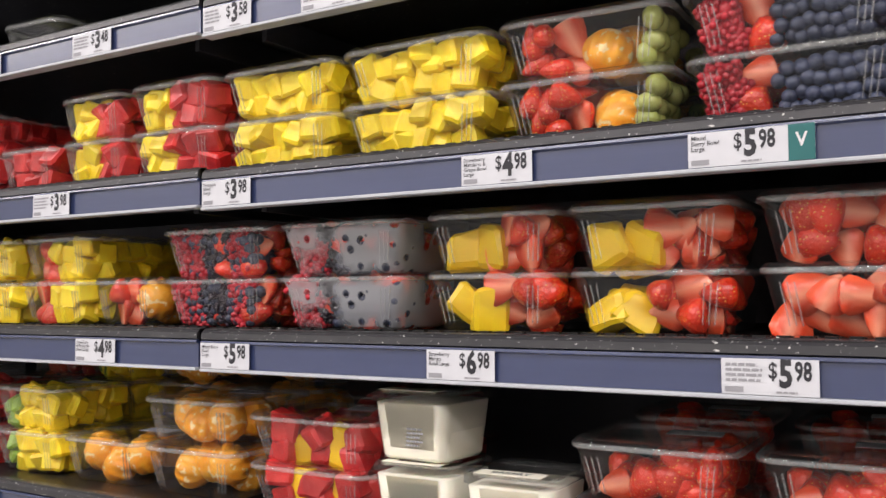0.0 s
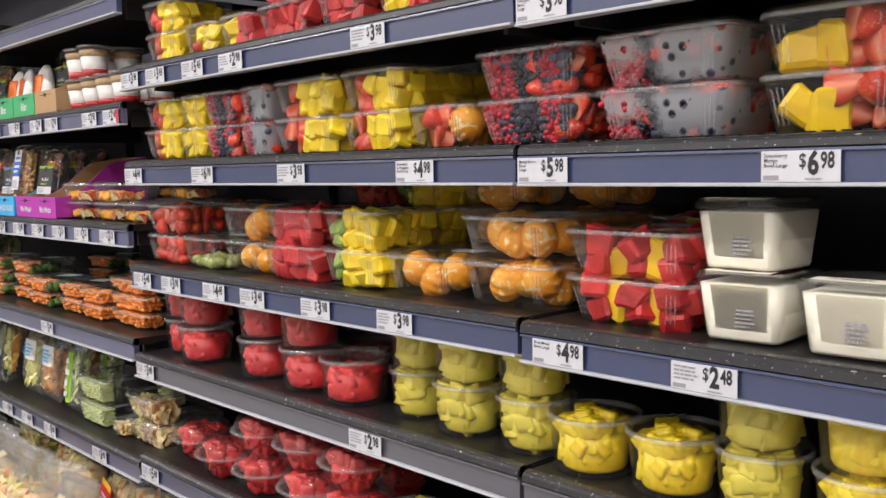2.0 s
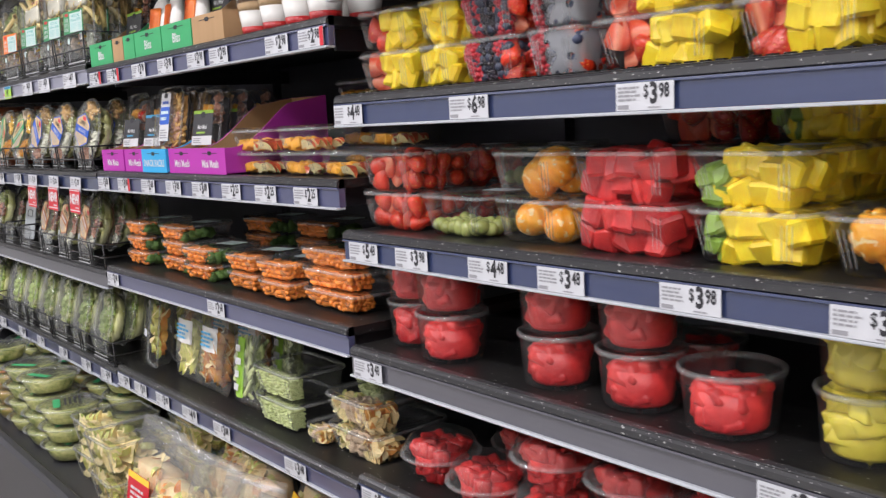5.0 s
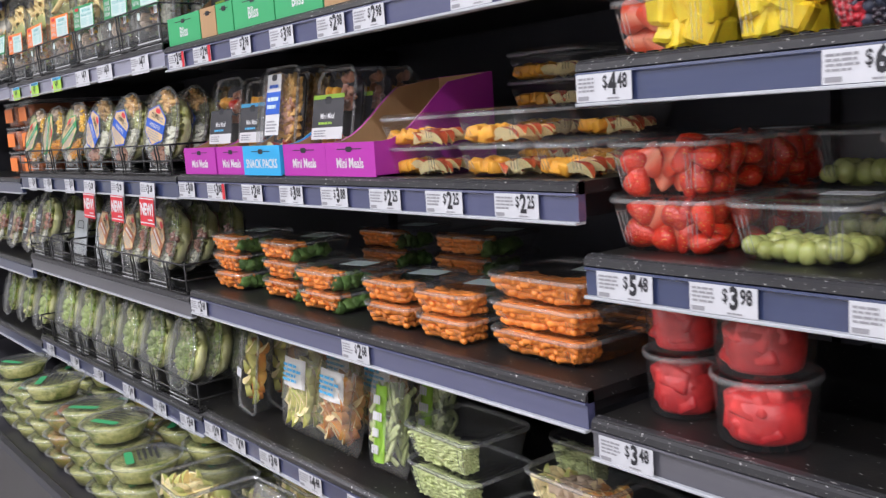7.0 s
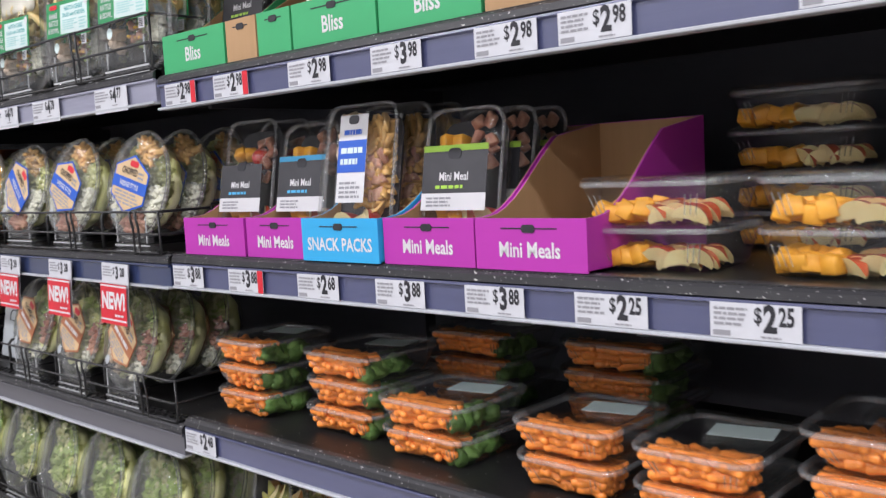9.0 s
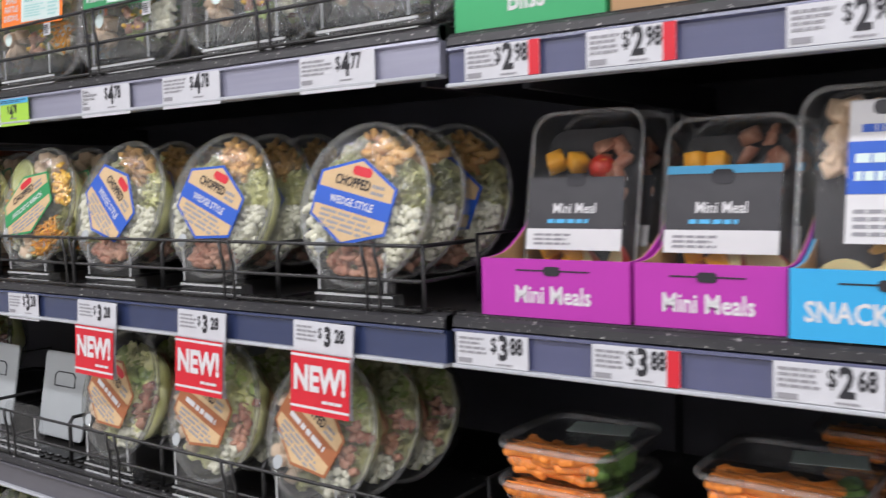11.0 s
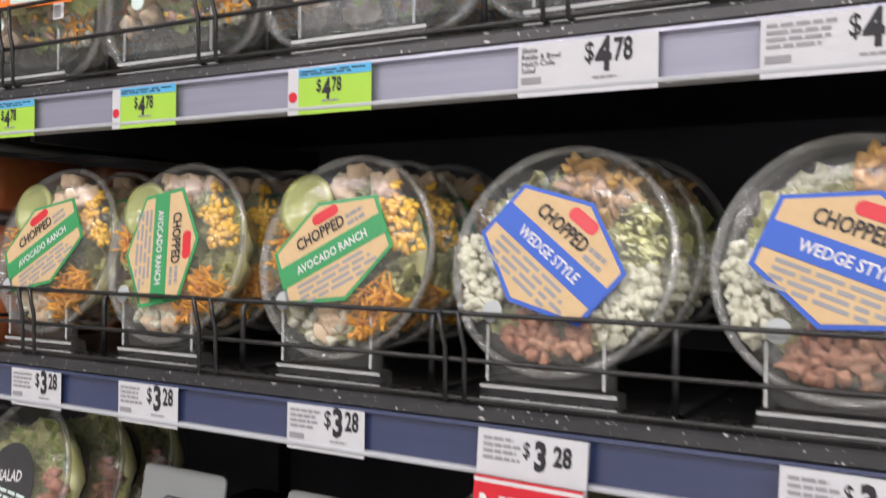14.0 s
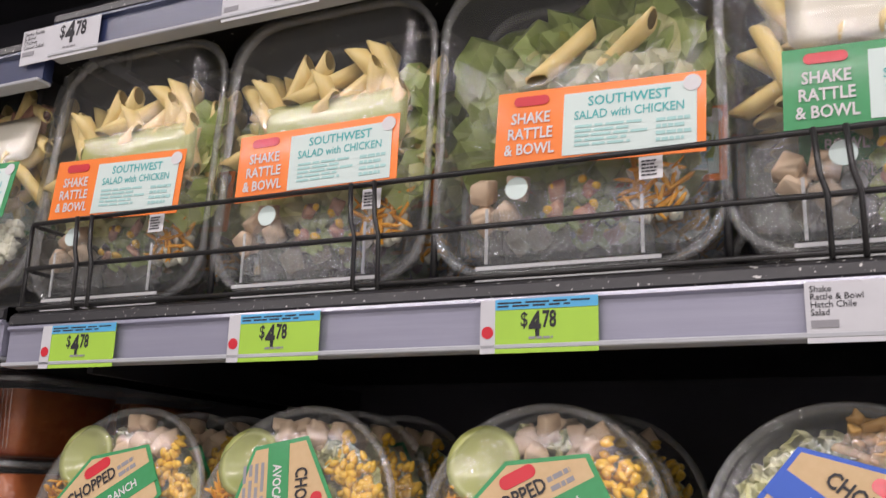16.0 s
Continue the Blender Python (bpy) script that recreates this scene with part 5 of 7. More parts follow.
    text_on(lab, "SOUTHWEST" if cname == "orange" else "HATCH CHILE", f(lw * 0.15, lh * 0.71), 0.0115, M_TEAL, 0.015, "CENTER", 0.95, "name_lettering")
    text_on(lab, "SALAD with CHICKEN", f(lw * 0.15, lh * 0.54), 0.0105, M_TEAL, 0.01, "CENTER", 0.85, "name_lettering")
    bars_on(lab, -lw * 0.1, lw * 0.24, 0.012, lh * 0.48, 5, f(0, 0), M_PALETEAL, 3)
    bars_on(lab, lw * 0.28, lw * 0.44, 0.01, lh * 0.48, 4, f(0, 0), M_PALETEAL, 4)
    part("tick_seal", plate(circle(0.0068, 18, lw * 0.44, lh * 0.86), 0.0012), M_WHITE, lab)
    part("seal", plate(circle(0.0095, 20, -0.038, 0.066), dep + 0.0006), M_PALE, ob)
    part("code_square", box(0.06, 0.078, 0.062, 0.08, dep + 0.0006, dep + 0.001), M_WHITE, ob)
    bars_on(ob, 0.062, 0.076, 0.064, 0.078, 5, pose(0, 0, dep + 0.0012), M_INK, 12)
    PROTO[key] = ob
    return ob


def meal_pack(style):
    """Small clear clamshell with a band label, stood up in a display box."""
    key = ("meal", style)
    if key in PROTO:
        return PROTO[key]
    rng = random.Random(len(style) + 2)
    w, h, dep = (0.142 if style == "blue" else 0.13), (0.2 if style == "black" else 0.184), 0.046
    ob = empty("meal_pack", OFFSTAGE, "clear snack meal pack with a %s label" % style, "meal pack", "meal packs in display boxes")
    clam(ob, w, h, dep, 0.024)
    S = lay_grid("cheese_cube", -0.045, 0.0, 0.02, 0.06, dep * 0.5, rng, 1.1) + lay_grid("apple_slice", 0.0, 0.045, 0.02, 0.06, dep * 0.5, rng, 0.9)
    S += big(lay_grid("bacon_bit", 0.005, 0.048, 0.1, 0.17, dep * 0.45, rng, 1.6, 1), 1.4) + lay_grid("cheese_cube", -0.045, 0.0, 0.13, 0.165, dep * 0.45, rng, 1.2)
    if style == "black":
        S += lay_grid("strawberry", 0.0, 0.045, 0.125, 0.165, dep * 0.4, rng, 0.9)
    if style == "blue":
        S = big(lay_grid("fried_onion", 0.0, 0.048, 0.04, 0.16, dep * 0.5, rng, 0.9, 2), 1.2) + lay_grid("chicken_dice", -0.048, 0.0, 0.1, 0.17, dep * 0.5, rng, 1.0) + big(lay_grid("bacon_bit", 0.0, 0.045, 0.05, 0.12, dep * 0.55, rng, 1.4), 1.3) + lay_grid("apple_slice", -0.04, 0.04, 0.012, 0.04, dep * 0.5, rng, 0.9)
    bm = bmesh.new()
    loft(bm, [(rrect(w * 0.8, h * 0.8, 0.02, 4, 0, h / 2), 0.004), (rrect(w * 0.84, h * 0.84, 0.02, 4, 0, h / 2), dep * 0.2)])
    part("tray_insert", bm, M_DARKLABEL, ob, "dark inner tray")
    put_food(ob, S, True)
    z = dep + 0.0005
    if style == "blue":
        lab = part("label", box(-0.026, 0.03, 0.045, 0.165, z, z + 0.0004), M_WHITE, ob, "white and blue band label")
        part("emblem", plate(rrect(0.02, 0.012, 0.005, 3, 0.002, 0.158), z + 0.0006), M_DARKLABEL, lab)
        bars_on(lab, -0.016, 0.02, 0.135, 0.148, 1, pose(0, 0, z + 0.0007), M_BLUE, 2)
        part("label_panel", box(-0.026, 0.03, 0.086, 0.13, z + 0.0006, z + 0.001), M_BLUE, lab)
        bars_on(lab, -0.02, 0.024, 0.094, 0.124, 2, pose(0, 0, z + 0.0012), M_PALE, 4, "title_lettering")
        bars_on(lab, -0.02, 0.024, 0.05, 0.075, 4, pose(0, 0, z + 0.0007), M_GREYINK, 6)
    else:
        lab = part("label", box(-0.054, 0.054, 0.072, 0.125, z, z + 0.0004), M_DARKLABEL, ob, "dark band label with white lower strip")
        if style != "black":
            part("label_heading", box(-0.054, 0.054, 0.1252, 0.133, z, z + 0.0004), M_LIME if style == "lime" else M_SKY, lab)
        part("emblem", plate(rrect(0.022, 0.014, 0.006, 3, 0, 0.122), z + 0.0006), M_INK, lab)
        part("label_strip", box(-0.054, 0.054, 0.05, 0.0718, z, z + 0.0004), M_WHITE, lab)
        text_on(lab, "Mini Meal", pose(0, 0.088, z + 0.0008), 0.015, M_WHITE, 0.015, "CENTER", 0.85, "title_lettering")
        bars_on(lab, -0.03, 0.03, 0.076, 0.084, 1, pose(0, 0, z + 0.0007), M_LIME if style == "lime" else M_SKY, 4)
        bars_on(lab, -0.045, 0.0, 0.054, 0.068, 3, pose(0, 0, z + 0.0007), M_GREYINK, 6)
    PROTO[key] = ob
    return ob


def display_box(x0, x1, key, colour, words, y=0.012, deep=0.26, front=0.058, high=0.165, cname="purple", lettering=0.024):
    """Open cardboard tray: low lettered front, sides that sweep up to a tall back."""
    w = x1 - x0 - 0.002
    ob = empty("display_box", pose((x0 + x1) / 2, y, SURF[key] + 0.002), "%s cardboard display box with a brown inside" % cname, "display box", "display boxes")
    t = 0.0025
    part("base", box(-w / 2, w / 2, 0, deep, 0, t), M_CARD, ob)
    part("front_panel", box(-w / 2, w / 2, -t, 0, 0, front), colour, ob)
    part("back_panel", box(-w / 2, w / 2, deep, deep + t, 0, high), colour, ob)
    part("back_lining", box(-w / 2 + t, w / 2 - t, deep - 0.0015, deep - 0.0002, t, high - 0.001), M_CARD, ob)
    prof = [(0, 0), (deep, 0), (deep, high)]
    for k in range(9):
        u = k / 8
        prof.append((deep * (0.62 - 0.56 * u) if k else deep * 0.62, high - (high - front) * (0.5 - 0.5 * math.cos(math.pi * (0.25 + 0.75 * u)))))
    prof.append((0, front))
    for sx in (-1, 1):
        for lining in (0, 1):
            bm = bmesh.new()
            xa = sx * (w / 2 - lining * t)
            xb = sx * (w / 2 - t - lining * 0.0012)
            loft(bm, [([(yy, zz) for yy, zz in prof], xa), ([(yy, zz) for yy, zz in prof], xb)])
            for v in bm.verts:
                v.co = Vector((v.co.z, v.co.x, v.co.y))
            part("side_lining" if lining else "side_panel", bm, M_CARD if lining else colour, ob)
    text_on(ob, words, pose(0, -t - 0.0004, front * 0.26, 90), lettering, M_WHITE, 0.02, "CENTER", 0.82, "box_lettering")
    bm = bmesh.new()
    box_into(bm, -w * 0.25, w * 0.25, -t - 0.0005, -t - 0.0001, front - 0.012, front - 0.0105)
    loft(bm, [(rrect(0.018, 0.009, 0.003, 2, 0, 0), 0), (rrect(0.018, 0.009, 0.003, 2, 0, 0), 0.0006)])
    for v in list(bm.verts)[8:]:
        v.co = Vector((v.co.x, -t - 0.0004 - v.co.z, v.co.y + front - 0.0115))
    part("box_mark", bm, M_INK, ob)
    return ob


# ---- wire racks ----
def rack(key, pairs, x0, x1, wires=(0.0, 0.035, 0.073), y=-0.002, back=0.36):
    """Wire basket front: rods along the shelf, pairs of bent uprights, rods to the back."""
    s = SURF[key]
    ob = empty("wire_rack", pose(0, y, s), "black wire rack fence along the front of the shelf", "wire rack", "wire racks")
    for k, z in enumerate(wires):
        bm = bmesh.new()
        if k == 0:
            tube_into(bm, [(x0, 0, z + 0.004), (x1, 0, z + 0.004)], 0.0021)
        else:
            tube_into(bm, [(x0 + 0.004, back * 0.3, z), (x0, 0.012, z), (x0 + 0.006, 0, z), (x1 - 0.006, 0, z), (x1, 0.012, z), (x1 - 0.004, back * 0.3, z)], 0.0024)
        part("rod", bm, M_WIRE, ob, "", True)
    for a, b in pairs:
        for x in (a, b):
            bm = bmesh.new()
            tube_into(bm, [(x, -0.004, wires[2] + 0.001), (x + 0.002, -0.004, 0.06), (x + 0.006, -0.003, 0.045), (x + 0.006, -0.002, 0.002), (x + 0.006, 0.02, 0.001)], 0.0022)
            part("upright", bm, M_WIRE, ob, "", True)
    for x in (x0, x1):
        bm = bmesh.new()
        tube_into(bm, [(x, 0.012, 0.003), (x, 0.004, 0.003), (x, 0.004, wires[2])], 0.0024)
        part("end_post", bm, M_WIRE, ob, "", True)
        bm = bmesh.new()
        tube_into(bm, [(x, back * 0.3, 0.003), (x, back * 0.3, 0.08), (x, back, 0.08), (x, back, 0.003)], 0.0022)
        part("side_loop", bm, M_WIRE, ob, "", True)
    return ob


def divider(key, x):
    s = SURF[key]
    ob = empty("lane_divider", pose(x, 0.03, s), "black wire lane divider between salad packs", "divider", "lane dividers")
    bm = bmesh.new()
    tube_into(bm, [(0, 0, 0.001), (0, 0, 0.062), (0, 0.006, 0.07), (0, 0.2, 0.07), (0, 0.36, 0.03)], 0.0032)
    part("loop", bm, M_WIRE, ob, "", True)
    part("foot", box(-0.006, 0.006, 0.0, 0.4, 0.0, 0.004), M_WIRE, ob)
    return ob


def pusher(key, x, w=0.12, card=False):
    """Clear front stop of a lane, with a base, two posts and a curved stop; an empty lane shows its grey card."""
    s = SURF[key]
    ob = empty("lane_stop", pose(x, 0.012, s), "clear plastic lane stop" + (" with a grey card behind it" if card else " in front of a salad pack"), "lane stop", "lane stops")
    part("base", box(-w / 2, w / 2, 0.0, 0.02, 0.001, 0.016, 0.002), M_STOP, ob)
    for sx in (-1, 1):
        part("post", box(sx * w * 0.42 - 0.005, sx * w * 0.42 + 0.005, 0.002, 0.012, 0.0162, 0.066, 0.002), M_STOP, ob)
    # added pale strips: highlights along base and posts, put in as shape
    for z0, z1 in ((0.0015, 0.0045), (0.0125, 0.0155)):
        part("base_edge", box(-w / 2 + 0.001, w / 2 - 0.001, -0.0012, -0.0002, z0, z1), M_GLINT, ob, "pale strip painted as light caught on the acrylic edge")
    for sx in (-1, 1):
        part("post_edge", box(sx * w * 0.42 - 0.004, sx * w * 0.42 - 0.0015, 0.0005, 0.0017, 0.018, 0.064), M_GLINT, ob)
    bm = bmesh.new()
    pts = rrect(w * 0.84, 0.062, 0.014, 4, 0, 0.031)
    loft(bm, [(pts, 0.0), (pts, 0.0016)])
    st = part("stop_plate", bm, M_LID, ob)
    st.matrix_basis = pose(0, 0.004, 0.018, 82)
    if card:
        bm = bmesh.new()
        pts = rrect(0.13, 0.145, 0.008, 3, 0, 0.075)
        loft(bm, [(pts, 0.0), (pts, 0.003)])
        c = part("card", bm, M_GREYCARD, ob, "grey plastic back card with a slot")
        c.matrix_basis = pose(0, 0.075, 0.004, 80)
        slot = [(-0.03, 0.0), (0.03, 0.0), (0.03, 0.018), (0.022, 0.024), (-0.022, 0.024), (-0.03, 0.018), (-0.03, 0.0)]
        bm = bmesh.new()
        tube_into(bm, [(a, b + 0.09, 0.0032) for a, b in slot], 0.0012, 5)
        part("card_slot", bm, M_INK, c)
    return ob


# ---- small round and soft packs ----
def round_tub(style, dia=0.182, h=0.052):
    key = ("round", style)
    if key in PROTO:
        return PROTO[key]
    R = dia / 2
    ob = empty("salad_tub", OFFSTAGE, "round clear tub of %s salad with a printed lid band" % ("chopped green" if style == "green" else "brown grain"), "salad tub", "salad tubs in stacks")
    bm = bmesh.new()
    loft(bm, [(circle(R * 0.66), 0), (circle(R * 0.74), 0.004), (circle(R * 0.95), h - 0.006)], True, False)
    part("tub", bm, M_CLEAR, ob, "", True)
    bm = bmesh.new()
    loft(bm, [(circle(R * 0.62), 0.002), (circle(R * 0.7), 0.006), (circle(R * 0.88), h * 0.8), (circle(R * 0.5), h * 0.88)])
    part("salad", bm, M_GUAC if style == "green" else M_GRAIN, ob, "", True)
    bm = bmesh.new()
    loft(bm, [(circle(R * 0.97), h - 0.004), (circle(R * 0.93), h + 0.004), (circle(R * 0.86), h + 0.0015)], False, True)
    part("lid", bm, M_LID, ob, "", True)
    bm = bmesh.new()
    loft(bm, [(circle(R * 0.95), h - 0.007), (circle(R * 1.02), h - 0.006), (circle(R * 1.03), h - 0.004), (circle(R * 1.02), h - 0.002), (circle(R * 0.96), h - 0.002)], False, False)
    part("rim", bm, M_RIM, ob, "", True)
    bm = bmesh.new()
    loft(bm, [(circle(R * 0.84), h + 0.0015), (circle(R * 0.84), h + 0.0019)])
    lab = part("lid_label", bm, M_CLEAR, ob, "clear printed label")
    bm = bmesh.new()
    loft(bm, [(rrect(dia * 0.5, dia * 0.11, 0.006, 3, 0, -dia * 0.2), h + 0.0021), (rrect(dia * 0.5, dia * 0.11, 0.006, 3, 0, -dia * 0.2), h + 0.0025)])
    part("lid_band", bm, M_BLISS if style == "green" else M_BROWNPRINT, lab)
    bars_on(lab, -dia * 0.28, dia * 0.28, -dia * 0.1, dia * 0.2, 4, pose(0, 0, h + 0.0021), M_DARKLABEL, 7)
    PROTO[key] = ob
    return ob


def bag(style, w, h, dep, seed=0):
    """Soft pillow bag, crimped at top and foot, with food and a printed panel."""
    key = ("bag", style, round(w, 2), seed)
    if key in PROTO:
        return PROTO[key]
    rng = random.Random(seed + len(style))
    kind, words, panel = {"apple": ("sliced_apple", "apple slices", M_RED), "celery": ("celery_stick", "cut celery", M_LIME), "blue_apple": ("green_apple_slice", "green apple slices", M_SKY), "wide": ("sliced_apple", "sliced apples", M_SKY)}[style]
    ob = empty("fruit_bag", OFFSTAGE, "clear soft bag of %s with a printed panel" % words, "fruit bag", "bags of cut fruit")
    bm = bmesh.new()
    rings = []
    off = Vector((seed * 3.1, 1.7, 0.3))
    for k in range(11):
        u = k / 10
        t = max(0.03, math.sin(math.pi * min(1, max(0, (u - 0.04) / 0.92))) ** 0.45) * dep
        ww = w * (0.97 + 0.03 * math.cos(u * 6.28))
        pts = [(x + 0.004 * noise.noise(Vector((x * 30, y * 30, u * 7)) + off), y + 0.005 * noise.noise(Vector((x * 40, u * 9, y * 30)) + off)) for x, y in rrect(ww, t, min(t, ww) * 0.45, 5)]
        rings.append((pts, u * h))
    loft(bm, rings)
    part("film", bm, M_BAG, ob, "crinkled clear film", True)
    rng.seed(seed + len(style))
    S = []
    for f in (1, -1):
        for kind_, m in big(lay_grid(kind, -w * 0.32, w * 0.32, h * 0.16, h * 0.8, dep * 0.27 * f, rng, 0.62 if kind != "celery_stick" else 1.0), 0.72):
            S.append((kind_, UPRIGHT @ m))
    put_food(ob, S, True)
    # printed panel hugging the front
    bm = bmesh.new()
    p0, p1, q0, q1 = ((-w * 0.32, w * 0.32, h * 0.55, h * 0.88) if style != "apple" else (w * 0.05, w * 0.32, h * 0.2, h * 0.5)) if style != "celery" else (-w * 0.16, w * 0.16, h * 0.12, h * 0.85)
    grid = [[bm.verts.new((p0 + (p1 - p0) * i / 4, -dep * 0.5 - 0.003 + 0.05 * dep * abs(i - 2), q0 + (q1 - q0) * j / 4)) for i in range(5)] for j in range(5)]
    for j in range(4):
        for i in range(4):
            bm.faces.new((grid[j][i], grid[j][i + 1], grid[j + 1][i + 1], grid[j + 1][i]))
    bmesh.ops.solidify(bm, geom=list(bm.faces), thickness=0.0005)
    lab = part("printed_panel", bm, panel if style in ("celery", "apple") else M_YOG, ob, "", True)
    bars_on(lab, p0 * 0.8, p1 * 0.8, q0 + 0.01, q1 - 0.01, 4, pose(0, -dep * 0.5 - 0.0048, 0, 90), M_WHITE if style in ("celery", "apple") else M_SKY, 3)
    PROTO[key] = ob
    return ob


def snack_bag():
    """Opaque white and sky blue pillow bag."""
    key = "snack_bag"
    if key in PROTO:
        return PROTO[key]
    ob = empty("snack_bag", OFFSTAGE, "white and sky blue printed pillow bag", "snack bag", "printed bags")
    w, h, dep = 0.17, 0.22, 0.06
    bm = bmesh.new()
    rings = []
    for k in range(11):
        u = k / 10
        t = max(0.03, math.sin(math.pi * min(1, max(0, (u - 0.04) / 0.92))) ** 0.5) * dep
        rings.append(([(x + 0.004 * noise.noise(Vector((x * 30, y * 30, u * 7))), y + 0.005 * noise.noise(Vector((x * 40, u * 9, y * 30)))) for x, y in rrect(w, t, min(t, w) * 0.45, 5)], u * h))
    loft(bm, rings)
    part("film", bm, M_YOG, ob, "crinkled white film", True)
    part("blue_band", box(-w * 0.4, w * 0.4, -dep * 0.5 - 0.005, -dep * 0.5 - 0.003, h * 0.2, h * 0.42), M_SKY, ob)
    part("red_mark", box(-w * 0.3, -w * 0.02, -dep * 0.5 - 0.005, -dep * 0.5 - 0.003, h * 0.6, h * 0.7), M_RED, ob)
    bars_on(ob, -w * 0.3, w * 0.3, h * 0.44, h * 0.58, 2, pose(0, -dep * 0.5 - 0.004, 0, 90), M_SKY, 5)
    PROTO[key] = ob
    return ob


def parfait():
    key = "parfait"
    if key in PROTO:
        return PROTO[key]
    ob = empty("yogurt_cup", OFFSTAGE, "clear cup of white yogurt topped with granola", "yogurt cup", "yogurt cups on the shelf")
    bm = bmesh.new()
    loft(bm, [(circle(0.028, 20), 0), (circle(0.03, 20), 0.003), (circle(0.039, 20), 0.075)], True, False)
    part("cup", bm, M_CLEAR, ob, "", True)
    bm = bmesh.new()
    loft(bm, [(circle(0.0275, 20), 0.002), (circle(0.035, 20), 0.05)])
    part("yogurt", bm, M_YOG, ob, "", True)
    bm = bmesh.new()
    loft(bm, [(circle(0.0285, 20), 0.0018), (circle(0.0312, 20), 0.018)])
    part("fruit_layer", bm, M_MELON, ob, "red fruit at the bottom", True)
    bm = bmesh.new()
    loft(bm, [(circle(0.035, 20), 0.0505), (circle(0.0372, 20), 0.066), (circle(0.02, 20), 0.07)])
    part("granola", bm, M_GRANOLA, ob, "brown granola layer", True)
    bm = bmesh.new()
    loft(bm, [(circle(0.039, 20), 0.073), (circle(0.042, 20), 0.074), (circle(0.042, 20), 0.078), (circle(0.037, 20), 0.079), (circle(0.036, 20), 0.077)], False, True)
    part("lid", bm, M_RIM, ob, "", True)
    PROTO[key] = ob
    return ob


def oval_pack():
    """White egg-shaped pack with an orange panel, stood on end."""
    key = "oval"
    if key in PROTO:
        return PROTO[key]
    ob = empty("snack_pack", OFFSTAGE, "white oval snack pack with an orange panel", "snack pack", "oval packs in green boxes")
    bm = bmesh.new()
    rings = []
    for k in range(9):
        q = math.sin(math.pi * (0.04 + 0.92 * k / 8)) ** 0.6
        rings.append(([(0.045 * q * math.cos(a), 0.024 * q * math.sin(a)) for a in [6.2832 * i / 24 for i in range(24)]], 0.15 * k / 8))
    loft(bm, rings)
    part("shell", bm, M_YOG, ob, "", True)
    bm = bmesh.new()
    grid = [[bm.verts.new((0.028 * math.sin(u), -0.0262 * math.cos(u * 0.62), 0.035 + 0.08 * j / 4)) for u in [-1.1 + 2.2 * i / 6 for i in range(7)]] for j in range(5)]
    for j in range(4):
        for i in range(6):
            bm.faces.new((grid[j][i], grid[j][i + 1], grid[j + 1][i + 1], grid[j + 1][i]))
    bmesh.ops.solidify(bm, geom=list(bm.faces), thickness=0.0005)
    part("orange_panel", bm, M_ORANGE, ob, "", True)
    PROTO[key] = ob
    return ob


def apple_pack():
    """Clear upright tray of sliced apples with a small sticker."""
    key = "apple_pack"
    if key in PROTO:
        return PROTO[key]
    rng = random.Random(8)
    ob = empty("apple_pack", OFFSTAGE, "clear upright tray of pale apple slices", "fruit pack", "apple packs on the shelf")
    clam(ob, 0.13, 0.2, 0.06, 0.02)
    S = big(lay_grid("green_apple_slice", -0.04, 0.04, 0.03, 0.17, 0.034, rng, 0.8), 0.7) + big(lay_grid("sliced_apple", -0.04, 0.04, 0.03, 0.17, 0.018, rng, 0.8), 0.7)
    put_food(ob, S, True)
    part("sticker", box(-0.02, 0.012, 0.085, 0.105, 0.0605, 0.061), M_PAPER, ob, "small white sticker")
    PROTO[key] = ob
    return ob


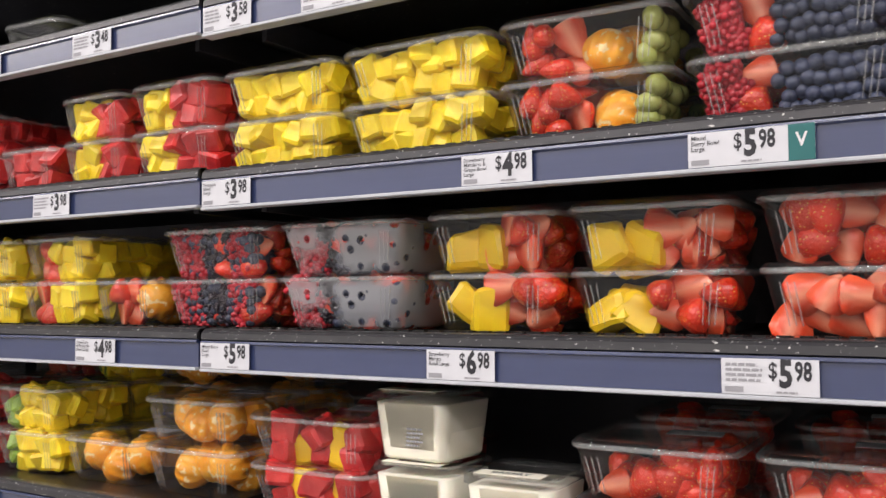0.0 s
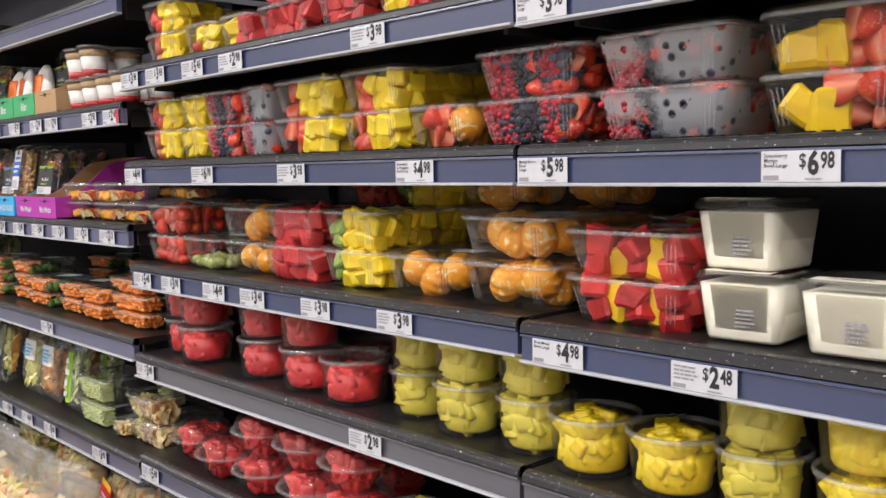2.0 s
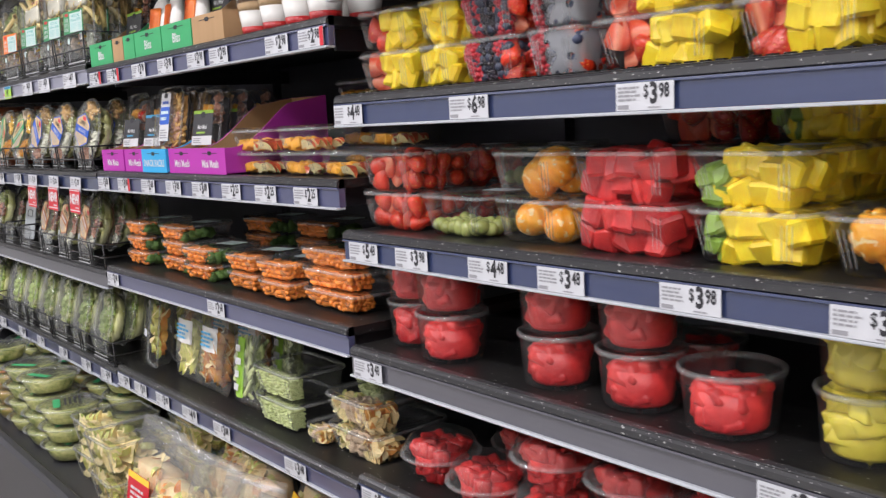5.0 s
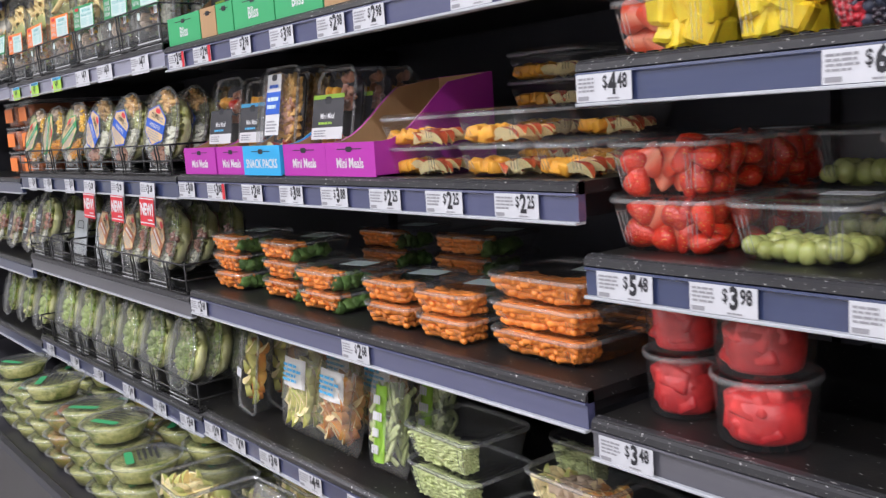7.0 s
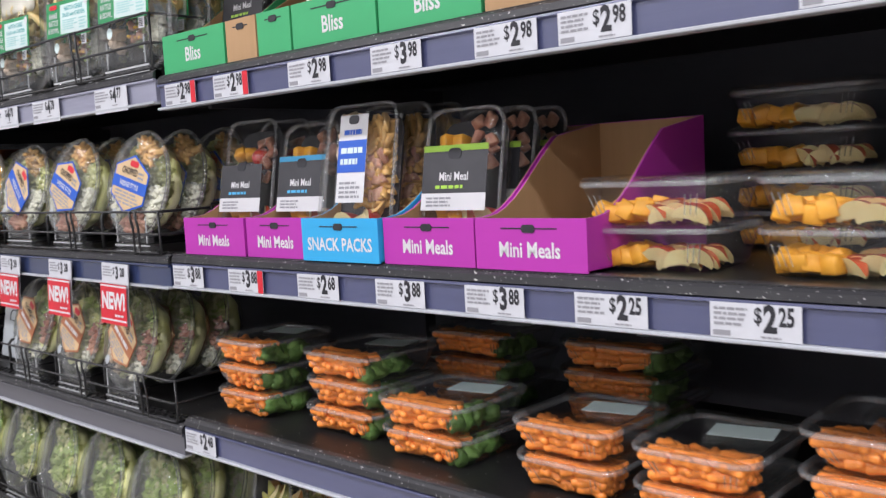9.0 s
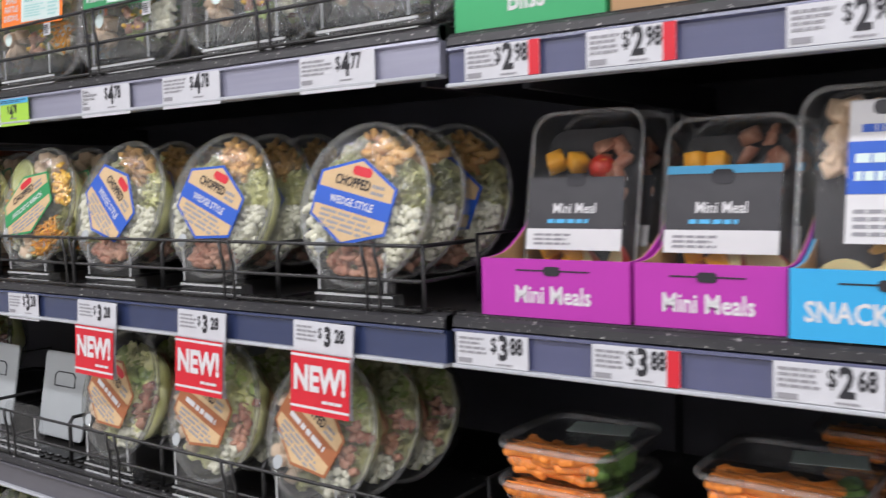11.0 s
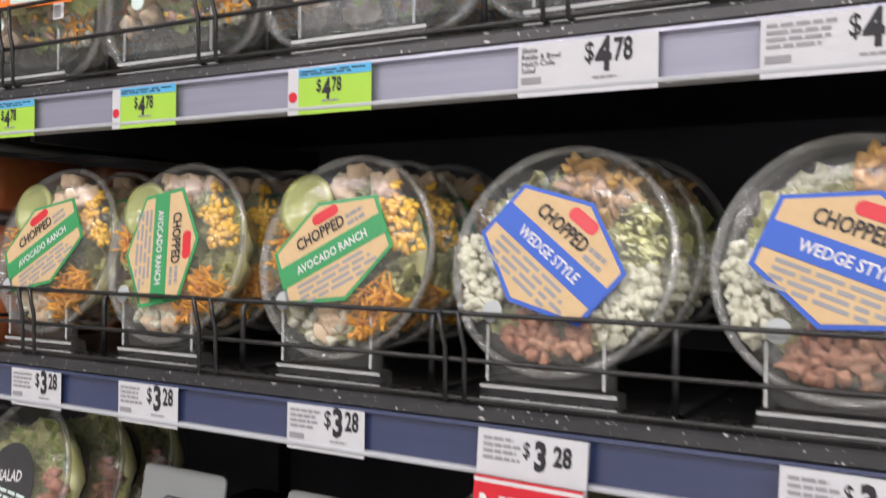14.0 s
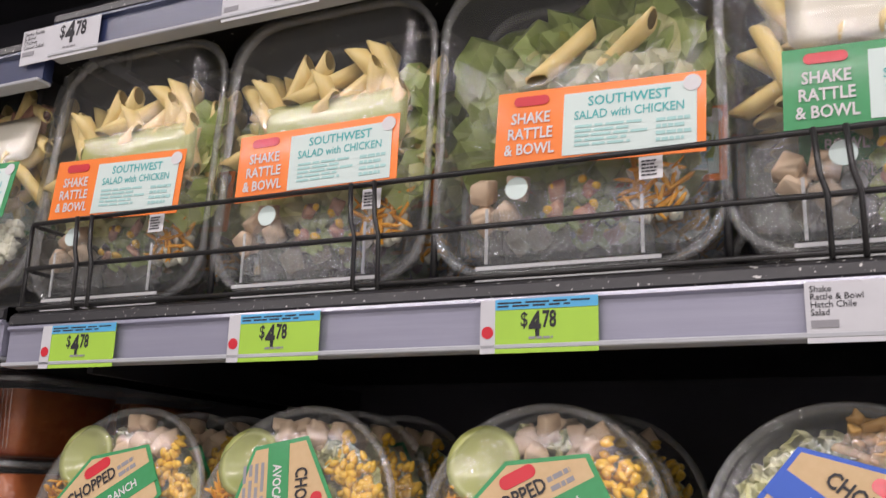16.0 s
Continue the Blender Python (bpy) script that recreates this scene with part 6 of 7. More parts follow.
def gusset_bag(seed=0):
    """Zip bag of sliced apples, full at the foot and pinched flat at the top, with a red and yellow panel."""
    key = ("gusset", seed)
    if key in PROTO:
        return PROTO[key]
    rng = random.Random(seed + 40)
    w, h, dep = 0.19, 0.25, 0.11
    ob = empty("apple_bag", OFFSTAGE, "clear zip bag of apple slices, red and yellow panel" if seed == 0 else "clear zip bag of pale apple slices", "fruit bag", "bags of cut fruit")
    off = Vector((seed * 5.3, 0.7, 2.1))
    bm = bmesh.new()
    rings = []
    for k in range(13):
        u = k / 12
        t = dep * (0.75 + 0.25 * min(1, u * 5)) * (1 - max(0.0, (u - 0.25) / 0.75) ** 1.1) + 0.004
        pts = [(x + 0.006 * noise.noise(Vector((x * 25, y * 25, u * 6)) + off), y + 0.008 * noise.noise(Vector((x * 30, u * 8, y * 25)) + off)) for x, y in rrect(w * (1 - 0.04 * math.sin(u * 3.1)), t, min(0.03, t * 0.45), 5)]
        rings.append((pts, u * h))
    loft(bm, rings)
    part("film", bm, M_BAG, ob, "crinkled clear film", True)
    bm = bmesh.new()
    loft(bm, [([(x * 0.86, y * 0.82) for x, y in pts], z * 0.94 + 0.004) for pts, z in rings[:8]])
    part("apple_pile", bm, M_PILE, ob, "", True)
    S = []
    for kind in ("sliced_apple", "green_apple_slice"):
        for q in range(30):
            z = rng.uniform(0.02, 0.15)
            y = rng.choice((-1, 1)) * dep * 0.4 * (1 - 1.3 * max(0.0, z / h - 0.25))
            S.append((kind, Matrix.Translation((rng.uniform(-0.068, 0.068), y, z)) @ Euler((rng.uniform(-3, 3), rng.uniform(-3, 3), rng.uniform(-3, 3))).to_matrix().to_4x4() @ Matrix.Scale(0.62, 4)))
    put_food(ob, S, True)
    if seed == 0:
        lab = part("printed_panel", box(-0.05, 0.05, -dep * 0.5 - 0.004, -dep * 0.5 - 0.002, 0.045, 0.13), M_RED, ob, "red printed panel")
        part("yellow_edge", box(-0.05, 0.05, -dep * 0.5 - 0.0046, -dep * 0.5 - 0.0041, 0.115, 0.13), M_CORN, lab)
        bars_on(lab, -0.035, 0.035, 0.06, 0.1, 3, pose(0, -dep * 0.5 - 0.0045, 0, 90), M_WHITE, 5)
    part("zip_strip", box(-w * 0.47, w * 0.47, -0.006, 0.006, h - 0.02, h - 0.015), M_BAG, ob)
    PROTO[key] = ob
    return ob


def cream_tub():
    key = "cream"
    if key in PROTO:
        return PROTO[key]
    w, h = 0.113, 0.076
    ob = empty("cream_tub", OFFSTAGE, "square clear tub full of cream-white topping with a paper wrap", "tub", "cream tubs")
    bm = bmesh.new()
    loft(bm, [(rrect(w * 0.8, w * 0.8, 0.012), 0.001), (rrect(w * 0.84, w * 0.84, 0.014), 0.005), (rrect(w * 0.95, w * 0.95, 0.014), h * 0.9), (rrect(w * 0.8, w * 0.8, 0.014), h * 0.91)])
    part("topping", bm, M_CREAM, ob, "", True)
    bm = bmesh.new()
    loft(bm, [(rrect(w * 0.82, w * 0.82, 0.012), 0), (rrect(w * 0.97, w * 0.97, 0.014), h - 0.003)], True, False)
    part("tub", bm, M_CLEAR, ob, "", True)
    bm = bmesh.new()
    loft(bm, [(rrect(w * 0.97, w * 0.97, 0.014), h - 0.004), (rrect(w * 1.03, w * 1.03, 0.016), h - 0.003), (rrect(w * 1.03, w * 1.03, 0.016), h + 0.003), (rrect(w * 0.95, w * 0.95, 0.014), h + 0.008), (rrect(w * 0.9, w * 0.9, 0.014), h + 0.003)], False, True)
    part("lid", bm, M_LID, ob, "", True)
    bm = bmesh.new()
    v = [bm.verts.new(p) for p in ((-w * 0.3, -w * 0.495 + 0.0, h - 0.008), (w * 0.34, -w * 0.495, h - 0.008), (w * 0.3, -w * 0.425, 0.012), (-w * 0.26, -w * 0.425, 0.012))]
    bm.faces.new(v)
    bmesh.ops.solidify(bm, geom=list(bm.faces), thickness=0.0006)
    lab = part("paper_wrap", bm, M_CREAM, ob, "white paper label folded over the front")
    bars_on(lab, -w * 0.02, w * 0.2, 0.018, h - 0.02, 8, pose(0, -w * 0.503, 0.0, 83), M_GREYINK, 4)
    part("paper_top", box(-w * 0.36, w * 0.36, -w * 0.5, -w * 0.28, h + 0.0085, h + 0.009), M_CREAM, ob)
    text_on(ob, "BAKERY", pose(0, -w * 0.42, h + 0.0093), 0.013, M_INK, 0.02, "CENTER", 1.0, "bakery_lettering")
    PROTO[key] = ob
    return ob

# ---- fruit bays ----
for row in (
    ("A2", -0.013, 0.190, "pineapple", 2), ("A2", 0.195, 0.417, "pineapple", 2), ("A2", 0.420, 0.630, "berry_mandarin", 2), ("A2", 0.636, 0.850, "mixed_berry", 2), ("A2", 0.86, 1.07, "mixed_berry", 2),
    ("B2", -0.203, -0.018, "pineapple_watermelon", 2), ("B2", -0.366, -0.207, "pineapple_watermelon", 2), ("B2", -0.520, -0.370, "watermelon", 1), ("B2", -0.72, -0.53, "watermelon", 2),
    ("B2", -0.86, -0.73, "pineapple_watermelon", 1), ("B2", -1.01, -0.87, "strawberry_pineapple", 1), ("B2", -1.195, -1.03, "strawberry_pineapple", 2),
    ("A3", -0.127, 0.085, "berries", 2), ("A3", 0.091, 0.300, "fogged_berry", 2), ("A3", 0.321, 0.497, "strawberry_mango", 2), ("A3", 0.503, 0.690, "strawberry_mango", 2), ("A3", 0.703, 0.90, "strawberry", 2), ("A3", 0.91, 1.10, "strawberry", 2),
    ("B3", -1.215, -1.05, "strawberry_pineapple", 2), ("B3", -1.045, -0.942, "pineapple", 2), ("B3", -0.940, -0.80, "berries", 2), ("B3", -0.795, -0.68, "fogged_berry", 2), ("B3", -0.672, -0.468, "strawberry_pineapple", 2),
    ("B3", -0.462, -0.285, "strawberry_pineapple", 2), ("B3", -0.283, -0.135, "strawberry_mandarin", 1),
    ("B4", -1.225, -1.06, "strawberry", 2), ("B4", -1.055, -0.885, "grape", 1), ("B4", -0.880, -0.728, "mandarin", 2), ("B4", -0.722, -0.533, "watermelon", 2), ("B4", -0.527, -0.356, "pineapple_kiwi", 2),
    ("B4", -0.350, -0.172, "mandarin", 1), ("B4", -0.168, 0.020, "mandarin", 2), ("A4", 0.034, 0.243, "melon_mix", 2), ("A4", 0.503, 0.685, "strawberry", 2), ("A4", 0.695, 0.88, "strawberry", 2), ("A4", 0.89, 1.07, "strawberry", 2),
):
    stack(*row, h=0.064 if row[0] != "A4" else 0.06, lift=0.0695 if row[0] != "A4" else 0.064)
for key, x, kind, count, dia, y in (
    ("B5", -1.150, "watermelon", 2, 0.110, 0.10), ("B5", -1.020, "watermelon", 2, 0.128, 0.075), ("B5", -0.780, "watermelon", 2, 0.128, 0.085), ("B5", -0.625, "watermelon", 2, 0.128, 0.085), ("B5", -0.480, "watermelon", 1, 0.135, 0.08),
    ("B5", -0.318, "honeydew", 2, 0.115, 0.10), ("B5", -0.185, "honeydew", 2, 0.125, 0.085), ("B5", -0.050, "honeydew", 2, 0.125, 0.09),
    ("A5", 0.066, "pineapple", 1, 0.135, 0.08), ("A5", 0.196, "pineapple", 1, 0.135, 0.085), ("A5", 0.315, "honeydew", 2, 0.12, 0.09), ("A5", 0.445, "pineapple", 2, 0.125, 0.085), ("A5", 0.58, "pineapple", 2, 0.125, 0.085),
):
    for k in range(count):
        place(cup(kind, dia, 0.08, k), x, y, SURF[key] + 0.002 + k * 0.0825, WOB.uniform(-4, 4), "cups on the shelves")
for x, y, n in ((-1.10, 0.10, 1), (-0.94, 0.075, 1), (-0.785, 0.075, 2), (-0.63, 0.08, 2), (-0.475, 0.075, 2), (-1.02, 0.25, 1), (-0.86, 0.235, 2), (-0.70, 0.24, 2), (-0.55, 0.24, 1)):
    for k in range(n):
        place(dome("watermelon", 0.15, (k + int(abs(x) * 20)) % 2), x + WOB.uniform(-0.006, 0.006), y, SURF["B6"] + 0.002 + 0.085 * k, WOB.uniform(-20, 20), "domed bowls on the bottom shelf")
place(cup("honeydew", 0.125, 0.08, 0), -0.32, 0.08, SURF["B6"] + 0.002, 0, "cups on the shelves")
place(cup("honeydew", 0.125, 0.08, 1), -0.18, 0.085, SURF["B6"] + 0.002, 0, "cups on the shelves")
for k in range(2):
    place(cream_tub(), 0.303, 0.095, SURF["A4"] + 0.002 + 0.086 * k, WOB.uniform(-3, 3), "cream tubs")
place(cream_tub(), 0.436, 0.085, SURF["A4"] + 0.002, 2.0, "cream tubs")
for key, x0, x1, kind, count in (("B4", -0.52, -0.36, "pineapple_kiwi", 3), ("B4", -0.35, -0.18, "mandarin", 3), ("B4", -0.16, 0.02, "mandarin", 3), ("B4", -0.72, -0.54, "strawberry", 3), ("B4", -1.21, -1.06, "strawberry", 2),
                                 ("B4", -1.05, -0.89, "grape", 2), ("A4", 0.04, 0.24, "melon_mix", 2), ("A4", 0.51, 0.68, "strawberry", 2), ("A4", 0.7, 0.87, "strawberry", 2),
                                 ("A2", 0.2, 0.41, "pineapple", 2), ("A2", 0.0, 0.18, "pineapple", 2), ("A2", 0.43, 0.62, "berry_mandarin", 2), ("B3", -0.45, -0.3, "pineapple", 2), ("B3", -0.3, -0.1, "pineapple", 2), ("B3", -0.66, -0.48, "strawberry_pineapple", 2)):
    stack(key, x0, x1, kind, 0, 0.035, behind=count)
place(tub("grape", 0.15, 0.15, 0.05), -0.47, 0.13, SURF["B1"] + 0.002, 3, "packs on the shelves")
for x in (-0.27, 0.02):
    place(cup("watermelon", 0.128, 0.07, 0), x - 0.35, 0.22, SURF["B5"] + 0.002, 0, "cups on the shelves")

# ---- vegetable and snack bay ----
for x0, x1, colour, words, cname, y in ((-2.447, -2.283, M_PURPLE, "Mini Meals", "purple", 0.006), (-2.281, -2.143, M_PURPLE, "Mini Meals", "purple", 0.008), (-2.141, -1.987, M_CYAN, "SNACK PACKS", "blue", 0.0),
                                        (-1.985, -1.832, M_PURPLE, "Mini Meals", "purple", 0.006), (-1.830, -1.676, M_PURPLE, "Mini Meals", "purple", 0.004)):
    display_box(x0, x1, "C2", colour, words, y, cname=cname)
for x, style in ((-2.372, "black"), (-2.22, "navy"), (-2.08, "blue"), (-1.915, "lime")):
    for k in range(3):
        place(meal_pack(style), x + 0.003 * k, 0.095 + 0.055 * k - (0.025 if style == "blue" else 0), SURF["C2"] + 0.008 + (0.018 if style == "blue" else 0), 0, "meal packs in display boxes", 80 - 2 * k)
for x0, x1, count, y in ((-1.716, -1.545, 2, 0.03), (-1.520, -1.36, 2, 0.03), (-1.353, -1.238, 1, 0.03), (-1.66, -1.48, 4, 0.27), (-1.47, -1.33, 2, 0.22)):
    stack("C2", x0, x1, "snack", count, y, 0.13, 0.043, 0.0485, "snack_tray")
for x0, x1, kind, count, y in ((-2.475, -2.33, "carrot_broccoli", 3, 0.05), (-2.255, -2.09, "carrot_broccoli", 3, 0.06), (-2.068, -1.905, "carrot_broccoli", 2, 0.04), (-1.84, -1.69, "carrot", 2, 0.05), (-1.67, -1.52, "carrot", 2, 0.04), (-1.49, -1.28, "carrot", 3, 0.05),
                            (-2.2, -2.02, "carrot_broccoli", 3, 0.28), (-1.95, -1.76, "carrot_broccoli", 3, 0.30), (-1.5, -1.3, "carrot", 2, 0.26)):
    stack("C3", x0, x1, kind, count, y, 0.16, 0.037, 0.0425, "vegetable_tray")
    place_label = part("lid_sticker", box(0, 0.07, 0, 0.045, 0, 0.0005), M_PALE, None)
    place_label.matrix_basis = pose(x1 - 0.085, y + 0.07, SURF["C3"] + 0.0445 + 0.0425 * (count - 1), 0, 0, 12)
    tagged(place_label, "pale blue paper sticker on a vegetable tray lid", "sticker", "lid stickers")
# green display boxes and yogurt above
for x0, x1, plain, high in ((-2.478, -2.307, False, 0.15), (-2.303, -2.228, True, 0.13), (-2.226, -2.15, False, 0.12), (-2.147, -1.98, False, 0.12), (-1.977, -1.81, False, 0.12), (-1.806, -1.65, True, 0.15)):
    display_box(x0, x1, "C1", M_CARD if plain else M_BLISS, "" if plain or x1 - x0 < 0.1 else "Bliss", 0.012, 0.24, 0.06, high, "brown" if plain else "green", 0.03)
for x, rz in ((-2.14, 10), (-2.06, -8), (-1.93, 6)):
    copy_thing(oval_pack(), pose(x, 0.07, SURF["C1"] + 0.006, -10, 0, rz))
for x in (-2.39, -1.86):
    place(meal_pack("lime"), x, 0.14, SURF["C1"] + 0.008, 0, "meal packs in display boxes", 82)
for k in range(2):
    for x in (-1.60, -1.51, -1.42, -1.33):
        for y in (0.06, 0.15):
            if k == 0 or x in (-1.60, -1.51):
                place(parfait(), x, y, SURF["C1"] + 0.002 + 0.08 * k, 0, "yogurt cups on the shelf")
# standing bags and packs
stand = lambda p, x, y, z, rx=-8, rz=0: copy_thing(p, pose(x, y, z, rx, 0, rz))
z4 = SURF["C4"] + 0.002
for x, y in ((-2.37, 0.10), (-2.36, 0.17), (-2.25, 0.20)):
    copy_thing(apple_pack(), pose(x, y, z4, 82, 0, -10))
for x, y, style, w, h in ((-2.15, 0.08, "blue_apple", 0.14, 0.19), (-2.0, 0.08, "wide", 0.14, 0.19), (-2.12, 0.17, "blue_apple", 0.14, 0.19), (-1.97, 0.17, "wide", 0.14, 0.19), (-1.825, 0.08, "celery", 0.11, 0.2), (-1.80, 0.17, "celery", 0.11, 0.2)):
    stand(bag(style, w, h, 0.055), x, y, z4)
stack("C4", -1.73, -1.53, "greens", 2, 0.04, 0.15, 0.062, 0.0675, "salad_box")
stack("C4", -1.49, -1.36, "greens", 2, 0.16, 0.13, 0.062, 0.0675, "salad_box")
stack("C4", -1.43, -1.25, "mixed_tray", 2, 0.05, 0.2, 0.058, 0.0635, "snack_tray")
stack("C4", -1.50, -1.43, "mixed_tray", 1, 0.04, 0.1, 0.04, 0.05, "snack_tray")
# tubs and bags heaped on the deep bottom deck
W = random.Random(5)
for i in range(5):
    copy_thing(gusset_bag(i % 3), pose(-1.96 + i * 0.165 + W.uniform(-0.02, 0.02), -0.13 + W.uniform(-0.02, 0.02), 0.365, -12 + W.uniform(-8, 8), W.uniform(-6, 6), W.uniform(-12, 12)))
for i in range(4):
    copy_thing(gusset_bag((i + 1) % 3), pose(-1.92 + i * 0.19 + W.uniform(-0.02, 0.02), 0.06, 0.365, -16 + W.uniform(-8, 8), W.uniform(-8, 8), W.uniform(-20, 20)))
for i in range(4):
    copy_thing(bag("wide", 0.17, 0.2, 0.07, i % 2), pose(-2.1 + i * 0.2, 0.25, 0.365, -12, W.uniform(-8, 8), W.uniform(-15, 15)))
for x, y, z, rz in ((-2.13, -0.10, 0.10, 3), (-2.13, -0.10, 0.0, -3), (-2.12, 0.12, 0.1, -3), (-2.12, 0.12, 0.0, 2), (-2.34, -0.07, 0.0, 2), (-2.34, -0.07, 0.09, -2), (-2.33, 0.12, 0.0, 2)):
    place(tub("apple", 0.19, 0.2, 0.085, 0, True, "apple_tub"), x, y, 0.365 + z, rz, "apple tubs on the bottom deck")
for x, y, rx, rz in ((-2.40, 0.22, -20, 10), (-2.36, 0.3, -14, -14), (-2.30, 0.27, -30, 5)):
    copy_thing(snack_bag(), pose(x, y, 0.365, rx, 0, rz))

# ---- salad bay ----
rack("D1", ((-3.783, -3.764), (-3.472, -3.449), (-3.104, -3.083), (-2.76, -2.74)), -3.852, -2.50, (0.0, 0.045, 0.092))
rack("D2", ((-3.466, -3.444), (-3.187, -3.169), (-2.837, -2.819), (-2.60, -2.582), (-3.74, -3.72)), -3.85, -2.52)
rack("D3", ((-3.60, -3.58), (-3.38, -3.36), (-3.10, -3.08), (-2.85, -2.83), (-2.62, -2.60)), -3.85, -2.51)
rack("D4", ((-3.70, -3.68), (-3.40, -3.38), (-3.10, -3.08), (-2.80, -2.78)), -3.85, -2.51)
zb = {k: SURF[k] + 0.012 for k in ("D1", "D2", "D3", "D4")}
lean = lambda deg: 90 - deg
for x, style, turn, tilt in ((-2.630, "wedge", -14, 12), (-2.878, "wedge", -22, 14), (-3.098, "wedge", -38, 16), (-3.316, "ranch", 30, 14), (-3.536, "ranch", -80, 14), (-3.73, "ranch", 35, 14)):
    for k in range(3):
        y, z = 0.062 + 0.075 * k, zb["D2"] + 0.097 * math.cos(radians(tilt))
        ob = copy_thing(salad_bowl(style, turn), pose(x + WOB.uniform(-0.008, 0.008) * k, y + 0.02, z + 0.002 * k, lean(tilt), WOB.uniform(-2, 2), 0))
    pusher("D2", x)
for x, style, turn in ((-2.715, "brown", -24), (-2.915, "brown", -14), (-3.125, "brown", -20), (-3.80, "purple", 10)):
    for k in range(3):
        copy_thing(salad_bowl(style, turn), pose(x + 0.01 * k, 0.09 + 0.07 * k, zb["D3"] + 0.097, lean(15), WOB.uniform(-3, 3), -6))
    pusher("D3", x)
for x in (-3.375, -3.595):
    pusher("D3", x, 0.13, True)
for x, style in ((-3.762, "orange_sachet"), (-3.527, "orange_pasta"), (-3.288, "orange_leaf"), (-3.048, "green"), (-2.80, "green"), (-2.60, "green")):
    for k in range(3):
        copy_thing(shaker_pack(style), pose(x + 0.006 * k, 0.068 + 0.07 * k, SURF["D1"] + 0.008, lean(2.5), 0, 0))
    pusher("D1", x, 0.15)
for x in (-3.64, -3.408, -3.168, -2.925):
    divider("D1", x)
for x in (-3.64, -3.435, -3.215, -3.0, -2.77):
    divider("D2", x)
for x in (-3.70, -3.485, -3.25, -3.02, -2.81):
    divider("D3", x)
for x in (-2.66, -2.86, -3.05, -3.24, -3.44, -3.64):
    for k in range(3):
        copy_thing(salad_bowl("plain", 0), pose(x, 0.08 + 0.07 * k, zb["D4"] + 0.097, lean(15), WOB.uniform(-3, 3), -6))
    pusher("D4", x)
# stacked salad tubs on the deep bottom deck
for i in range(7):
    for j in range(3):
        n = (3, 4, 4, 3, 4)[(i + 2 * j) % 5]
        for k in range(n):
            place(round_tub("tan" if (i + j) % 5 == 3 else "green"), -2.61 - i * 0.185 + 0.02 * (j % 2), -0.11 + j * 0.185, 0.363 + k * 0.0555, W.uniform(-40, 40), "salad tubs in stacks")
# red tubs that begin the next bay
for y, n in ((0.06, 3), (0.24, 3)):
    stack("E2", -4.075, -3.90, "salsa", n, y, 0.16, 0.085, 0.0905, "salsa_tub")
    stack("E2", -4.27, -4.09, "salsa", n, y, 0.16, 0.085, 0.0905, "salsa_tub")
for x in (-4.0, -4.25):
    for k in range(2):
        copy_thing(shaker_pack("green"), pose(x, 0.062 + 0.07 * k, SURF["E1"] + 0.014, lean(8), 0, 0))
for x in (-3.98, -4.2, -4.42):
    for k in range(2):
        copy_thing(salad_bowl("purple", 10), pose(x, 0.09 + 0.07 * k, SURF["E3"] + 0.11, lean(15), 0, -6))
        copy_thing(salad_bowl("plain", 0), pose(x, 0.09 + 0.07 * k, SURF["E4"] + 0.11, lean(15), 0, -6))

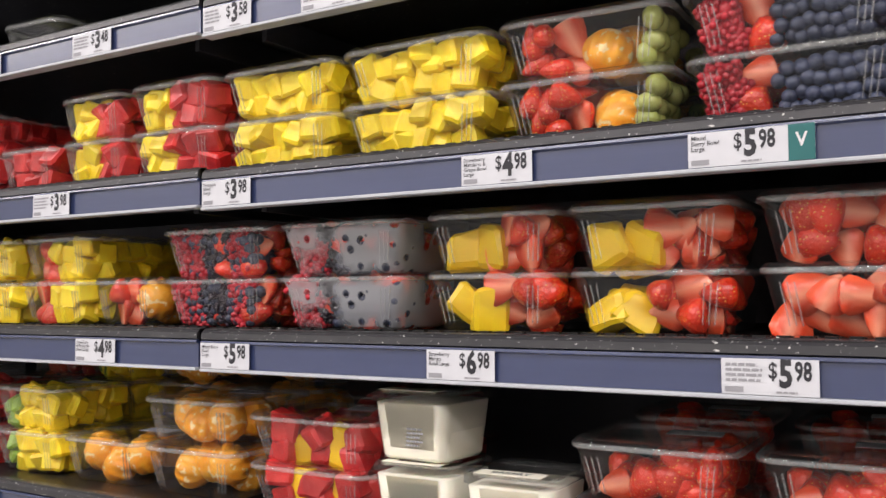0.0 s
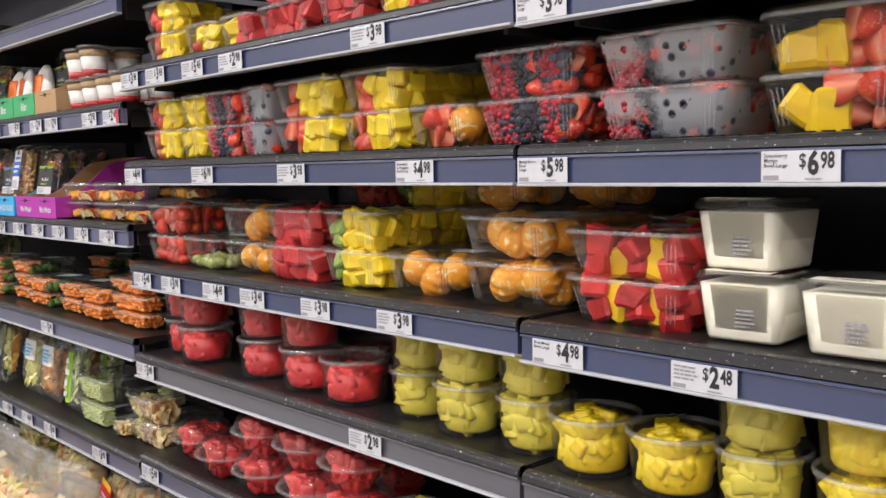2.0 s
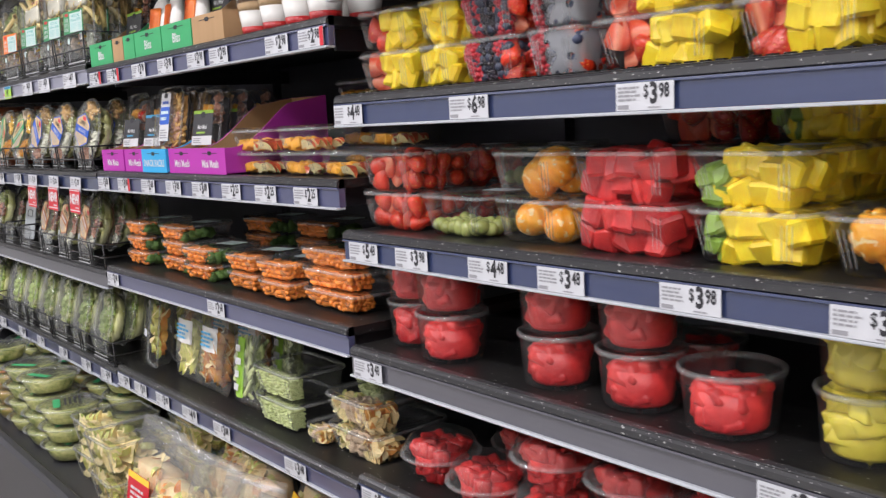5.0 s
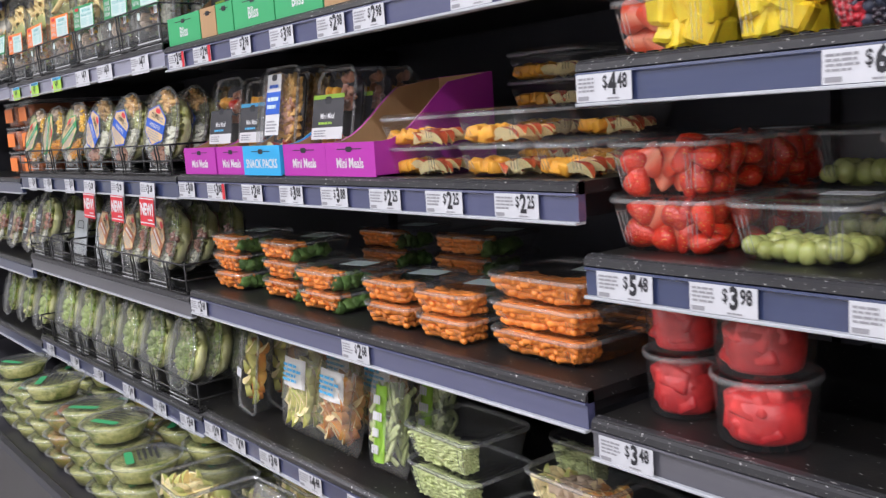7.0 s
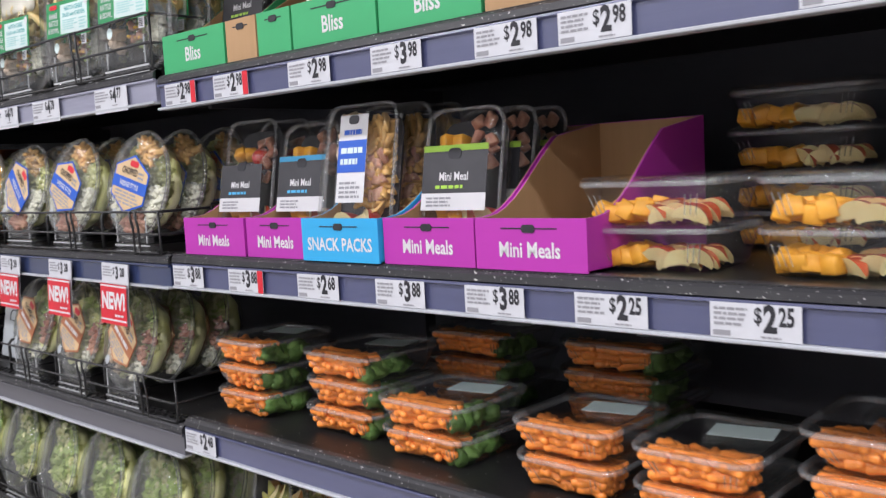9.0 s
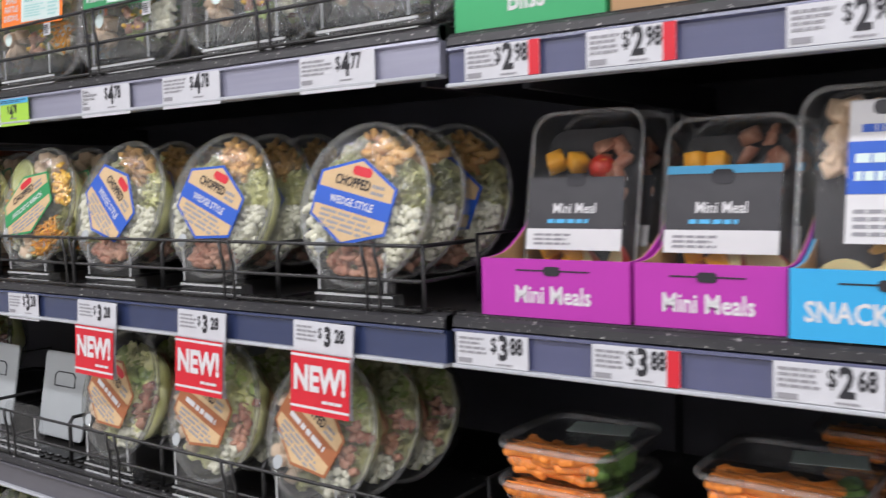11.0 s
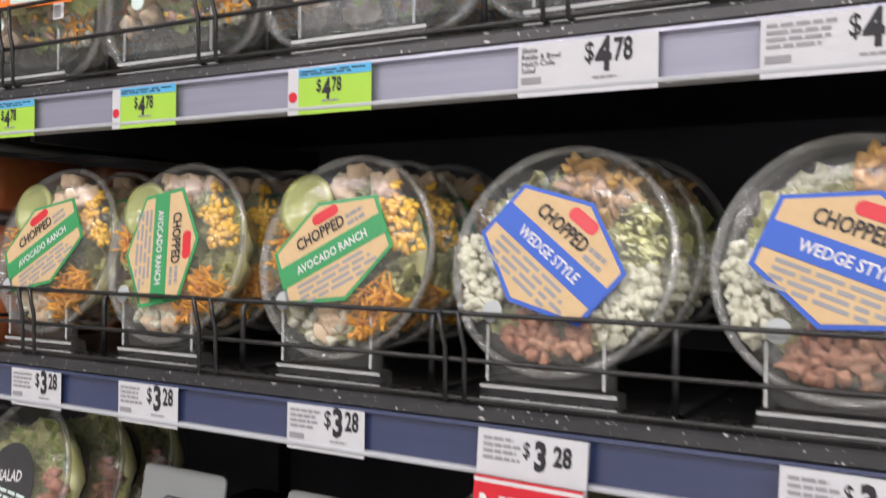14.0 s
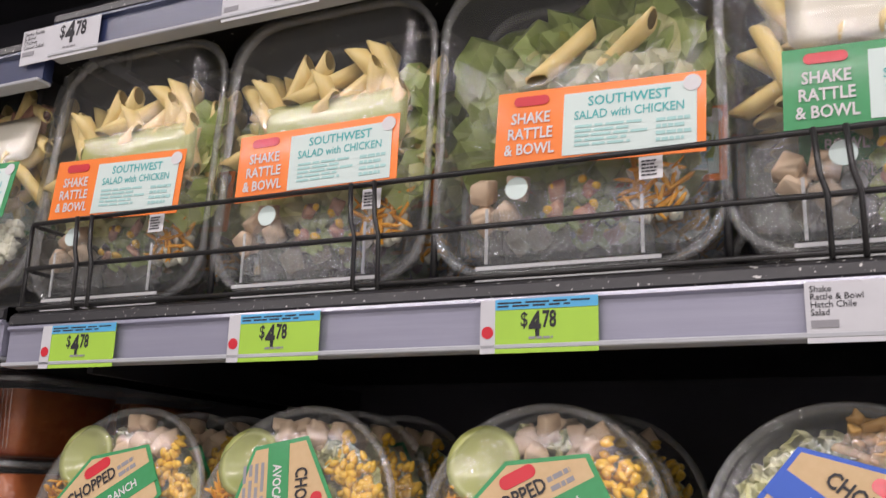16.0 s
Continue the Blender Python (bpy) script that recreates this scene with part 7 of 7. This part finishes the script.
# ---- price tags ----
for key, x, a, b, words, extra in (
    ("A2", 0.006, "3", "98", "Pineapple\nBowl,\nLarge", None), ("A2", 0.405, "4", "98", "Strawberry\nMandarin &\nGrape Bowl\nLarge", None), ("A2", 0.657, "5", "98", "Mixed\nBerry Bowl\nLarge", "vegan"),
    ("A3", -0.003 + 0.008, "5", "98", "Mixed Berry\nBowl\nLarge", None), ("A3", 0.358, "6", "98", "Strawberry\nMango\nBowl Large", None), ("A3", 0.684, "5", "98", "", None),
    ("A4", 0.028, "4", "98", "Fruit Mixed\nBowl Large", None), ("A4", 0.246, "2", "48", "", None), ("A4", 0.528, "5", "98", "Strawberry\nBowl Large", None),
    ("A1", 0.006, "3", "58", "", None), ("A1", 0.176, "4", "98", "", None), ("B1", -0.266, "3", "48", "", None), ("B1", -0.53, "3", "48", "", None),
    ("B2", -1.215, "3", "98", "", None), ("B2", -1.09, "3", "48", "", None), ("B2", -0.925, "5", "48", "", None), ("B2", -0.775, "2", "98", "", None), ("B2", -0.355, "3", "98", "", None),
    ("B3", -1.22, "4", "48", "", None), ("B3", -0.903, "6", "98", "", None), ("B3", -0.583, "3", "98", "", None), ("B3", -0.25, "4", "98", "Strawberry\n& Pineapple\nBowl Large", None),
    ("B4", -1.20, "5", "48", "", None), ("B4", -1.062, "3", "98", "", None), ("B4", -0.877, "4", "48", "", None), ("B4", -0.73, "3", "48", "", None), ("B4", -0.522, "3", "98", "", None), ("B4", -0.307, "3", "98", "", None),
    ("B5", -1.207, "3", "48", "", None), ("B5", -0.39, "2", "98", "", None), ("B6", -1.21, "5", "48", "", None),
    ("C1", -2.455, "2", "98", "", "red"), ("C1", -2.32, "2", "98", "", "red"), ("C1", -2.142, "2", "98", "", None), ("C1", -1.978, "3", "98", "", None), ("C1", -1.81, "2", "98", "", None), ("C1", -1.697, "2", "98", "", None), ("C1", -1.45, "2", "98", "", None), ("C1", -1.325, "2", "98", "", "red"),
    ("C2", -2.473, "3", "88", "", None), ("C2", -2.318, "3", "88", "", "red"), ("C2", -2.152, "2", "68", "", None), ("C2", -1.994, "3", "88", "", None), ("C2", -1.843, "3", "88", "", None), ("C2", -1.690, "2", "25", "", None), ("C2", -1.538, "2", "25", "", None), ("C2", -1.382, "2", "25", "", None),
    ("C3", -2.475, "2", "48", "", None), ("C3", -1.815, "2", "68", "", None),
    ("C4", -2.47, "2", "98", "", None), ("C4", -2.345, "2", "98", "", None), ("C4", -2.19, "3", "48", "", None), ("C4", -2.02, "4", "48", "", None), ("C4", -1.84, "3", "88", "", None), ("C4", -1.5, "3", "48", "", None),
    ("D0", -3.900, "4", "78", "Shake Rattle\n& Bowl\nChicken\nCaesar Salad", None), ("D0", -3.629, "4", "78", "Shake Rattle\n& Bowl\nCaesar Salad", None),
    ("D1", -3.117, "4", "78", "Shake\nRattle & Bowl\nHatch Chile\nSalad", None), ("D1", -2.934, "4", "78", "", None), ("D1", -2.684, "4", "77", "", None),
    ("D2", -3.572, "3", "28", "", None), ("D2", -3.346, "3", "28", "", None), ("D2", -3.75, "3", "28", "", None),
    ("D4", -3.79, "3", "48", "", None), ("D4", -3.52, "3", "48", "", None), ("D4", -3.285, "3", "48", "", None), ("D4", -3.03, "3", "48", "", None), ("D4", -2.80, "3", "48", "", None), ("D4", -2.62, "3", "48", "", None),
):
    price_tag(key, x, a, b, words, 0.115 if extra == "vegan" else (0.112 if key in ("D0", "D1") else 0.086), "white", extra)
for x in (-3.806, -3.585, -3.349):
    price_tag("D1", x, "4", "78", "", 0.092, "lime")
for x in (-3.153, -2.924, -2.711):
    new_sign(x)

# the first of each kind were only patterns: take them away
for ob in set(PROTO.values()):
    for o in (*ob.children_recursive, ob):
        bpy.data.objects.remove(o)
